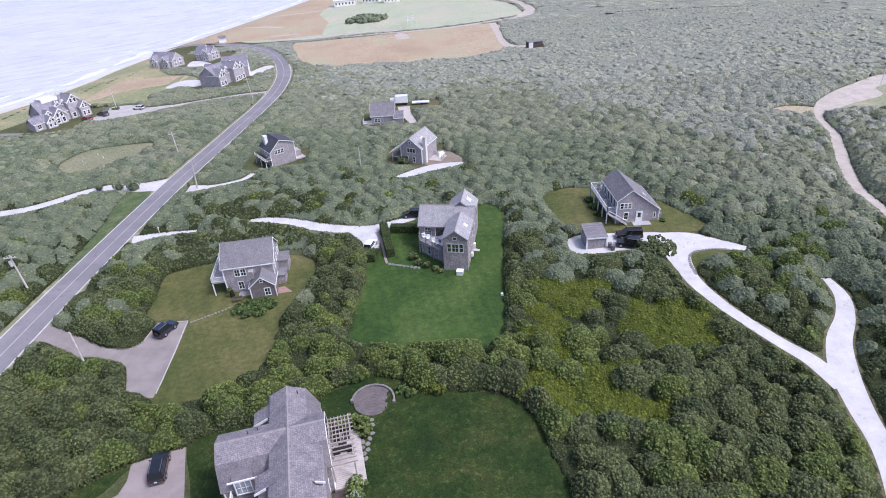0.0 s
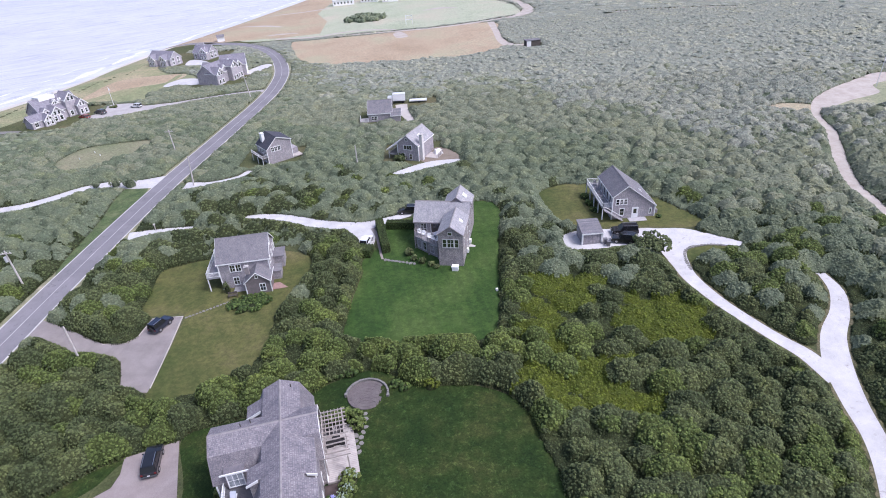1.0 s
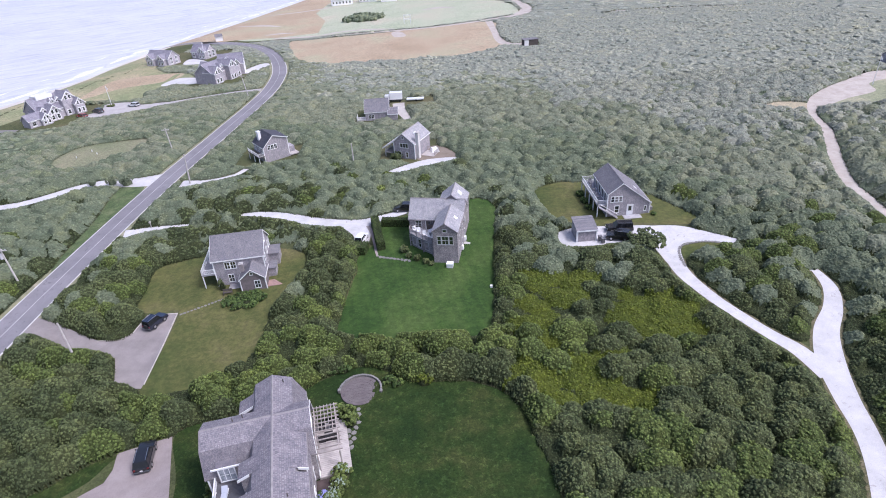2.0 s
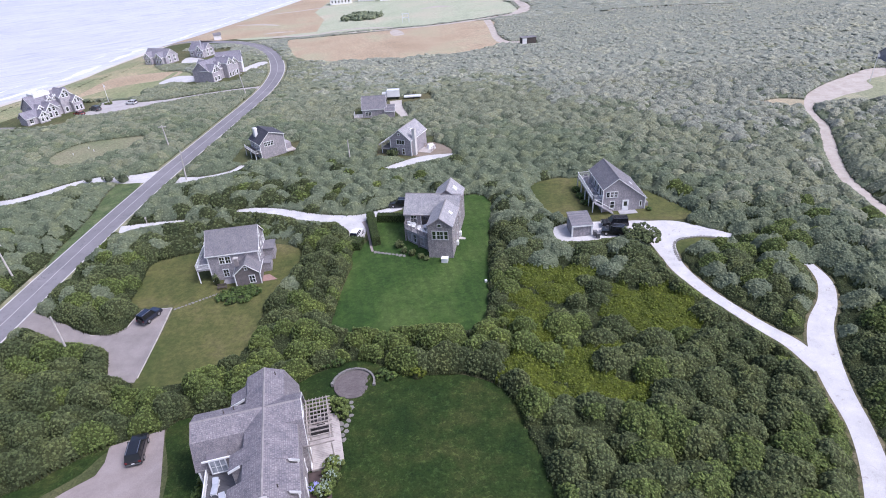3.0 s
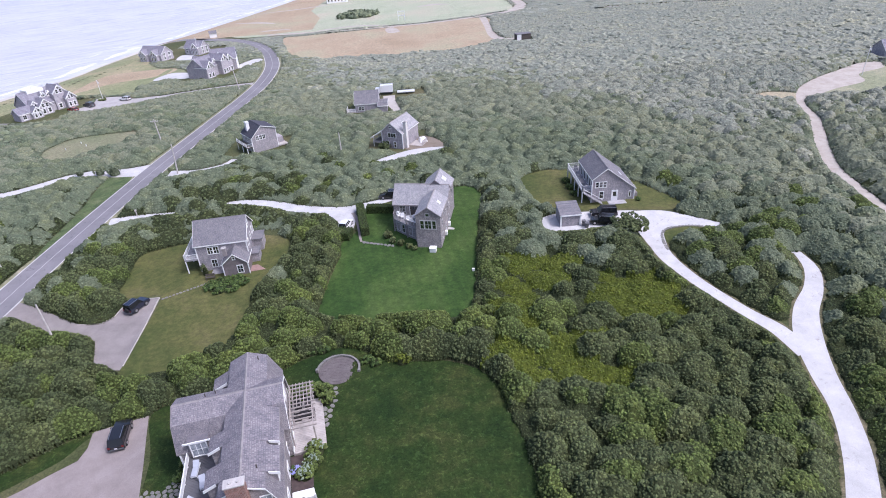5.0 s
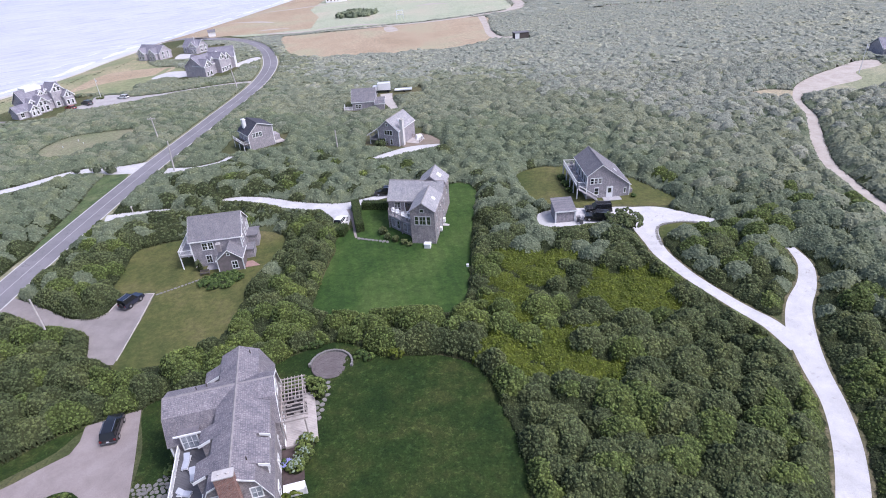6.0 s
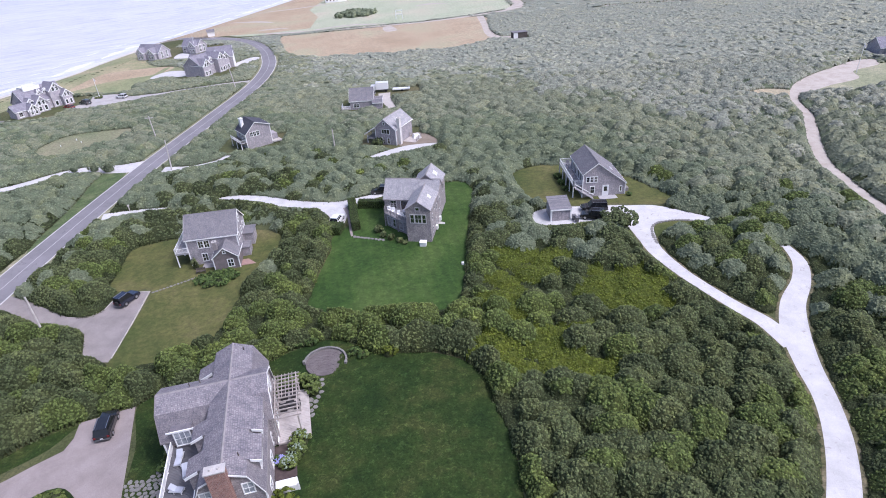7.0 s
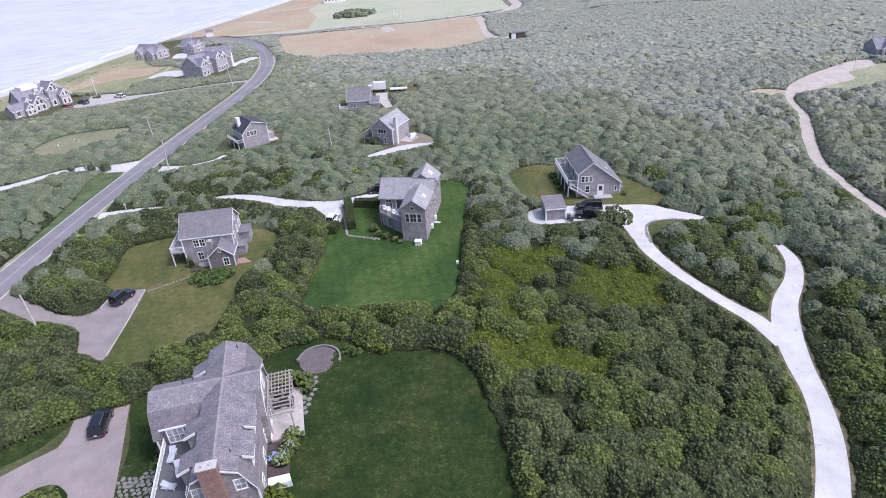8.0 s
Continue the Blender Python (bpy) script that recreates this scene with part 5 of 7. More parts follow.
def scatter(x0, x1, y0, y1, step, seed, jitter=0.75):
    r = np.random.default_rng(seed)
    gx, gy = np.meshgrid(np.arange(x0, x1, step), np.arange(y0, y1, step * 0.87))
    gx[1::2] += step / 2
    gx = gx + r.uniform(-1, 1, gx.shape) * step * jitter * 0.5
    gy = gy + r.uniform(-1, 1, gy.shape) * step * jitter * 0.5
    return gx.ravel(), gy.ravel()


def value_noise(x, y, scale, seed):
    """Smooth noise from 0 to 1 on arrays."""
    r = np.random.default_rng(seed)
    tab = r.random((64, 64))
    u, v = x / scale + 1000, y / scale + 1000
    i, j = np.floor(u).astype(int), np.floor(v).astype(int)
    f, g = u - i, v - j
    f, g = f * f * (3 - 2 * f), g * g * (3 - 2 * g)
    t = lambda a, b: tab[a % 64, b % 64]  # noqa: E731
    return (t(i, j) * (1 - f) + t(i + 1, j) * f) * (1 - g) + (t(i, j + 1) * (1 - f) + t(i + 1, j + 1) * f) * g


def tuft_shapes(seed, kinds, sides, ragged=0.4):
    """Ragged clusters of leaves of unit size: a tip and two rings of uneven points, and their common faces."""
    r = np.random.default_rng(seed)
    out = []
    for _ in range(kinds):
        a = np.arange(sides) * 6.2832 / sides
        one = [np.array([[r.normal() * 0.12, r.normal() * 0.12, r.uniform(0.55, 0.85)]])]
        for level, (lift, wide) in enumerate(((0.42, 0.62), (-0.28, 1.0))):
            k = wide * r.uniform(1 - 1.1 * ragged, 1 + 0.9 * ragged, sides)
            b = a + level * 3.1416 / sides + r.normal(size=sides) * 0.4 * ragged
            one.append(np.column_stack([k * np.cos(b), k * np.sin(b), lift + r.normal(size=sides) * 0.38 * ragged]))
        out.append(np.concatenate(one))
    k = np.arange(sides)
    n = (k + 1) % sides
    faces = [np.stack([0 * k, 1 + k, 1 + n], 1), np.stack([1 + k, 1 + sides + k, 1 + n], 1), np.stack([1 + n, 1 + sides + k, 1 + sides + n], 1)]
    return np.array(out), np.concatenate(faces)


TUFTS = tuft_shapes(17, 14, 6)
SPRAYS = tuft_shapes(19, 14, 5, 0.34)


def crown(seed, sprays, size, rad, high, count=22):
    """One shrub's sprays of leaves on a lumpy dome: points (sprays, corners, 3)."""
    r = np.random.default_rng(seed)
    lump = [(0, 0, 0.52, 0.4)]
    for k in range(count):
        a, d = k * 2.399 + r.uniform(-0.4, 0.4), 0.86 * math.sqrt((k + 0.6) / count)
        lump.append((d * math.cos(a), d * math.sin(a), 0.78 * math.sqrt(1 - 0.85 * d * d) * r.uniform(0.72, 1.1), r.uniform(0.17, 0.31)))
    lump = np.array(lump)
    many = sprays * 4
    pick = r.choice(len(lump), many, p=lump[:, 3] ** 2 / (lump[:, 3] ** 2).sum())
    n = r.normal(size=(many, 3)) + np.column_stack([lump[pick, :2] * 0.8, np.full(many, 0.45)])
    n /= np.linalg.norm(n, axis=1)[:, None]
    c = lump[pick, :3] + n * lump[pick, 3:] * r.uniform(0.9, 1.06, (many, 1))
    free = c[:, 2] > 0.03
    for lx, ly, lz, lr in lump:
        free &= np.linalg.norm(c - (lx, ly, lz), axis=1) > lr * 0.88
    idx = np.nonzero(free)[0][:sprays]
    c, n = c[idx] * (rad, rad, high), n[idx]
    up = n * 0.8 + r.normal(size=n.shape) * 0.25 + (0, 0, 0.35)
    up /= np.linalg.norm(up, axis=1)[:, None]
    t = np.cross(up, r.normal(size=n.shape))
    t /= np.linalg.norm(t, axis=1)[:, None]
    b = np.cross(up, t)
    shape = TUFTS[0][r.integers(0, len(TUFTS[0]), len(c))] * (1, 1, 0.85)
    s = size * r.uniform(0.65, 1.3, (len(c), 1, 1))
    return c[:, None] + s * (shape[..., :1] * t[:, None] + shape[..., 1:2] * b[:, None] + shape[..., 2:] * up[:, None])


# every shrub of the thicket: its place, spread, height and kind
KINDS = [("bayberry", LEAF_GREY, SKIN_GREY, "dense grey-green thicket of rounded bayberry shrubs", "shrubs"),
         ("dark_shrub", LEAF_OLIVE, SKIN_OLIVE, "dark green rounded shrubs in the thicket", "shrubs"),
         ("viburnum", LEAF_GREEN, SKIN_GREEN, "bright green viburnum shrubs among the thicket", "shrubs"),
         ("fern", LEAF_YELLOW, SKIN_YELLOW, "low yellow-green ferns between the shrubs", "ferns"),
         ("hazed_sage_shrub", LEAF_SAGE_HAZED, SKIN_SAGE_HAZED, "rounded sage green shrubs with some haze in their colour", "shrubs"),
         ("hazed_shrub", LEAF_HAZED, SKIN_HAZED, "rounded heath shrubs paled by haze in their colour", "shrubs"),
         ("far_hazed_shrub", LEAF_FAR_HAZED, SKIN_FAR_HAZED, "far heath of low rounded shrubs with haze put into its colour", "shrubs")]


FERNS_A = spline([(13, 72.0), (18.4, 77), (27.4, 75.5), (32.5, 71.0), (40.1, 66), (41, 61.4), (34, 58.6), (29.6, 56.4), (22.5, 53.4), (15.5, 58.0)], 1.0, True)
FERNS_B = spline([(9.4, 54.6), (13.0, 56.2), (19.6, 53.6), (25.4, 51.4), (29.0, 47.4), (24.4, 43.2), (18.4, 42.6), (15.6, 44.6), (14.4, 40.0), (13.2, 38.0), (12.9, 43.6), (11.4, 49.2)], 1.0, True)


def plant(seed=11, step=3.1):
    r = np.random.default_rng(seed)
    x, y = scatter(-155, 335, 12, 650, step, seed, 0.9)
    ok = ~open_ground(x, y)
    x, y = x[ok], y[ok]
    n = len(x)
    rad = step * np.clip(0.44 + 0.34 * value_noise(x, y, 9, seed) + r.uniform(-0.06, 0.26, n), 0.46, 0.92)
    high = np.clip(rad * r.uniform(0.9, 1.25, n), 1.0, 2.8)
    mid = y + 0.3 * x > 88
    rad *= np.where(y > 190, 1.0, 0.86)
    high *= np.where(mid, 1.06, 1.12) * np.interp(y, (110, 180, 300), (1.0, 0.62, 0.26))
    kind = np.zeros(n, int)
    pick = value_noise(x, y, 8, 92) * 0.55 + r.random(n) * 0.5
    kind[r.random(n) < np.where(x < 12, 0.5, 0.2)] = 1
    kind[pick > np.where((y < 66) & (x < 14) & (x > -42), 0.37, np.where(((x < 0) & (x > -40)) | (x > 50), 0.62, 0.72) + 0.005 * np.maximum(y - 80, 0))] = 2
    fern = (inside(FERNS_A, x, y) | inside(FERNS_B, x, y)) & (value_noise(x, y, 5, 91) + 0.35 * (r.random(n) - 0.5) > 0.33)
    kind[fern] = 3
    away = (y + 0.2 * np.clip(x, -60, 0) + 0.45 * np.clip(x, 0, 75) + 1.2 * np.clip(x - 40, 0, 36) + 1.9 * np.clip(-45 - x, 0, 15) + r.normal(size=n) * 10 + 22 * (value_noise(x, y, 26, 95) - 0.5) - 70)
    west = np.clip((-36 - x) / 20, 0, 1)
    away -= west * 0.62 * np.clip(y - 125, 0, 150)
    # Farther shrubs step through the kinds with haze in their colour.
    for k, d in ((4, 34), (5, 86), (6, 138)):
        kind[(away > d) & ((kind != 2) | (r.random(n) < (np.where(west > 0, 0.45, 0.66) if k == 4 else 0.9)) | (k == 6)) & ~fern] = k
    high[(y > 48) & (y < 66) & (x > -48) & (x < 14)] *= 1.2  # the tall belt between the gardens
    high[fern] *= 0.45
    rad[fern] *= 1.25
    return x, y, rad, high, kind


def lumps(x, y, size, seed):
    """Rounded clusters of twigs: 0 in the creases, 1 on the tops."""
    tab = np.random.default_rng(seed).random((64, 64, 3))
    i, j = np.floor(x / size).astype(int), np.floor(y / size).astype(int)
    best = np.zeros(x.shape)
    for di in (-1, 0, 1):
        for dj in (-1, 0, 1):
            t = tab[(i + di) % 64, (j + dj) % 64]
            d2 = (x / size - i - di - t[..., 0]) ** 2 + (y / size - j - dj - t[..., 1]) ** 2
            best = np.maximum(best, np.clip(1 - d2 / 0.55, 0, 1) ** 0.7 * (0.65 + 0.35 * t[..., 2]))
    return best


def bowl(a, cell):
    """How far each cell of the sheet lies from the nearest open one, at most four metres."""
    d = np.where(a, 0.0, 9.0)
    for _ in range(int(4 / cell) + 1):
        p = np.pad(d, 1, constant_values=9.0)
        side = np.minimum(np.minimum(p[:-2, 1:-1], p[2:, 1:-1]), np.minimum(p[1:-1, :-2], p[1:-1, 2:])) + cell
        diag = np.minimum(np.minimum(p[:-2, :-2], p[2:, 2:]), np.minimum(p[:-2, 2:], p[2:, :-2])) + 1.414 * cell
        d = np.minimum(d, np.minimum(side, diag))
    return d


def thicket(x0, x1, y0, y1, cell, gap_, tuft, seed, clump=(1.3, 0.45), skip=None, flat=0.85, shapes=TUFTS, smooth=False):
    """A stretch of the thicket: a lumpy canopy of merged crowns, with leaves standing all over it."""
    r = np.random.default_rng(seed)
    tufts, tuft_faces = shapes
    nx, ny = int((x1 - x0) / cell) + 1, int((y1 - y0) / cell) + 1
    gx, gy = np.meshgrid(np.arange(nx) * cell + x0, np.arange(ny) * cell + y0)
    x, y, rad, high, kind = PLANTS
    near = (x > x0 - 4) & (x < x1 + 4) & (y > y0 - 4) & (y < y1 + 4)
    x, y, rad, high, kind = x[near], y[near], rad[near], high[near], kind[near]
    # Understory between crowns: dark kind near for crease shade, hazed kinds farther.
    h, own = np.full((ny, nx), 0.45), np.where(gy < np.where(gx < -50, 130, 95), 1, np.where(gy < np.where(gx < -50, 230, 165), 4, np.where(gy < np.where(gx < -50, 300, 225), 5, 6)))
    ci, cj = np.round((x - x0) / cell).astype(int), np.round((y - y0) / cell).astype(int)
    reach = int(np.ceil(1.22 * rad.max() / cell))
    for dj in range(-reach, reach + 1):
        for di in range(-reach, reach + 1):
            i, j = ci + di, cj + dj
            ok = (i >= 0) & (i < nx) & (j >= 0) & (j < ny)
            d2 = (((i * cell + x0 - x) / 1.22) ** 2 + (j * cell + y0 - y) ** 2) / rad ** 2
            ok &= d2 < 1
            i, j, v = i[ok], j[ok], high[ok] * (1 - d2[ok]) ** (0.62 if 0.4 < cell < 0.7 else 0.5)
            np.maximum.at(h, (j, i), v)
            win = h[j, i] == v
            own[j[win], i[win]] = kind[ok][win]
    wob = 0.5 * lumps(gx, gy, 1.3, 5) - 0.25
    bare = open_ground(gx + wob, gy + wob[::-1])
    if cell < 0.5:  # no slivers of growth between a drive and its lawn
        gap = 1.4 if cell < 0.35 else 0.85
        bare |= bowl(bowl(bare, cell) > gap, cell) > gap + 0.05
    d, drive = bowl(bare, cell), bowl(open_ground(gx + wob, gy + wob[::-1], DRIVES), cell)
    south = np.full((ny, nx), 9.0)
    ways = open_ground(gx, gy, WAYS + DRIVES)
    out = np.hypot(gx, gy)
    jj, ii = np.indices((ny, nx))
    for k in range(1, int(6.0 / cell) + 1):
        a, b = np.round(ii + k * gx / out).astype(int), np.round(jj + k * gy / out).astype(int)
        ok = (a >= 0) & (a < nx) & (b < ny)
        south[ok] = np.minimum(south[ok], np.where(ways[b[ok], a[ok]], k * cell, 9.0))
    dome = h.copy()
    soft = np.clip(h / 1.6, 0.25, 1) * np.where(own == 3, 0.6, 1)
    h += soft * clump[1] * (lumps(gx, gy, clump[0], 7) - 0.6)
    h = np.maximum(h, 0.3 * dome)
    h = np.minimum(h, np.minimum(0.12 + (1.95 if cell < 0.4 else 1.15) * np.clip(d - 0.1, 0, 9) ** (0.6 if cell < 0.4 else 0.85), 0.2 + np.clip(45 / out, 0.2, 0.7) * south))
    h = np.where(drive < 3.9, np.minimum(h, 0.12 + 0.85 * drive), h)
    h[bare] = 0
    gz_ = ground_z(gx, gy)
    co = np.column_stack([(gx + r.uniform(-0.3, 0.3, h.shape) * cell).ravel(), (gy + r.uniform(-0.3, 0.3, h.shape) * cell).ravel(), (gz_ + h - 0.04).ravel()])
    tris = grid_tris(nx, ny)
    keep = (h.ravel()[tris] > 0.05).sum(1) > 1
    if skip is not None:
        keep &= ~skip(gx.ravel()[tris[:, 0]] + cell, gy.ravel()[tris[:, 0]] + cell)
    tris = tris[keep]
    # clusters of leaves, more of them on steep flanks
    px, py = scatter(x0 + cell, x1 - 2 * cell, y0 + cell, y1 - 2 * cell, gap_, seed, 1.1)
    first = len(px)
    if cell < 0.5:
        qx, qy = scatter(x0 + cell, x1 - 2 * cell, y0 + cell, y1 - 2 * cell, 0.62 * gap_, seed + 1, 1.1)
        px, py = np.concatenate([px, qx]), np.concatenate([py, qy])
    extra = np.arange(len(px)) >= first
    px, py = np.clip(px, x0 + cell, x1 - 2.1 * cell), np.clip(py, y0 + cell, y1 - 2.1 * cell)
    ok = np.abs(px) < 0.84 * np.hypot(py, 50) + 16
    if skip is not None:
        ok &= ~skip(px, py)
    px, py, extra = px[ok], py[ok], extra[ok]
    u, v = (px - x0) / cell, (py - y0) / cell
    i, j = u.astype(int), v.astype(int)
    f, g = u - i, v - j
    at = lambda q: (q[j, i] * (1 - f) + q[j, i + 1] * f) * (1 - g) + (q[j + 1, i] * (1 - f) + q[j + 1, i + 1] * f) * g  # noqa: E731
    hz = at(h)
    sx = (h[j, i + 1] - h[j, i] + h[j + 1, i + 1] - h[j + 1, i]) / (2 * cell)
    sy = (h[j + 1, i] - h[j, i] + h[j + 1, i + 1] - h[j, i + 1]) / (2 * cell)
    steep = np.sqrt(1 + sx ** 2 + sy ** 2)
    ok = (hz > 0.05) & (r.random(len(px)) < np.where(extra, (steep - 1.9) / 2.2, 0.3 + steep / 2.2))
    px, py, hz, sx, sy, i, j = px[ok], py[ok], hz[ok], sx[ok], sy[ok], i[ok], j[ok]
    count = len(px)
    up = np.column_stack([-sx, -sy, np.ones(count)]) / np.sqrt(1 + sx ** 2 + sy ** 2)[:, None]
    up = up * 0.75 + (0, 0, 0.5) + r.normal(size=up.shape) * 0.26 * flat
    up /= np.linalg.norm(up, axis=1)[:, None]
    t = np.cross(up, r.normal(size=up.shape))
    t /= np.linalg.norm(t, axis=1)[:, None]
    b = np.cross(up, t)
    size = gap_ * tuft * r.uniform(0.62, 1.3, count) * np.clip(hz / 0.8, 0.45, 1)
    c = np.column_stack([px, py, ground_z(px, py) + hz]) + up * (flat * size * r.uniform(-0.6, 0.35, count))[:, None]
    shape = tufts[r.integers(0, len(tufts), count)] * (1, 1, flat)
    tri = c[:, None] + size[:, None, None] * (shape[..., :1] * t[:, None] + shape[..., 1:2] * b[:, None] + shape[..., 2:] * up[:, None])
    of_leaf, of_skin = own[j, i], own.ravel()[tris[:, 0]]
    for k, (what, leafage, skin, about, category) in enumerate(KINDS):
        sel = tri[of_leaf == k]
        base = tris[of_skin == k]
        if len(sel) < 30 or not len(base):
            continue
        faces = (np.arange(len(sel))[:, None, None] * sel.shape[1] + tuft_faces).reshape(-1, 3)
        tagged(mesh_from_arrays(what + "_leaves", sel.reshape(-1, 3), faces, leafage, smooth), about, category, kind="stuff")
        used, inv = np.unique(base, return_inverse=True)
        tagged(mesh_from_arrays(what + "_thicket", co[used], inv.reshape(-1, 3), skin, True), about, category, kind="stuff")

# ---- single bushes, hedges and small trees ----
def leaf_mesh(tri, material, name, parent):
    co = tri.reshape(-1, 3)
    ob = mesh_from_arrays(name, co, np.arange(len(co)).reshape(-1, 3), material)
    ob.parent = parent
    return ob


def bush(name, x, y, rad, high, material, label, seed, leaf=0.22, blossom=None, category="bush", stem=0.0):
    """One bush or small tree: stems and leafy crown, with blossom heads where it flowers."""
    b = new(name)
    b.matrix_basis = pose(x, y, gz(x, y))
    tagged(b, label, category)
    area = 4.2 * rad * (rad + high)
    tri = crown(seed, int(np.clip(area / (3.2 * leaf * leaf), 24, 420)), leaf, rad, high) + np.array((0, 0, stem))
    faces = (np.arange(len(tri))[:, None, None] * tri.shape[1] + TUFTS[1]).reshape(-1, 3)
    mesh_from_arrays("crown", tri.reshape(-1, 3), faces, material).parent = b
    r = random.Random(seed)
    if stem:
        bm = bmesh.new()
        tube(bm, (0, 0, -0.1), (0.05, 0, stem + high * 0.4), 0.16, 0.08)
        part("trunk", bm, DARK_WOOD, b)
    for k in range(4):
        a = r.uniform(0, 6.28)
        bm = bmesh.new()
        tube(bm, (0.1 * math.cos(a), 0.1 * math.sin(a), stem - 0.05), (rad * 0.55 * math.cos(a), rad * 0.55 * math.sin(a), stem + high * 0.7), 0.05, 0.02, 6)
        part("limb", bm, DARK_WOOD, b)
    bm = bmesh.new()
    bmesh.ops.create_icosphere(bm, subdivisions=3, radius=1.0)
    for v in bm.verts:
        k = (0.66 if stem else 0.8) + 0.12 * noise.noise(v.co * 3 + Vector((seed, 0, 0)))
        v.co = Vector((v.co.x * rad * k, v.co.y * rad * k, max(v.co.z, -0.25) * high * k * 0.94 + stem + (0.25 if stem else 0)))
    part("inner_crown", bm, SKIN_SAGE_HAZED if material == LEAF_SAGE_HAZED else HULL, b)
    if blossom:
        bm = bmesh.new()
        for k in range(46):
            a, d = r.uniform(0, 6.28), math.sqrt(r.random()) * 0.95
            bmesh.ops.create_icosphere(bm, subdivisions=1, radius=r.uniform(0.08, 0.13), matrix=Matrix.Translation((rad * d * math.cos(a), rad * d * math.sin(a), high * math.sqrt(max(0.05, 1 - d * d * 0.8)) * 1.0)))
        tagged(part("blossoms", bm, blossom, b, "round pale flower heads"), kind="stuff")
    return b


def hedge(name, line, width, high, label, seed, leaf=0.085, density=70):
    """A clipped hedge along a line of points: a solid leafy body with square shoulders."""
    r = np.random.default_rng(seed)
    x0, y0 = line[0]
    hob = new(name)
    hob.matrix_basis = pose(x0, y0, gz(x0, y0))
    tagged(hob, label, "hedge")
    a, b = ribbon_line(line, width, 0.5)
    n, tris, pts = len(a), [], []
    for k in range(n - 1):
        for kind in ("top", "left", "right"):
            p, q = (a[k], a[k + 1]) if kind != "right" else (b[k], b[k + 1])
            m = int(density * np.linalg.norm(q - p) * (width if kind == "top" else high))
            u, v = r.random(m), r.random(m)
            w = p + (q - p) * u[:, None]
            if kind == "top":
                w2 = b[k] + (b[k + 1] - b[k]) * u[:, None]
                xy, z, nn = w + (w2 - w) * v[:, None], np.full(m, high) + 0.07 * np.sin(8 * u + k), (0, 0, 1)
            else:
                xy, z = w, v * high
                nn = (*((a[k] - b[k]) / width * (1 if kind == "left" else -1)), 0.2)
            pts.append(np.column_stack([xy - (x0, y0), z, np.tile(nn, (m, 1))]))
    for end, s in ((0, -1), (n - 1, 1)):
        m = int(density * width * high)
        u, v = r.random(m), r.random(m)
        d = (a[min(end + 1, n - 1)] - a[max(end - 1, 0)])
        d = d / np.linalg.norm(d) * s
        pts.append(np.column_stack([a[end] + (b[end] - a[end]) * u[:, None] - (x0, y0), v * high, np.tile((*d, 0.1), (m, 1))]))
    p = np.concatenate(pts)
    c, nn = p[:, :3] + r.normal(size=(len(p), 3)) * 0.05, p[:, 3:] + r.normal(size=(len(p), 3)) * 0.45
    nn /= np.linalg.norm(nn, axis=1)[:, None]
    t = np.cross(nn, r.normal(size=nn.shape))
    t /= np.linalg.norm(t, axis=1)[:, None]
    e = np.cross(nn, t)
    s = leaf * r.uniform(0.7, 1.4, (len(c), 1))
    leaf_mesh(np.stack([c + t * s, c - t * s * 0.5 + e * s * 0.8, c - t * s * 0.5 - e * s * 0.8], 1), LEAF_HEDGE, "foliage", hob)
    bm = bmesh.new()
    ring = []
    for k in range(n):
        mid = (a[k] + b[k]) / 2
        f = lambda q: mid + (q - mid) * 0.93 - (x0, y0)  # noqa: E731
        ring.append([bm.verts.new((*f(a[k]), -0.3)), bm.verts.new((*f(a[k]), high * 0.97)), bm.verts.new((*f(b[k]), high * 0.97)), bm.verts.new((*f(b[k]), -0.3))])
    for g, h in zip(ring[:-1], ring[1:]):
        for j in range(3):
            bm.faces.new((g[j], g[j + 1], h[j + 1], h[j]))
    bm.faces.new(ring[0])
    bm.faces.new(ring[-1][::-1])
    bmesh.ops.recalc_face_normals(bm, faces=bm.faces)
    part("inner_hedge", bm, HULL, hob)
    return hob


PALE_BLOOM = painted("pale_blossom", (0.24, 0.30, 0.23, 1), 0.8, 0.2)
BLUE_BLOOM = painted("blue_blossom", (0.30, 0.30, 0.62, 1), 0.8, 0.2)
bush("hydrangea", -10.9, 41.3, 1.15, 1.3, LEAF_GREEN, "rounded hydrangea bush with pale flowers by the deck", 501, 0.2, PALE_BLOOM)
bush("hydrangea", -11.0, 39.6, 1.1, 1.2, LEAF_GREEN, "rounded hydrangea bush with pale flowers by the terrace", 502, 0.2, PALE_BLOOM)
bush("hydrangea", -11.5, 38.2, 1.0, 1.1, LEAF_GREEN, "leafy green hydrangea beside the terrace", 503, 0.2, PALE_BLOOM)
bush("hydrangea", -12.6, 38.6, 0.7, 0.9, LEAF_HEDGE, "blue-flowered hydrangea beside the terrace", 504, 0.2, BLUE_BLOOM)
bush("bush", -11.0, 33.1, 1.5, 1.8, LEAF_YELLOW, "bright yellow-green clipped bush by the white wall", 505)
for k, (x, y, q) in enumerate(((-13.6, 50.4, 0.8), (-12.2, 50.6, 0.9), (-11.0, 50.0, 1.0), (-10.6, 48.9, 0.9))):
    bush("climber", x, y, q, 1.9 * q, LEAF_GREEN, "leafy climber bush at the pergola corner", 510 + k)
bush("bush", -25.0, 41.0, 1.0, 1.5, LEAF_GREEN, "green shrub against the house wall", 520)
bush("bush", -25.3, 39.5, 0.8, 1.1, LEAF_HEDGE, "dark green shrub against the house wall", 521)
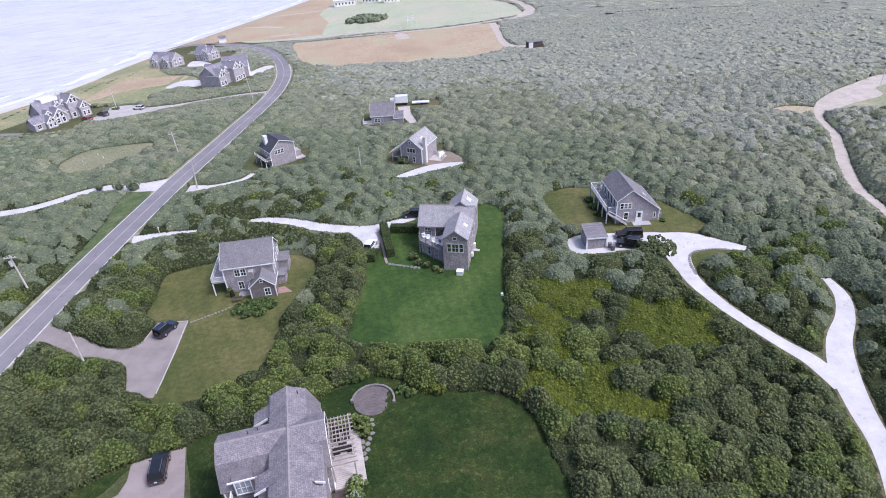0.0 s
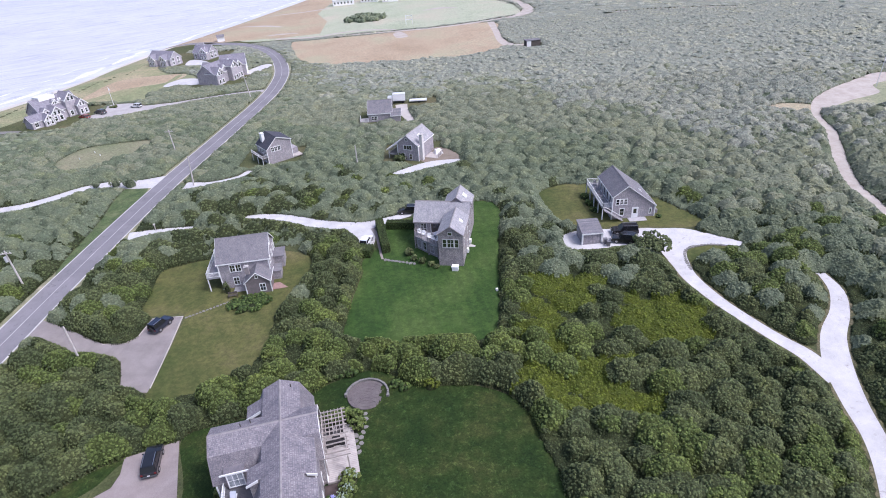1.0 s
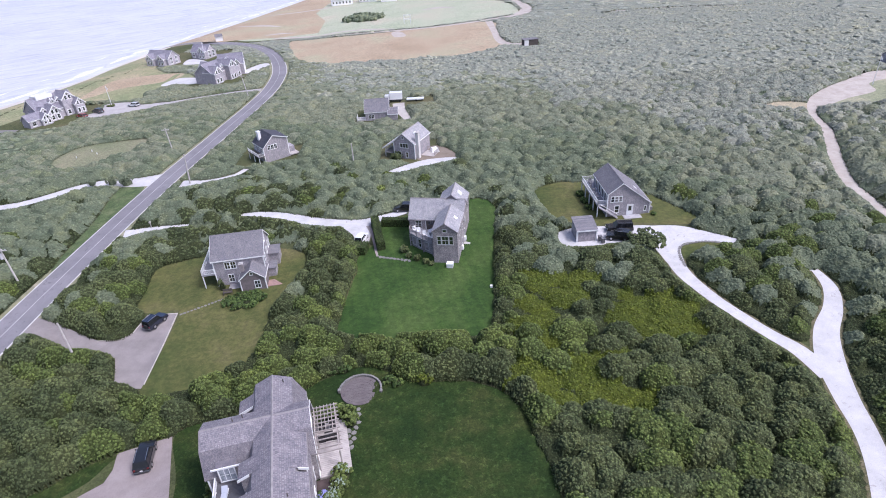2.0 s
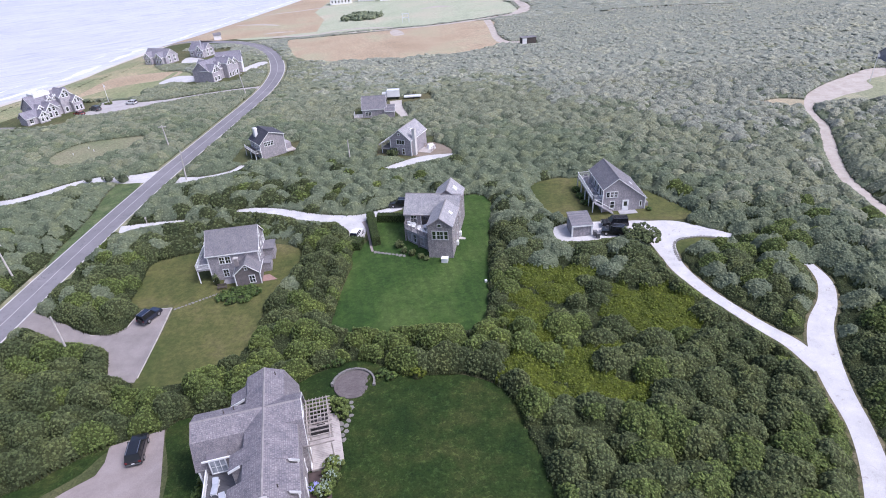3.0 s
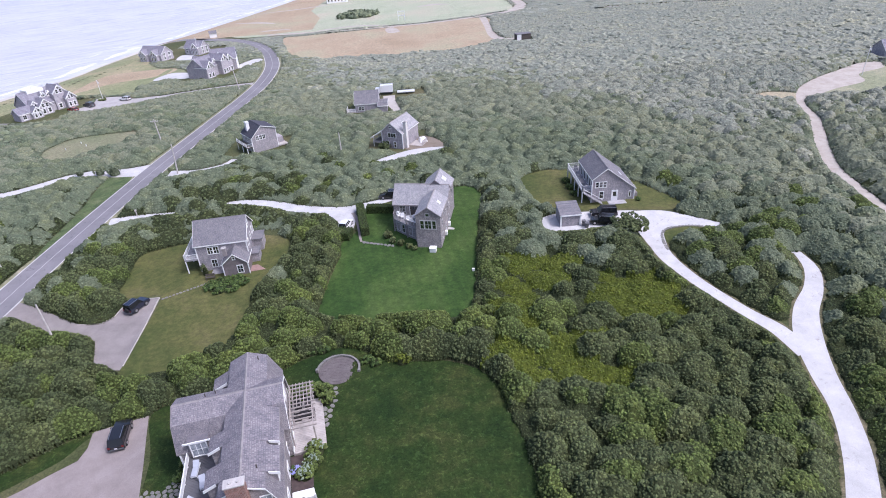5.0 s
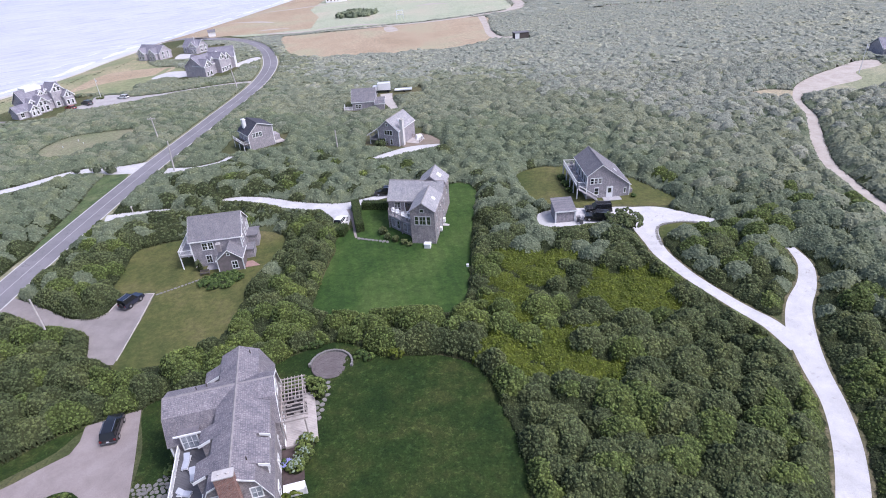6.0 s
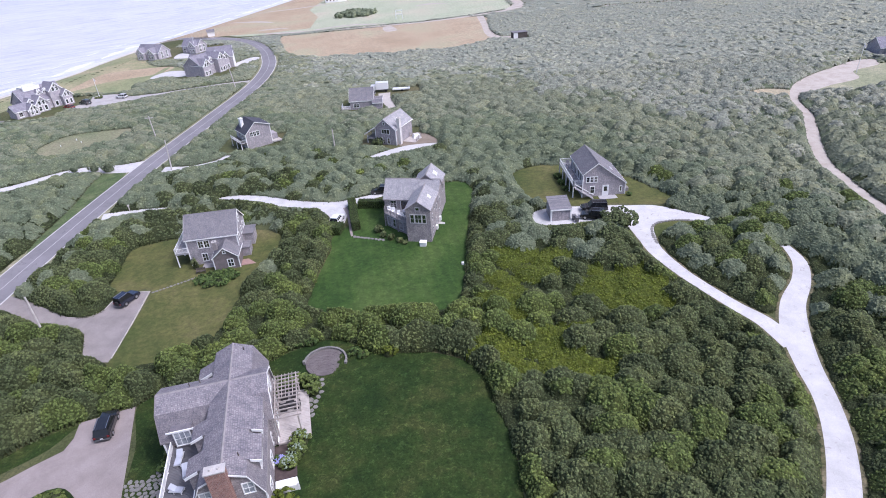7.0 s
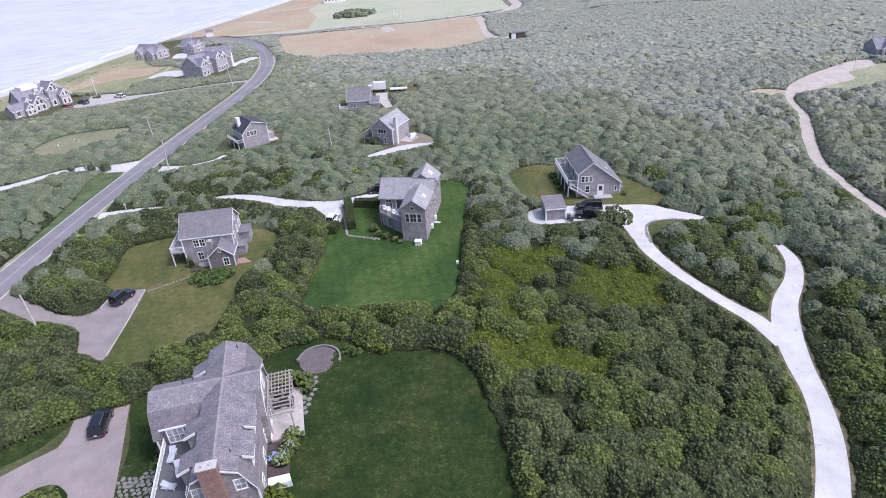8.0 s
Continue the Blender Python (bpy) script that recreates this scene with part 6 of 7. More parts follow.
for k, (x, y, q) in enumerate(((-15.7, 58.4, 0.8), (-14.2, 58.6, 0.9), (-12.6, 58.9, 1.0), (-6.2, 55.8, 0.8), (-4.9, 55.0, 0.7))):
    bush("clipped_bush", x, y, q, q * 1.05, LEAF_HEDGE, "small round clipped bush at the lawn's edge", 525 + k)
for k, (x, y, q) in enumerate(((-34.2, 78.4, 1.4), (-32.4, 77.2, 1.5), (-30.6, 77.4, 1.6), (-29.2, 78.8, 1.4), (-32.2, 79.4, 1.4), (-30.2, 79.8, 1.3))):
    bush("bed_bush", x, y, q, 0.75, LEAF_HEDGE, "low dark green bed planting before the saltbox", 535 + k)
bush("climber", -36.3, 82.4, 0.5, 2.2, LEAF_GREY, "thin climber on the saltbox wall", 545)
for k, (x, y, q) in enumerate(((-84.8, 135.2, 0.95), (-79.5, 135.0, 1.25), (-75.4, 134.0, 1.6))):
    bush("round_tree", x, y, q * 1.1, 1.6 * q, LEAF_SAGE_HAZED, "small round tree beside the white lane", 550 + k, 0.2, None, "tree", 0.4)
bush("spreading_tree", 37.4, 82.2, 3.4, 1.8, LEAF_GREY, "low spreading tree over the parking area", 560, 0.24, None, "tree", 1.5)
for k, (x, y, q) in enumerate(((-4.6, 88.6, 0.8), (-3.6, 86.6, 0.6), (-2.2, 85.4, 0.65), (-0.6, 84.2, 0.5), (0.4, 83.4, 0.4))):
    bush("bush", x, y, q, 1.7 * q, LEAF_GREY, "shrub under the balcony of the shingled house", 565 + k)
for k, (x, y, q) in enumerate(((32.3, 99, 0.8), (32.2, 102, 0.9), (32.0, 105, 0.9), (43.4, 94.2, 0.5))):
    bush("bush", x, y, q, 1.2 * q, LEAF_HEDGE, "low shrub beside the deck house", 572 + k)
bush("bush", -7.2, 135.2, 1.6, 1.9, LEAF_OLIVE, "dark shrub at the front corner of the gabled house", 577)
for k, (x, y) in enumerate(((-117.9, 215.2), (-116.6, 215.0), (-117.2, 216.4))):
    bush("bed_bush", x, y, 0.9, 0.6, LEAF_GREY, "low shrub in the bed round the flagpole", 590 + k)
bush("bush", -1.4, 55.0, 1.1, 1.3, LEAF_YELLOW, "bright yellow-green bush at the edge of the lawn", 586)
bush("far_bush", -34, 384, 13, 2.6, LEAF_SAGE_HAZED, "dark mound of shrubs in the far meadow", 580, 1.2)
hedge("hedge", [(-8.7, 89.8), (-9.4, 93.4), (-10.0, 97.4), (-10.6, 100.6)], 1.5, 1.8, "clipped green hedge along the shell drive", 601)
hedge("hedge", [(-9.0, 99.2), (-6, 98.7), (-3.4, 98.2)], 1.4, 1.6, "clipped green hedge behind the small lawn", 602)
hedge("hedge", [(-14.2, 90.4), (-11.4, 89.8)], 2.6, 1.6, "square clipped hedge block beside the drive", 603)


# ---- stones ----
def slab_mesh(seed, rx, ry, thick):
    r = random.Random(seed)
    bm = bmesh.new()
    n = 6
    low = [bm.verts.new((rx * r.uniform(0.82, 1.1) * math.cos(k * 6.283 / n), ry * r.uniform(0.82, 1.1) * math.sin(k * 6.283 / n), -0.05)) for k in range(n)]
    top = [bm.verts.new((v.co.x * 0.93, v.co.y * 0.93, thick)) for v in low]
    bm.faces.new(top)
    for k in range(n):
        bm.faces.new((low[k], low[(k + 1) % n], top[(k + 1) % n], top[k]))
    bmesh.ops.recalc_face_normals(bm, faces=bm.faces)
    me = bpy.data.meshes.new("stone")
    bm.to_mesh(me)
    bm.free()
    me.materials.append(STONE)
    return me


def stones(name, places, label, seed, rx=0.42, ry=0.34, category="stepping stones"):
    """Flat stones let into the grass, each an object of its own."""
    r = random.Random(seed)
    kinds = [slab_mesh(seed + k, rx, ry, 0.05) for k in range(5)]
    base = new(name)
    x0, y0 = places[0]
    base.matrix_basis = pose(x0, y0, gz(x0, y0))
    tagged(base, label, category)
    for x, y in places:
        ob = new("stone", r.choice(kinds))
        ob.parent = base
        ob.matrix_basis = pose(x - x0, y - y0, gz(x, y) - gz(x0, y0) + 0.05, 0, 0, r.uniform(0, 360)) @ Matrix.Scale(r.uniform(0.85, 1.2), 4)
    return base


def along(a, b, n):
    return [(a[0] + (b[0] - a[0]) * k / (n - 1), a[1] + (b[1] - a[1]) * k / (n - 1)) for k in range(n)]


stones("stepping_stones", [(-10.7, 51.5), (-9.9, 51.2), (-10.6, 50.6), (-9.8, 50.3), (-10.3, 49.6), (-9.7, 49.0), (-10.6, 48.7), (-9.9, 48.2), (-10.8, 47.8), (-10.1, 47.4), (-10.7, 46.9), (-10.0, 46.5), (-10.5, 45.9), (-10.2, 45.2)], "irregular pale flagstones from the deck to the patio", 31)
stones("stepping_stones", along((-41.6, 76.3), (-35.6, 79.5), 13), "line of small pale stepping stones across dry grass", 37, 0.28, 0.2)
stones("stepping_stones", along((-8.9, 87.5), (-3.6, 85.4), 9), "row of pale stepping stones in green lawn", 43, 0.46, 0.3)
ra = random.Random(5)
W_PATH = np.array([(-29.3, 38.2), (-27.3, 38.4), (-25.2, 39.4), (-23.9, 39.6), (-22.6, 36.5), (-22.9, 31), (-26.6, 29.0), (-28.2, 34.5)])
cells = [(-30 + i * 0.66 + (j % 2) * 0.33 + ra.uniform(-0.08, 0.08), 28.6 + j * 0.52 + ra.uniform(-0.06, 0.06)) for i in range(13) for j in range(23)]
keep = inside(W_PATH, np.array([c[0] for c in cells]), np.array([c[1] for c in cells]))
stones("flagstone_path", [c for c, k in zip(cells, keep) if k], "irregular flagstone path set in dark grass", 53, 0.31, 0.24, "path")

patio = house("round_patio", -9.9, 54.5, gz(-9.9, 54.5), 0, "round grey stone patio with a low curved wall", "patio")
bm = bmesh.new()
bmesh.ops.create_cone(bm, cap_ends=True, segments=40, radius1=2.62, radius2=2.6, depth=0.16)
part("bed", bm, gravel("patio_mortar", (0.09, 0.08, 0.082, 1), (0.13, 0.118, 0.12, 1)), patio)
PAVER = gravel("patio_stone", (0.110, 0.094, 0.094, 1), (0.158, 0.138, 0.138, 1), (0.06, 0.056, 0.06, 1), 0.9)


def arc_block(bm, r0, r1, a0, a1, z0, z1):
    pts = [(r * math.cos(a), r * math.sin(a)) for r, a in ((r0, a0), (r1, a0), (r1, (a0 + a1) / 2), (r1, a1), (r0, a1), (r0, (a0 + a1) / 2))]
    lo = [bm.verts.new((*p, z0)) for p in pts]
    hi = [bm.verts.new((*p, z1)) for p in pts]
    bm.faces.new(lo[::-1])
    bm.faces.new(hi)
    for k in range(6):
        bm.faces.new((lo[k], lo[(k + 1) % 6], hi[(k + 1) % 6], hi[k]))
    return bm


for ring, (r0, r1, n) in enumerate(((0.05, 0.55, 5), (0.57, 1.07, 10), (1.09, 1.59, 15), (1.61, 2.1, 20), (2.12, 2.58, 24))):
    for k in range(n):
        a0 = 6.2832 * (k + ring * 0.37) / n
        part("paver", arc_block(bmesh.new(), r0, r1, a0 + 0.012 / r1, a0 + 6.2832 / n - 0.012 / r1, 0.05, 0.1 + 0.008 * ((k * 7 + ring * 3) % 3)), PAVER, patio)
for k in range(22):
    a0 = math.radians(-8 + k * 184 / 22)
    part("wall_stone", bevelled(arc_block(bmesh.new(), 2.62, 2.88, a0 + 0.004, a0 + math.radians(184 / 22) - 0.004, -0.1, 0.36 + 0.02 * (k % 3)), 0.02), STONE, patio)
for s in (-10, 178):
    part("pier", bevelled(boxes_m(pose(2.8 * math.cos(math.radians(s)), 2.8 * math.sin(math.radians(s)), 0, 0, 0, s), (-0.18, 0.18, -0.2, 0.2, -0.1, 0.46)), 0.03), STONE, patio)

ring_bed = spline([(42.3, 76.6), (42.5, 79.0), (43.1, 81.2), (44.2, 82.6), (46.4, 83.2), (48.6, 83.2), (50.6, 82.6), (52.2, 81.6)], 0.5)
stones("bed_edging", [tuple(q) for q in ring_bed], "dark edging stones round the shrub island", 61, 0.34, 0.3, "edging")


def edging(name, pts, label, wide=0.13, high=0.14):
    """A timber edge along a drive."""
    e = new(name)
    e.matrix_basis = pose(0, 0, 0)
    tagged(e, label, "edging")
    for a, b in zip(pts[:-1], pts[1:]):
        d = math.hypot(b[0] - a[0], b[1] - a[1])
        n = max(1, round(d / 3.0))
        for k in range(n):
            p, q = [(a[0] + (b[0] - a[0]) * j / n, a[1] + (b[1] - a[1]) * j / n) for j in (k, k + 1)]
            bm = bmesh.new()
            m = Matrix.Translation((*p, gz(*p))) @ pose(0, 0, 0, 0, 0, math.degrees(math.atan2(q[1] - p[1], q[0] - p[0])))
            box(bm, 0.01, d / n - 0.01, -wide / 2, wide / 2, -0.1, high, m)
            part("beam", bm, TIMBER, e)
    return e


edging("drive_edging", [(-47.9, 72.4), (-47.4, 76.7), (-42.3, 76.7), (-41.8, 70), (-41.2, 60.2)], "pale timber edging round the gravel parking bay")
edging("drive_edging", [(-53.0, 70.9), (-49.4, 70.8), (-47.9, 72.4)], "pale timber edging along the gravel drive")
edging("drive_edging", [(-47.6, 60.6), (-46.6, 58.0)], "short pale timber edge beside the gravel drive")
sheet("island_bed", [(-39.6, 35.2), (-38.6, 37.4), (-36.6, 38.2), (-34.8, 37.4), (-33.4, 35.6), (-33.6, 32), (-37, 31)], 0.075, GRASS_N, "planted island in the gravel forecourt", "bed")
for k, (x, y) in enumerate(((-37.6, 36.4), (-36.2, 36.8), (-35.2, 35.8), (-37.0, 35.0))):
    bush("bed_bush", x, y, 0.9, 0.7, LEAF_GREEN, "low green planting in the forecourt island", 620 + k)


# ---- vehicles ----
TYRE = painted("tyre_rubber", (0.02, 0.02, 0.02, 1), 0.85, 0.2)
RIM = Mat("alloy", 0.3, 0.5, 0.9).colour((0.5, 0.5, 0.52, 1)).m
CAR_GLASS = Mat("car_glass", 0.05, 0.6).colour((0.012, 0.013, 0.016, 1)).m
LAMP_RED = painted("tail_lamp", (0.16, 0.012, 0.012, 1), 0.3, 0.1)
LAMP_CLEAR = painted("head_lamp", (0.6, 0.6, 0.62, 1), 0.2, 0.1)
PLATE = painted("plate_white", (0.7, 0.7, 0.7, 1), 0.5, 0.1)


def paint(name, c):
    m = Mat(name, 0.25, 0.5).colour(c)
    m.b.inputs["Coat Weight"].default_value = 0.6
    m.b.inputs["Coat Roughness"].default_value = 0.08
    return m.m


BLACK_PAINT, NAVY_PAINT = paint("black_paint", (0.012, 0.012, 0.014, 1)), paint("navy_paint", (0.014, 0.018, 0.034, 1))
WHITE_PAINT, RED_PAINT, GREY_PAINT = paint("white_paint", (0.75, 0.75, 0.75, 1)), paint("red_paint", (0.25, 0.03, 0.03, 1)), paint("grey_paint", (0.06, 0.065, 0.07, 1))


def frustum(bm, lo, hi):
    """A block between two (x, y0, y1, z) rectangles, centred on x."""
    a = [bm.verts.new((sx * lo[0], y, lo[3])) for sx, y in ((-1, lo[1]), (1, lo[1]), (1, lo[2]), (-1, lo[2]))]
    b = [bm.verts.new((sx * hi[0], y, hi[3])) for sx, y in ((-1, hi[1]), (1, hi[1]), (1, hi[2]), (-1, hi[2]))]
    bm.faces.new(a[::-1])
    bm.faces.new(b)
    for k in range(4):
        bm.faces.new((a[k], a[(k + 1) % 4], b[(k + 1) % 4], b[k]))
    return bm


def car(name, x, y, yaw, material, label, long=4.7, wide=1.88, high=1.72, boxy=0.3, wheel=0.36, spare=False, lift=0.06):
    """A car with its nose to the local +y."""
    c = new(name)
    c.matrix_basis = pose(x, y, gz(x, y) + lift, 0, 0, yaw)
    tagged(c, label, "car")
    h, w = long / 2, wide / 2
    hood = 1.02 if high > 1.6 else 0.88
    prof = [(-h, 0.42), (-h, hood - 0.1), (-h + 0.08, hood), (h - 1.15, hood + 0.02), (h - 0.12, hood - 0.12), (h, hood - 0.3), (h, 0.42), (h - 0.1, 0.3), (-h + 0.1, 0.3)]
    bm = bmesh.new()
    prism(bm, prof, -w, w, "x")
    part("body", bevelled(bm, 0.05, 2), material, c)
    y0, y1 = -h + 0.06 + boxy * 0.2, h - 1.25
    part("cabin", frustum(bmesh.new(), (w - 0.06, y0, y1, hood - 0.01), (w - 0.2, y0 + boxy, y1 - 0.55 - boxy * 0.5, high - 0.05)), CAR_GLASS, c, "dark tinted windows")
    part("roof", bevelled(boxes((-w + 0.18, w - 0.18, y0 + boxy - 0.03, y1 - 0.5 - boxy * 0.5, high - 0.07, high)), 0.03, 2), material, c)
    for sx in (-1, 1):
        for k, t in enumerate((0.02, 0.36, 0.68, 0.985)):
            ya, yb = y0 + (y1 - y0) * t, y0 + boxy + (y1 - 0.55 - boxy * 0.5 - y0 - boxy) * t
            bm = bmesh.new()
            tube(bm, (sx * (w - 0.07), ya, hood - 0.02), (sx * (w - 0.205), yb, high - 0.03), 0.05, 0.045, 6)
            part("pillar", bm, material, c)
        part("roof_rail", boxes((sx * (w - 0.3) - 0.025, sx * (w - 0.3) + 0.025, y0 + boxy + 0.1, y1 - 0.75, high + 0.01, high + 0.06)), RIM, c)
        part("mirror", bevelled(boxes((sx * (w + 0.12) - 0.1, sx * (w + 0.12) + 0.1, y1 - 0.2, y1 - 0.08, hood + 0.02, hood + 0.2)), 0.03), material, c)
        part("tail_light", bevelled(boxes((sx * (w - 0.18) - 0.12, sx * (w - 0.18) + 0.12, -h - 0.02, -h + 0.05, 0.7, 0.95)), 0.01), LAMP_RED, c)
        part("headlight", bevelled(boxes((sx * (w - 0.28) - 0.18, sx * (w - 0.28) + 0.18, h - 0.12, h + 0.02, 0.58, 0.74)), 0.01), LAMP_CLEAR, c)
        for yy in (-h + 0.9, h - 0.9):
            bm = bmesh.new()
            tube(bm, (sx * (w - 0.2), yy, wheel), (sx * (w + 0.02), yy, wheel), wheel, wheel, 18)
            t = part("tyre", bm, TYRE, c)
            bm = bmesh.new()
            tube(bm, (sx * (w - 0.1), yy, wheel), (sx * (w + 0.035), yy, wheel), wheel * 0.62, wheel * 0.55, 12)
            part("rim", bm, RIM, t)
    part("bumper", bevelled(boxes((-w + 0.05, w - 0.05, -h - 0.08, -h + 0.05, 0.36, 0.58)), 0.03), GREY_PAINT, c)
    part("bumper", bevelled(boxes((-w + 0.05, w - 0.05, h - 0.05, h + 0.07, 0.36, 0.55)), 0.03), GREY_PAINT, c)
    part("number_plate", boxes((-0.16, 0.16, -h - 0.1, -h - 0.075, 0.62, 0.77)), PLATE, c)
    if spare:
        bm = bmesh.new()
        tube(bm, (0.1, -h - 0.02, 0.95), (0.1, -h - 0.22, 0.95), 0.36, 0.36, 18)
        part("spare_wheel", bm, TYRE, c)
    return c


car("suv", -35.1, 46.5, 12, BLACK_PAINT, "black SUV parked on pale pea gravel", 4.45, 1.86, 1.68)
car("jeep", -44.9, 74.3, -22, NAVY_PAINT, "dark navy four-wheel-drive with spare wheel on gravel", 3.9, 1.75, 1.8, 0.06, 0.4, True)
car("hatchback", -12.8, 94.0, -14, WHITE_PAINT, "white car parked on the shell spur", 3.9, 1.75, 1.5)
car("suv", -4.6, 104.8, 84, BLACK_PAINT, "black car half hidden beside the shingled house", 4.6, 1.85, 1.7)
car("pickup", 35.3, 89.5, 84, BLACK_PAINT, "black four-wheel-drive parked before the deck house", 4.7, 1.9, 1.8, 0.1, 0.4)
car("jeep", 34.2, 86.6, 70, BLACK_PAINT, "black four-wheel-drive parked beside a low tree", 4.2, 1.85, 1.8, 0.08, 0.4, True)
car("sedan", -107.6, 213.0, 72, WHITE_PAINT, "white car parked at the beach house", 4.5, 1.8, 1.5)
car("suv", -118.2, 207.4, 60, GREY_PAINT, "dark car parked at the beach house", 4.7, 1.9, 1.75)
car("sedan", -121.6, 202.6, 60, RED_PAINT, "dark red car parked at the beach house", 4.5, 1.8, 1.5)

truck = house("box_truck", -8.6, 189.4, gz(-8.6, 189.4), 88, "white box truck parked behind the far cottage", "truck")
part("cargo_box", bevelled(boxes((-1.15, 1.15, -2.0, 2.2, 0.9, 3.2)), 0.05), WHITE_PAINT, truck)
cab = part("cab", bevelled(boxes((-1.05, 1.05, 2.3, 3.9, 0.6, 2.3)), 0.15, 2), WHITE_PAINT, truck)
part("windscreen", boxes((-0.9, 0.9, 3.85, 3.93, 1.5, 2.1)), CAR_GLASS, cab)
part("chassis", boxes((-0.5, 0.5, -2.0, 3.8, 0.45, 0.7)), GREY_PAINT, truck)
for sx in (-1, 1):
    for yy in (-1.2, 3.0):
        bm = bmesh.new()
        tube(bm, (sx * 0.85, yy, 0.45), (sx * 1.1, yy, 0.45), 0.45, 0.45, 16)
        part("tyre", bm, TYRE, truck)
trailer = house("trailer", -2.6, 188.3, gz(-2.6, 188.3), 88, "long white flat trailer behind the truck", "trailer")
part("bed", bevelled(boxes((-1.0, 1.0, -3.2, 2.6, 0.55, 0.95)), 0.04), WHITE_PAINT, trailer)
part("drawbar", boxes((-0.06, 0.06, 2.6, 4.0, 0.5, 0.62)), GREY_PAINT, trailer)
for sx in (-1, 1):
    bm = bmesh.new()
    tube(bm, (sx * 0.8, -0.6, 0.35), (sx * 1.0, -0.6, 0.35), 0.35, 0.35, 14)
    part("tyre", bm, TYRE, trailer)


# ---- poles and flags ----
POLE_WOOD = painted("pole_wood", (0.52, 0.49, 0.47, 1), 0.85, 0.3)
STEEL = painted("flagpole_white", (0.72, 0.72, 0.73, 1), 0.4, 0.1)


def utility_pole(x, y, high, arm, label, drum=False, lean=(0.0, 0.0)):
    p = new("utility_pole")
    p.matrix_basis = pose(x, y, gz(x, y), lean[0], lean[1], 0)
    tagged(p, label, "pole", "utility poles")
    part("shaft", tube(bmesh.new(), (0, 0, -0.3), (0, 0, high), 0.19, 0.12, 10), POLE_WOOD, p)
    if arm:
        part("crossarm", boxes((-1.1, 1.1, -0.2, -0.08, high - 0.6, high - 0.44)), POLE_WOOD, p)
        for k in (-0.95, -0.4, 0.4, 0.95):
            part("insulator", tube(bmesh.new(), (k, -0.14, high - 0.44), (k, -0.14, high - 0.22), 0.06, 0.04, 6), LAMP_CLEAR, p)
    if drum:
        part("transformer", tube(bmesh.new(), (-0.45, 0, high - 2.2), (-0.45, 0, high - 1.2), 0.28, 0.28, 14), painted("transformer_grey", (0.5, 0.5, 0.52, 1), 0.5, 0.1), p)
    return p


utility_pole(-74.15, 87.3, 8.9, True, "weathered utility pole with crossarm and grey transformer", True, (0, -2))
utility_pole(-71.4, 154.9, 7.6, True, "weathered utility pole with crossarm beside the road", False, (0, -2))
utility_pole(-58.6, 131.3, 7.7, False, "plain weathered pole at the lane's mouth", False, (0, 4))
utility_pole(-52.9, 65.2, 8.2, False, "plain pale pole among shrubs by the drive")
utility_pole(-17.5, 131.0, 6.6, False, "thin pale pole among the shrubs")
utility_pole(-64.1, 210.7, 8.5, True, "weathered utility pole beside the road bend", False, (0, -6))


def flagpole(x, y, high, label):
    p = new("flagpole")
    p.matrix_basis = pose(x, y, gz(x, y))
    tagged(p, label, "flagpole")
    part("shaft", tube(bmesh.new(), (0, 0, -0.1), (0, 0, high), 0.1, 0.06, 10), STEEL, p)
    bm = bmesh.new()
    bmesh.ops.create_icosphere(bm, subdivisions=2, radius=0.14, matrix=Matrix.Translation((0, 0, high + 0.1)))
    part("finial", bm, STEEL, p)
    bm = bmesh.new()
    bmesh.ops.create_grid(bm, x_segments=10, y_segments=4, size=0.5)
    for v in bm.verts:
        u = v.co.x + 0.5
        v.co = Vector((0.07 + u * 0.5, 0.08 * math.sin(u * 6), high - 0.5 + v.co.y * 0.7 - 0.25 * u * u))
    part("flag", bm, STEEL, p, "small pale flag hanging slack")
    return p


flagpole(-117.1, 215.7, 7.2, "white flagpole in the forecourt of the beach house")
flagpole(134.8, 163.9, 8.2, "white flagpole beside the sandy turning area")
flagpole(-107.0, 295.0, 8.0, "white flagpole before the far beach house")

post = house("lane_post", -58.9, 108.0, gz(-58.9, 108), 0, "short pale post with box at the lane's mouth", "post")
part("shaft", boxes((-0.07, 0.07, -0.07, 0.07, -0.1, 1.3)), TIMBER, post)
part("box", bevelled(boxes((-0.14, 0.14, -0.26, 0.26, 1.302, 1.58)), 0.03), TIMBER, post)


# ---- furniture and small things ----
CUSHION = painted("pale_cushion", (0.42, 0.44, 0.50, 1), 0.9, 0.1)


def lounge_chair(parent_m, label, long=1.8):
    c = new("lounge_chair")
    c.matrix_basis = parent_m
    tagged(c, label, "chair", "terrace loungers")
    part("frame", boxes((-0.32, 0.32, -long / 2, long / 2, 0.26, 0.32)), WHITE, c)
    for sx in (-0.28, 0.28):
        for yy in (-long / 2 + 0.12, long / 2 - 0.5):
            part("leg", boxes((sx - 0.03, sx + 0.03, yy - 0.03, yy + 0.03, 0, 0.26)), WHITE, c)
    part("seat_cushion", bevelled(boxes((-0.32, 0.32, -long / 2, long / 2 - 0.6, 0.322, 0.44)), 0.04, 2), CUSHION, c)
    part("backrest", bevelled(boxes_m(pose(0, long / 2 - 0.62, 0.33, 40), (-0.32, 0.32, 0, 0.75, 0, 0.1)), 0.04, 2), CUSHION, c)
    return c


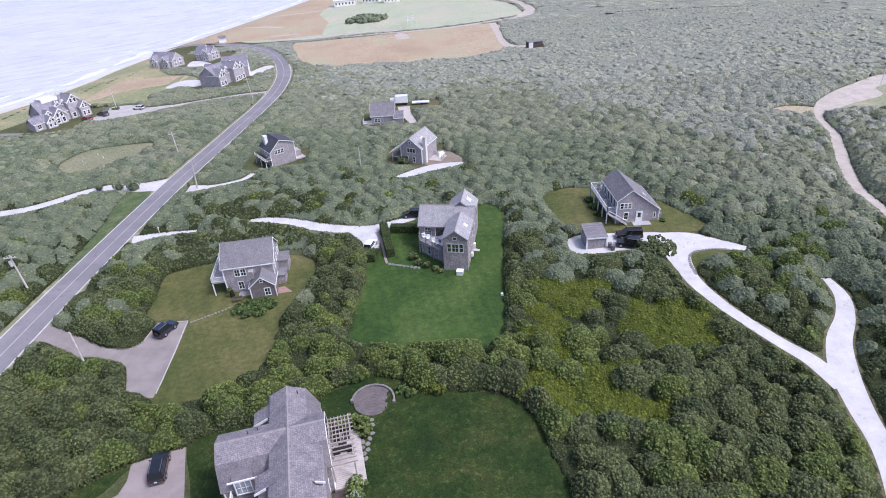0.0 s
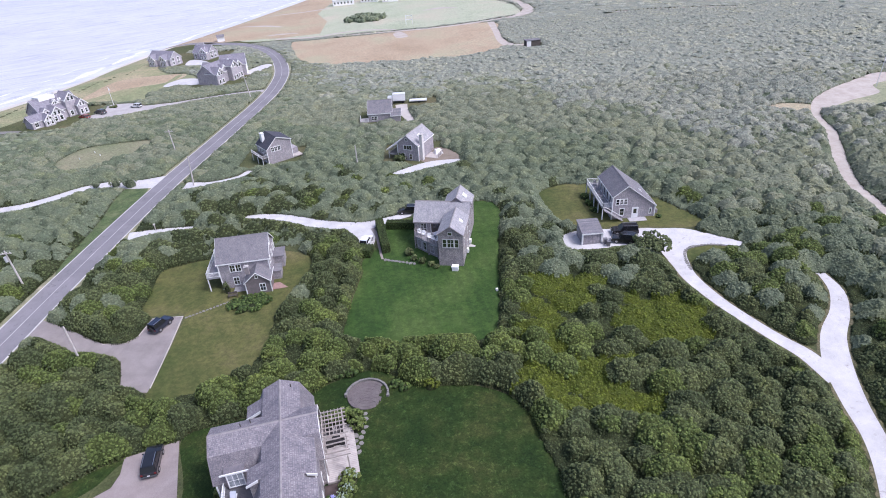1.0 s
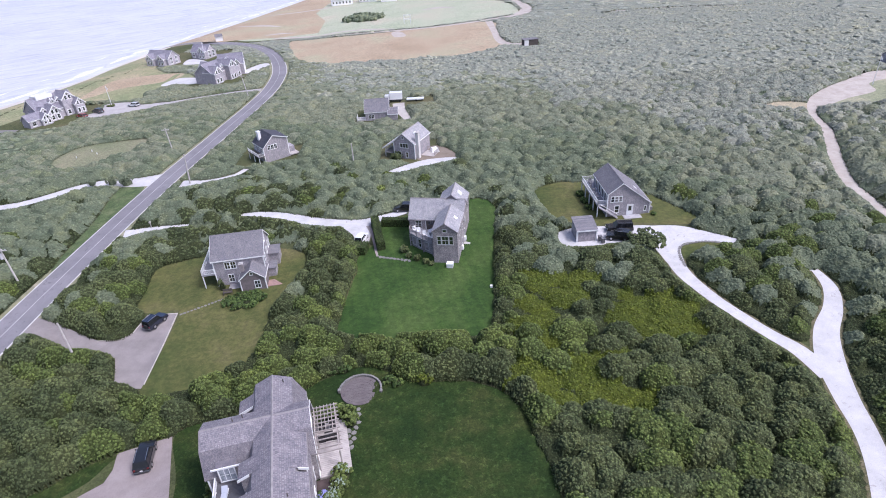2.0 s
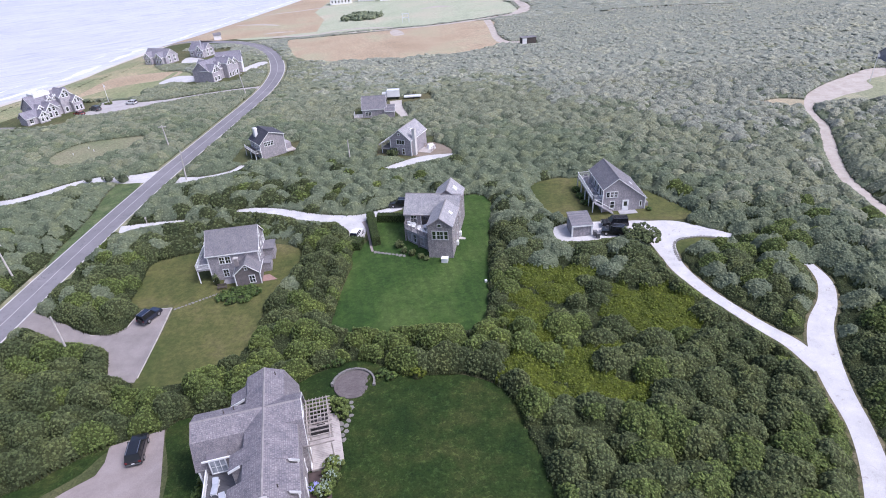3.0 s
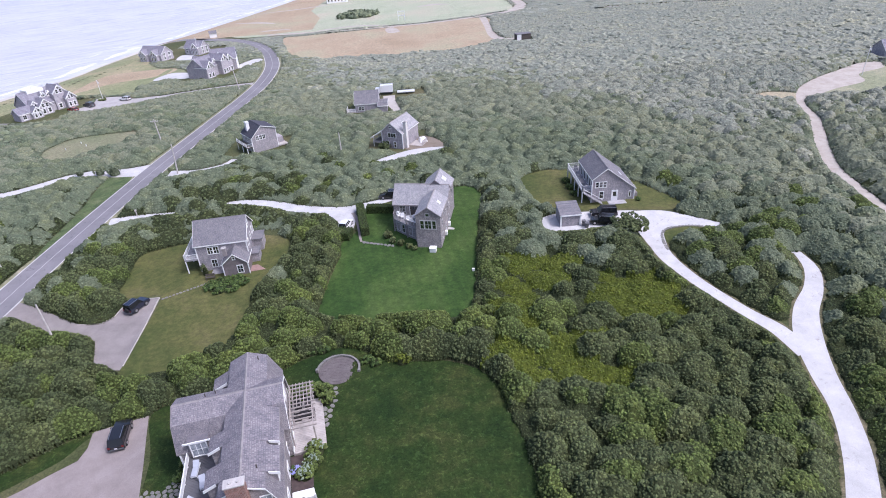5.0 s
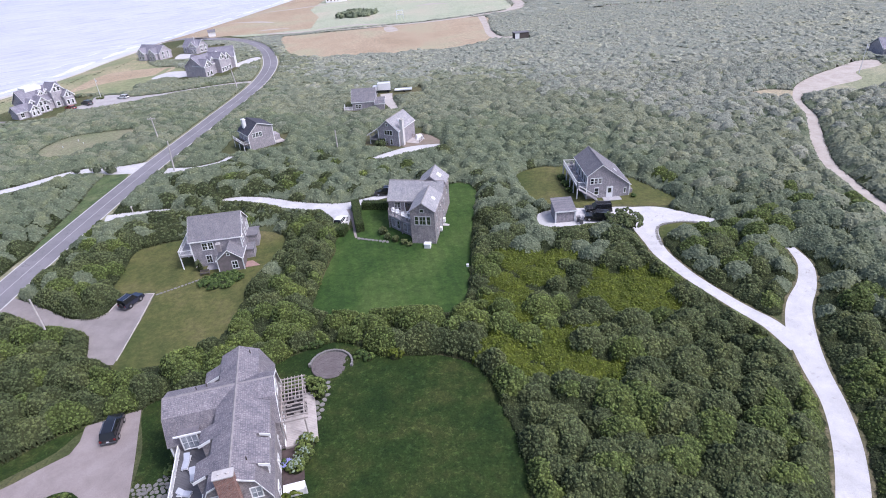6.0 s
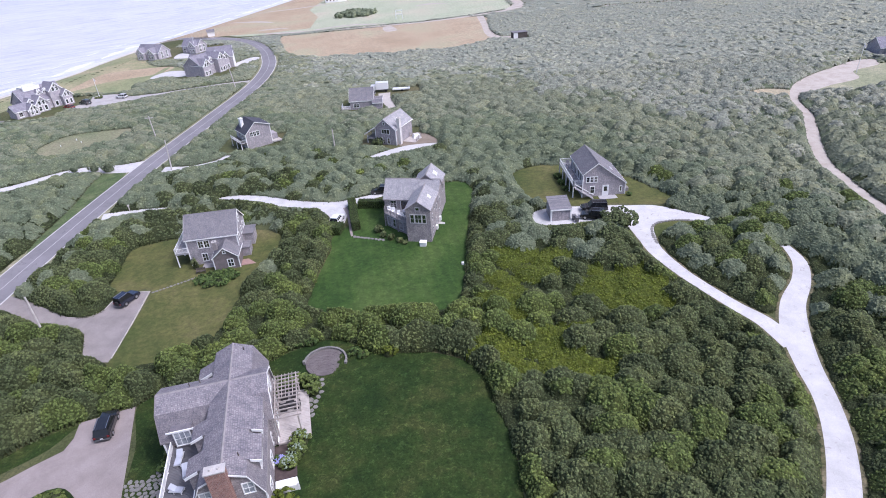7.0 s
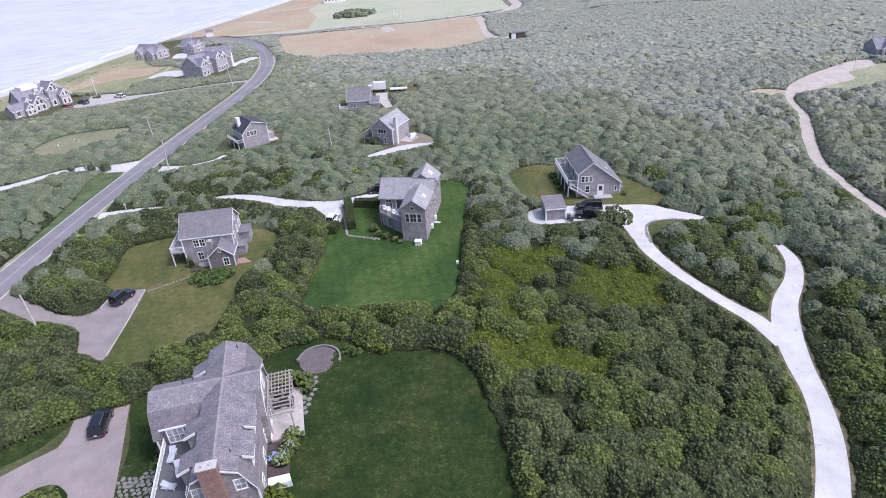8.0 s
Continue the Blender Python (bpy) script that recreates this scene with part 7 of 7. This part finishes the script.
N_FRAME = pose(-17.6, 43.6, 0, 0, 0, 12)
lounge_chair(N_FRAME @ pose(-5.6, -5.4, 0.752, 0, 0, -6), "white cushioned lounger on the roof terrace")
lounge_chair(N_FRAME @ pose(-4.7, -7.3, 0.752, 0, 0, 8), "white cushioned lounger on the roof terrace", 1.5)
lounge_chair(N_FRAME @ pose(-5.3, -9.3, 0.752, 0, 0, 70), "white cushioned lounger turned on the roof terrace", 1.4)


def armchair(m, label):
    c = new("deck_chair")
    c.matrix_basis = m
    tagged(c, label, "chair", "balcony chairs")
    part("seat", bevelled(boxes((-0.3, 0.3, -0.28, 0.28, 0.34, 0.42)), 0.02), WHITE, c)
    part("backrest", bevelled(boxes_m(pose(0, 0.26, 0.4, -14), (-0.3, 0.3, 0, 0.06, 0, 0.6)), 0.02), WHITE, c)
    for sx in (-0.27, 0.27):
        part("arm", boxes((sx - 0.05, sx + 0.05, -0.28, 0.3, 0.58, 0.62)), WHITE, c)
        for yy in (-0.24, 0.24):
            part("leg", boxes((sx - 0.03, sx + 0.03, yy - 0.03, yy + 0.03, 0, 0.58)), WHITE, c)
    return c


WICKER = painted("dark_wicker", (0.035, 0.032, 0.034, 1), 0.8, 0.3)
PZ = gz(-12, 43) + 0.42
for x, y, a in ((4.5, 3.5, 0), (5.7, 3.5, 0), (4.4, 1.6, 90), (6.0, 1.6, -90)):
    s = new("wicker_chair")
    s.matrix_basis = N_FRAME @ pose(x, y, PZ, 0, 0, a)
    tagged(s, "dark wicker armchair under the pergola", "chair", "pergola chairs")
    part("seat", bevelled(boxes((-0.42, 0.42, -0.4, 0.4, 0.02, 0.42)), 0.04), WICKER, s)
    part("backrest", bevelled(boxes((-0.42, 0.42, 0.28, 0.42, 0.42, 0.85)), 0.04), WICKER, s)
    for sx in (-0.37, 0.37):
        part("arm", bevelled(boxes((sx - 0.06, sx + 0.06, -0.38, 0.28, 0.42, 0.62)), 0.02), WICKER, s)
t = new("wicker_table")
t.matrix_basis = N_FRAME @ pose(5.2, 2.0, PZ)
tagged(t, "low dark wicker table under the pergola", "table")
part("tabletop", bevelled(boxes((-0.5, 0.5, -0.6, 0.6, 0.38, 0.44)), 0.02), WICKER, t)
part("plinth", boxes((-0.4, 0.4, -0.5, 0.5, 0, 0.38)), WICKER, t)

A_FRAME = pose(3, 90, 0, 0, 0, -12)
for k, (x, y, a) in enumerate(((-5.5, -0.1, 30), (-4.6, -0.6, 10), (-3.3, -1.8, 20), (-2.5, -2.5, 30), (-1.7, -2.9, -20), (-5.6, 0.4, 160))):
    armchair(A_FRAME @ pose(x, y, 0.952, 0, 0, a), "white deck chair on the grey balcony")
table = house("round_table", 0, 0, 0, 0, "round pale table on the balcony", "table")
table.matrix_basis = A_FRAME @ pose(-1.9, -0.9, 0.952)
bm = bmesh.new()
tube(bm, (0, 0, 0.7), (0, 0, 0.75), 0.85, 0.85, 24)
part("tabletop", bm, CUSHION, table)
part("pedestal", tube(bmesh.new(), (0, 0, 0), (0, 0, 0.7), 0.12, 0.06), CUSHION, table)
bench = house("garden_bench", -35.0, 80.9, gz(-35.0, 80.9), 10, "dark wooden garden bench against the saltbox wall", "bench")
for k in range(4):
    part("seat_slat", boxes((-0.75, 0.75, -0.26 + k * 0.13, -0.16 + k * 0.13, 0.42, 0.46)), DARK_WOOD, bench)
    part("back_slat", boxes((-0.75, 0.75, 0.27, 0.31, 0.5 + k * 0.12, 0.59 + k * 0.12)), DARK_WOOD, bench)
for sx in (-0.72, 0.72):
    for ly, lz in ((-0.24, 0.42), (0.24, 0.98)):
        part("leg", boxes((sx - 0.035, sx + 0.035, ly - 0.035, ly + 0.035, 0, lz)), DARK_WOOD, bench)
    part("arm", boxes((sx - 0.04, sx + 0.04, -0.28, 0.24, 0.64, 0.68)), DARK_WOOD, bench)
BIN = painted("bin_plastic", (0.13, 0.13, 0.14, 1), 0.6, 0.1)
for x, y in ((30.9, 86.6), (31.2, 85.7)):
    b = house("waste_bin", x, y, gz(x, y) + 0.04, 0, "dark grey wheeled bin beside the shed", "bin")
    part("body", frustum(bmesh.new(), (0.25, -0.28, 0.28, 0.02), (0.31, -0.35, 0.35, 0.95)), BIN, b)
    part("lid", bevelled(boxes((-0.33, 0.33, -0.37, 0.37, 0.952, 1.02)), 0.02), BIN, b)
grill = house("outdoor_shower_box", 9.9, 75.2, gz(9.9, 75.2) + 0.03, 0, "small white sprinkler box at the lawn's edge", "box")
part("body", bevelled(boxes((-0.2, 0.2, -0.2, 0.2, -0.05, 0.4))), WHITE, grill)
for x, y in ((-101.0, 158.5), (-96.0, 160.5), (-99, 163.5)):
    b = house("field_marker", x, y, gz(x, y), 0, "small white marker post in the clearing", "marker")
    part("shaft", boxes((-0.09, 0.09, -0.09, 0.09, -0.1, 0.55)), WHITE, b)
drum = house("garden_table", 2.6, 138.6, gz(2.6, 138.6), 20, "white covered table beside the gabled house", "table")
part("cover", frustum(bmesh.new(), (1.1, -1.0, 1.0, 0.0), (0.7, -0.6, 0.6, 1.1)), WHITE, drum)

# ---- far things ----
sign = house("frame_sign", -6.6, 351, gz(-6.6, 351), 0, "white timber frame standing in the far meadow", "frame")
for d in ((-2.0, -1.7, -0.15, 0.15, 0, 5.0), (1.7, 2.0, -0.15, 0.15, 0, 5.0), (-1.7, 1.7, -0.12, 0.12, 2.4, 2.8), (-1.7, 1.7, -0.12, 0.12, 4.6, 5.0)):
    part("beam", boxes(d), WHITE, sign)
hut = house("beach_hut", -115.5, 347, gz(-115.5, 347), 20, "small white hut on the far sand flat", "hut")
part("wall", boxes((-2.0, 2.0, -1.5, 1.5, 0, 2.6)), WHITE, hut)
part("roof", prism(bmesh.new(), [(-1.9, 2.5), (0, 3.8), (1.9, 2.5)], -2.2, 2.2, "x"), SLATE_ROOF, hut)
gate_hut = house("gate_hut", 48.6, 262, gz(48.6, 262), 10, "low dark shed with a white front at the far gate", "shed")
part("wall", boxes((-2.4, 4.0, -1.8, 1.8, 0, 2.6)), DARK_WOOD, gate_hut)
part("front", boxes((-2.42, -0.4, -1.86, -1.81, 0, 2.6)), WHITE, gate_hut)
part("roof", boxes((-2.7, 4.2, -2.0, 2.0, 2.602, 2.8)), SLATE_ROOF, gate_hut)
for x, y, l, yaw in ((-58, 470, 16, 10), (-38, 476, 13, -8), (-22, 468, 12, 4), (-10, 480, 10, 0)):
    b = house("far_building", x, y, gz(x, y), yaw, "low white building beyond the meadow", "building")
    part("wall", boxes((-l / 2, l / 2, -4, 4, 0, 4.0)), WHITE, b)
    part("roof", prism(bmesh.new(), [(-4.4, 3.9), (0, 6.6), (4.4, 3.9)], -l / 2 - 0.4, l / 2 + 0.4, "x"), painted("far_roof", (0.55, 0.55, 0.58, 1), 0.6, 0.1), b)
    for k in range(int(l / 2.5)):
        u = -l / 2 + 1.4 + k * 2.5
        part("window", boxes((u - 0.5, u + 0.5, -4.05, -3.98, 1.2, 2.6)), GLASS, b)


# ---- the thicket, from the nearest stretch outwards ----
PLANTS = plant()


def near_zone(x, y):
    return (x > -76) & (x < 72) & (y < 92)


def mid_zone(x, y):
    return (x > -120) & (x < 130) & (y < 190)


def west_zone(x, y):
    return mid_zone(x, y) | ((x > -122) & (x < -50) & (y < 262))


def far_zone(x, y):
    return (x < 210) & (y < 330)


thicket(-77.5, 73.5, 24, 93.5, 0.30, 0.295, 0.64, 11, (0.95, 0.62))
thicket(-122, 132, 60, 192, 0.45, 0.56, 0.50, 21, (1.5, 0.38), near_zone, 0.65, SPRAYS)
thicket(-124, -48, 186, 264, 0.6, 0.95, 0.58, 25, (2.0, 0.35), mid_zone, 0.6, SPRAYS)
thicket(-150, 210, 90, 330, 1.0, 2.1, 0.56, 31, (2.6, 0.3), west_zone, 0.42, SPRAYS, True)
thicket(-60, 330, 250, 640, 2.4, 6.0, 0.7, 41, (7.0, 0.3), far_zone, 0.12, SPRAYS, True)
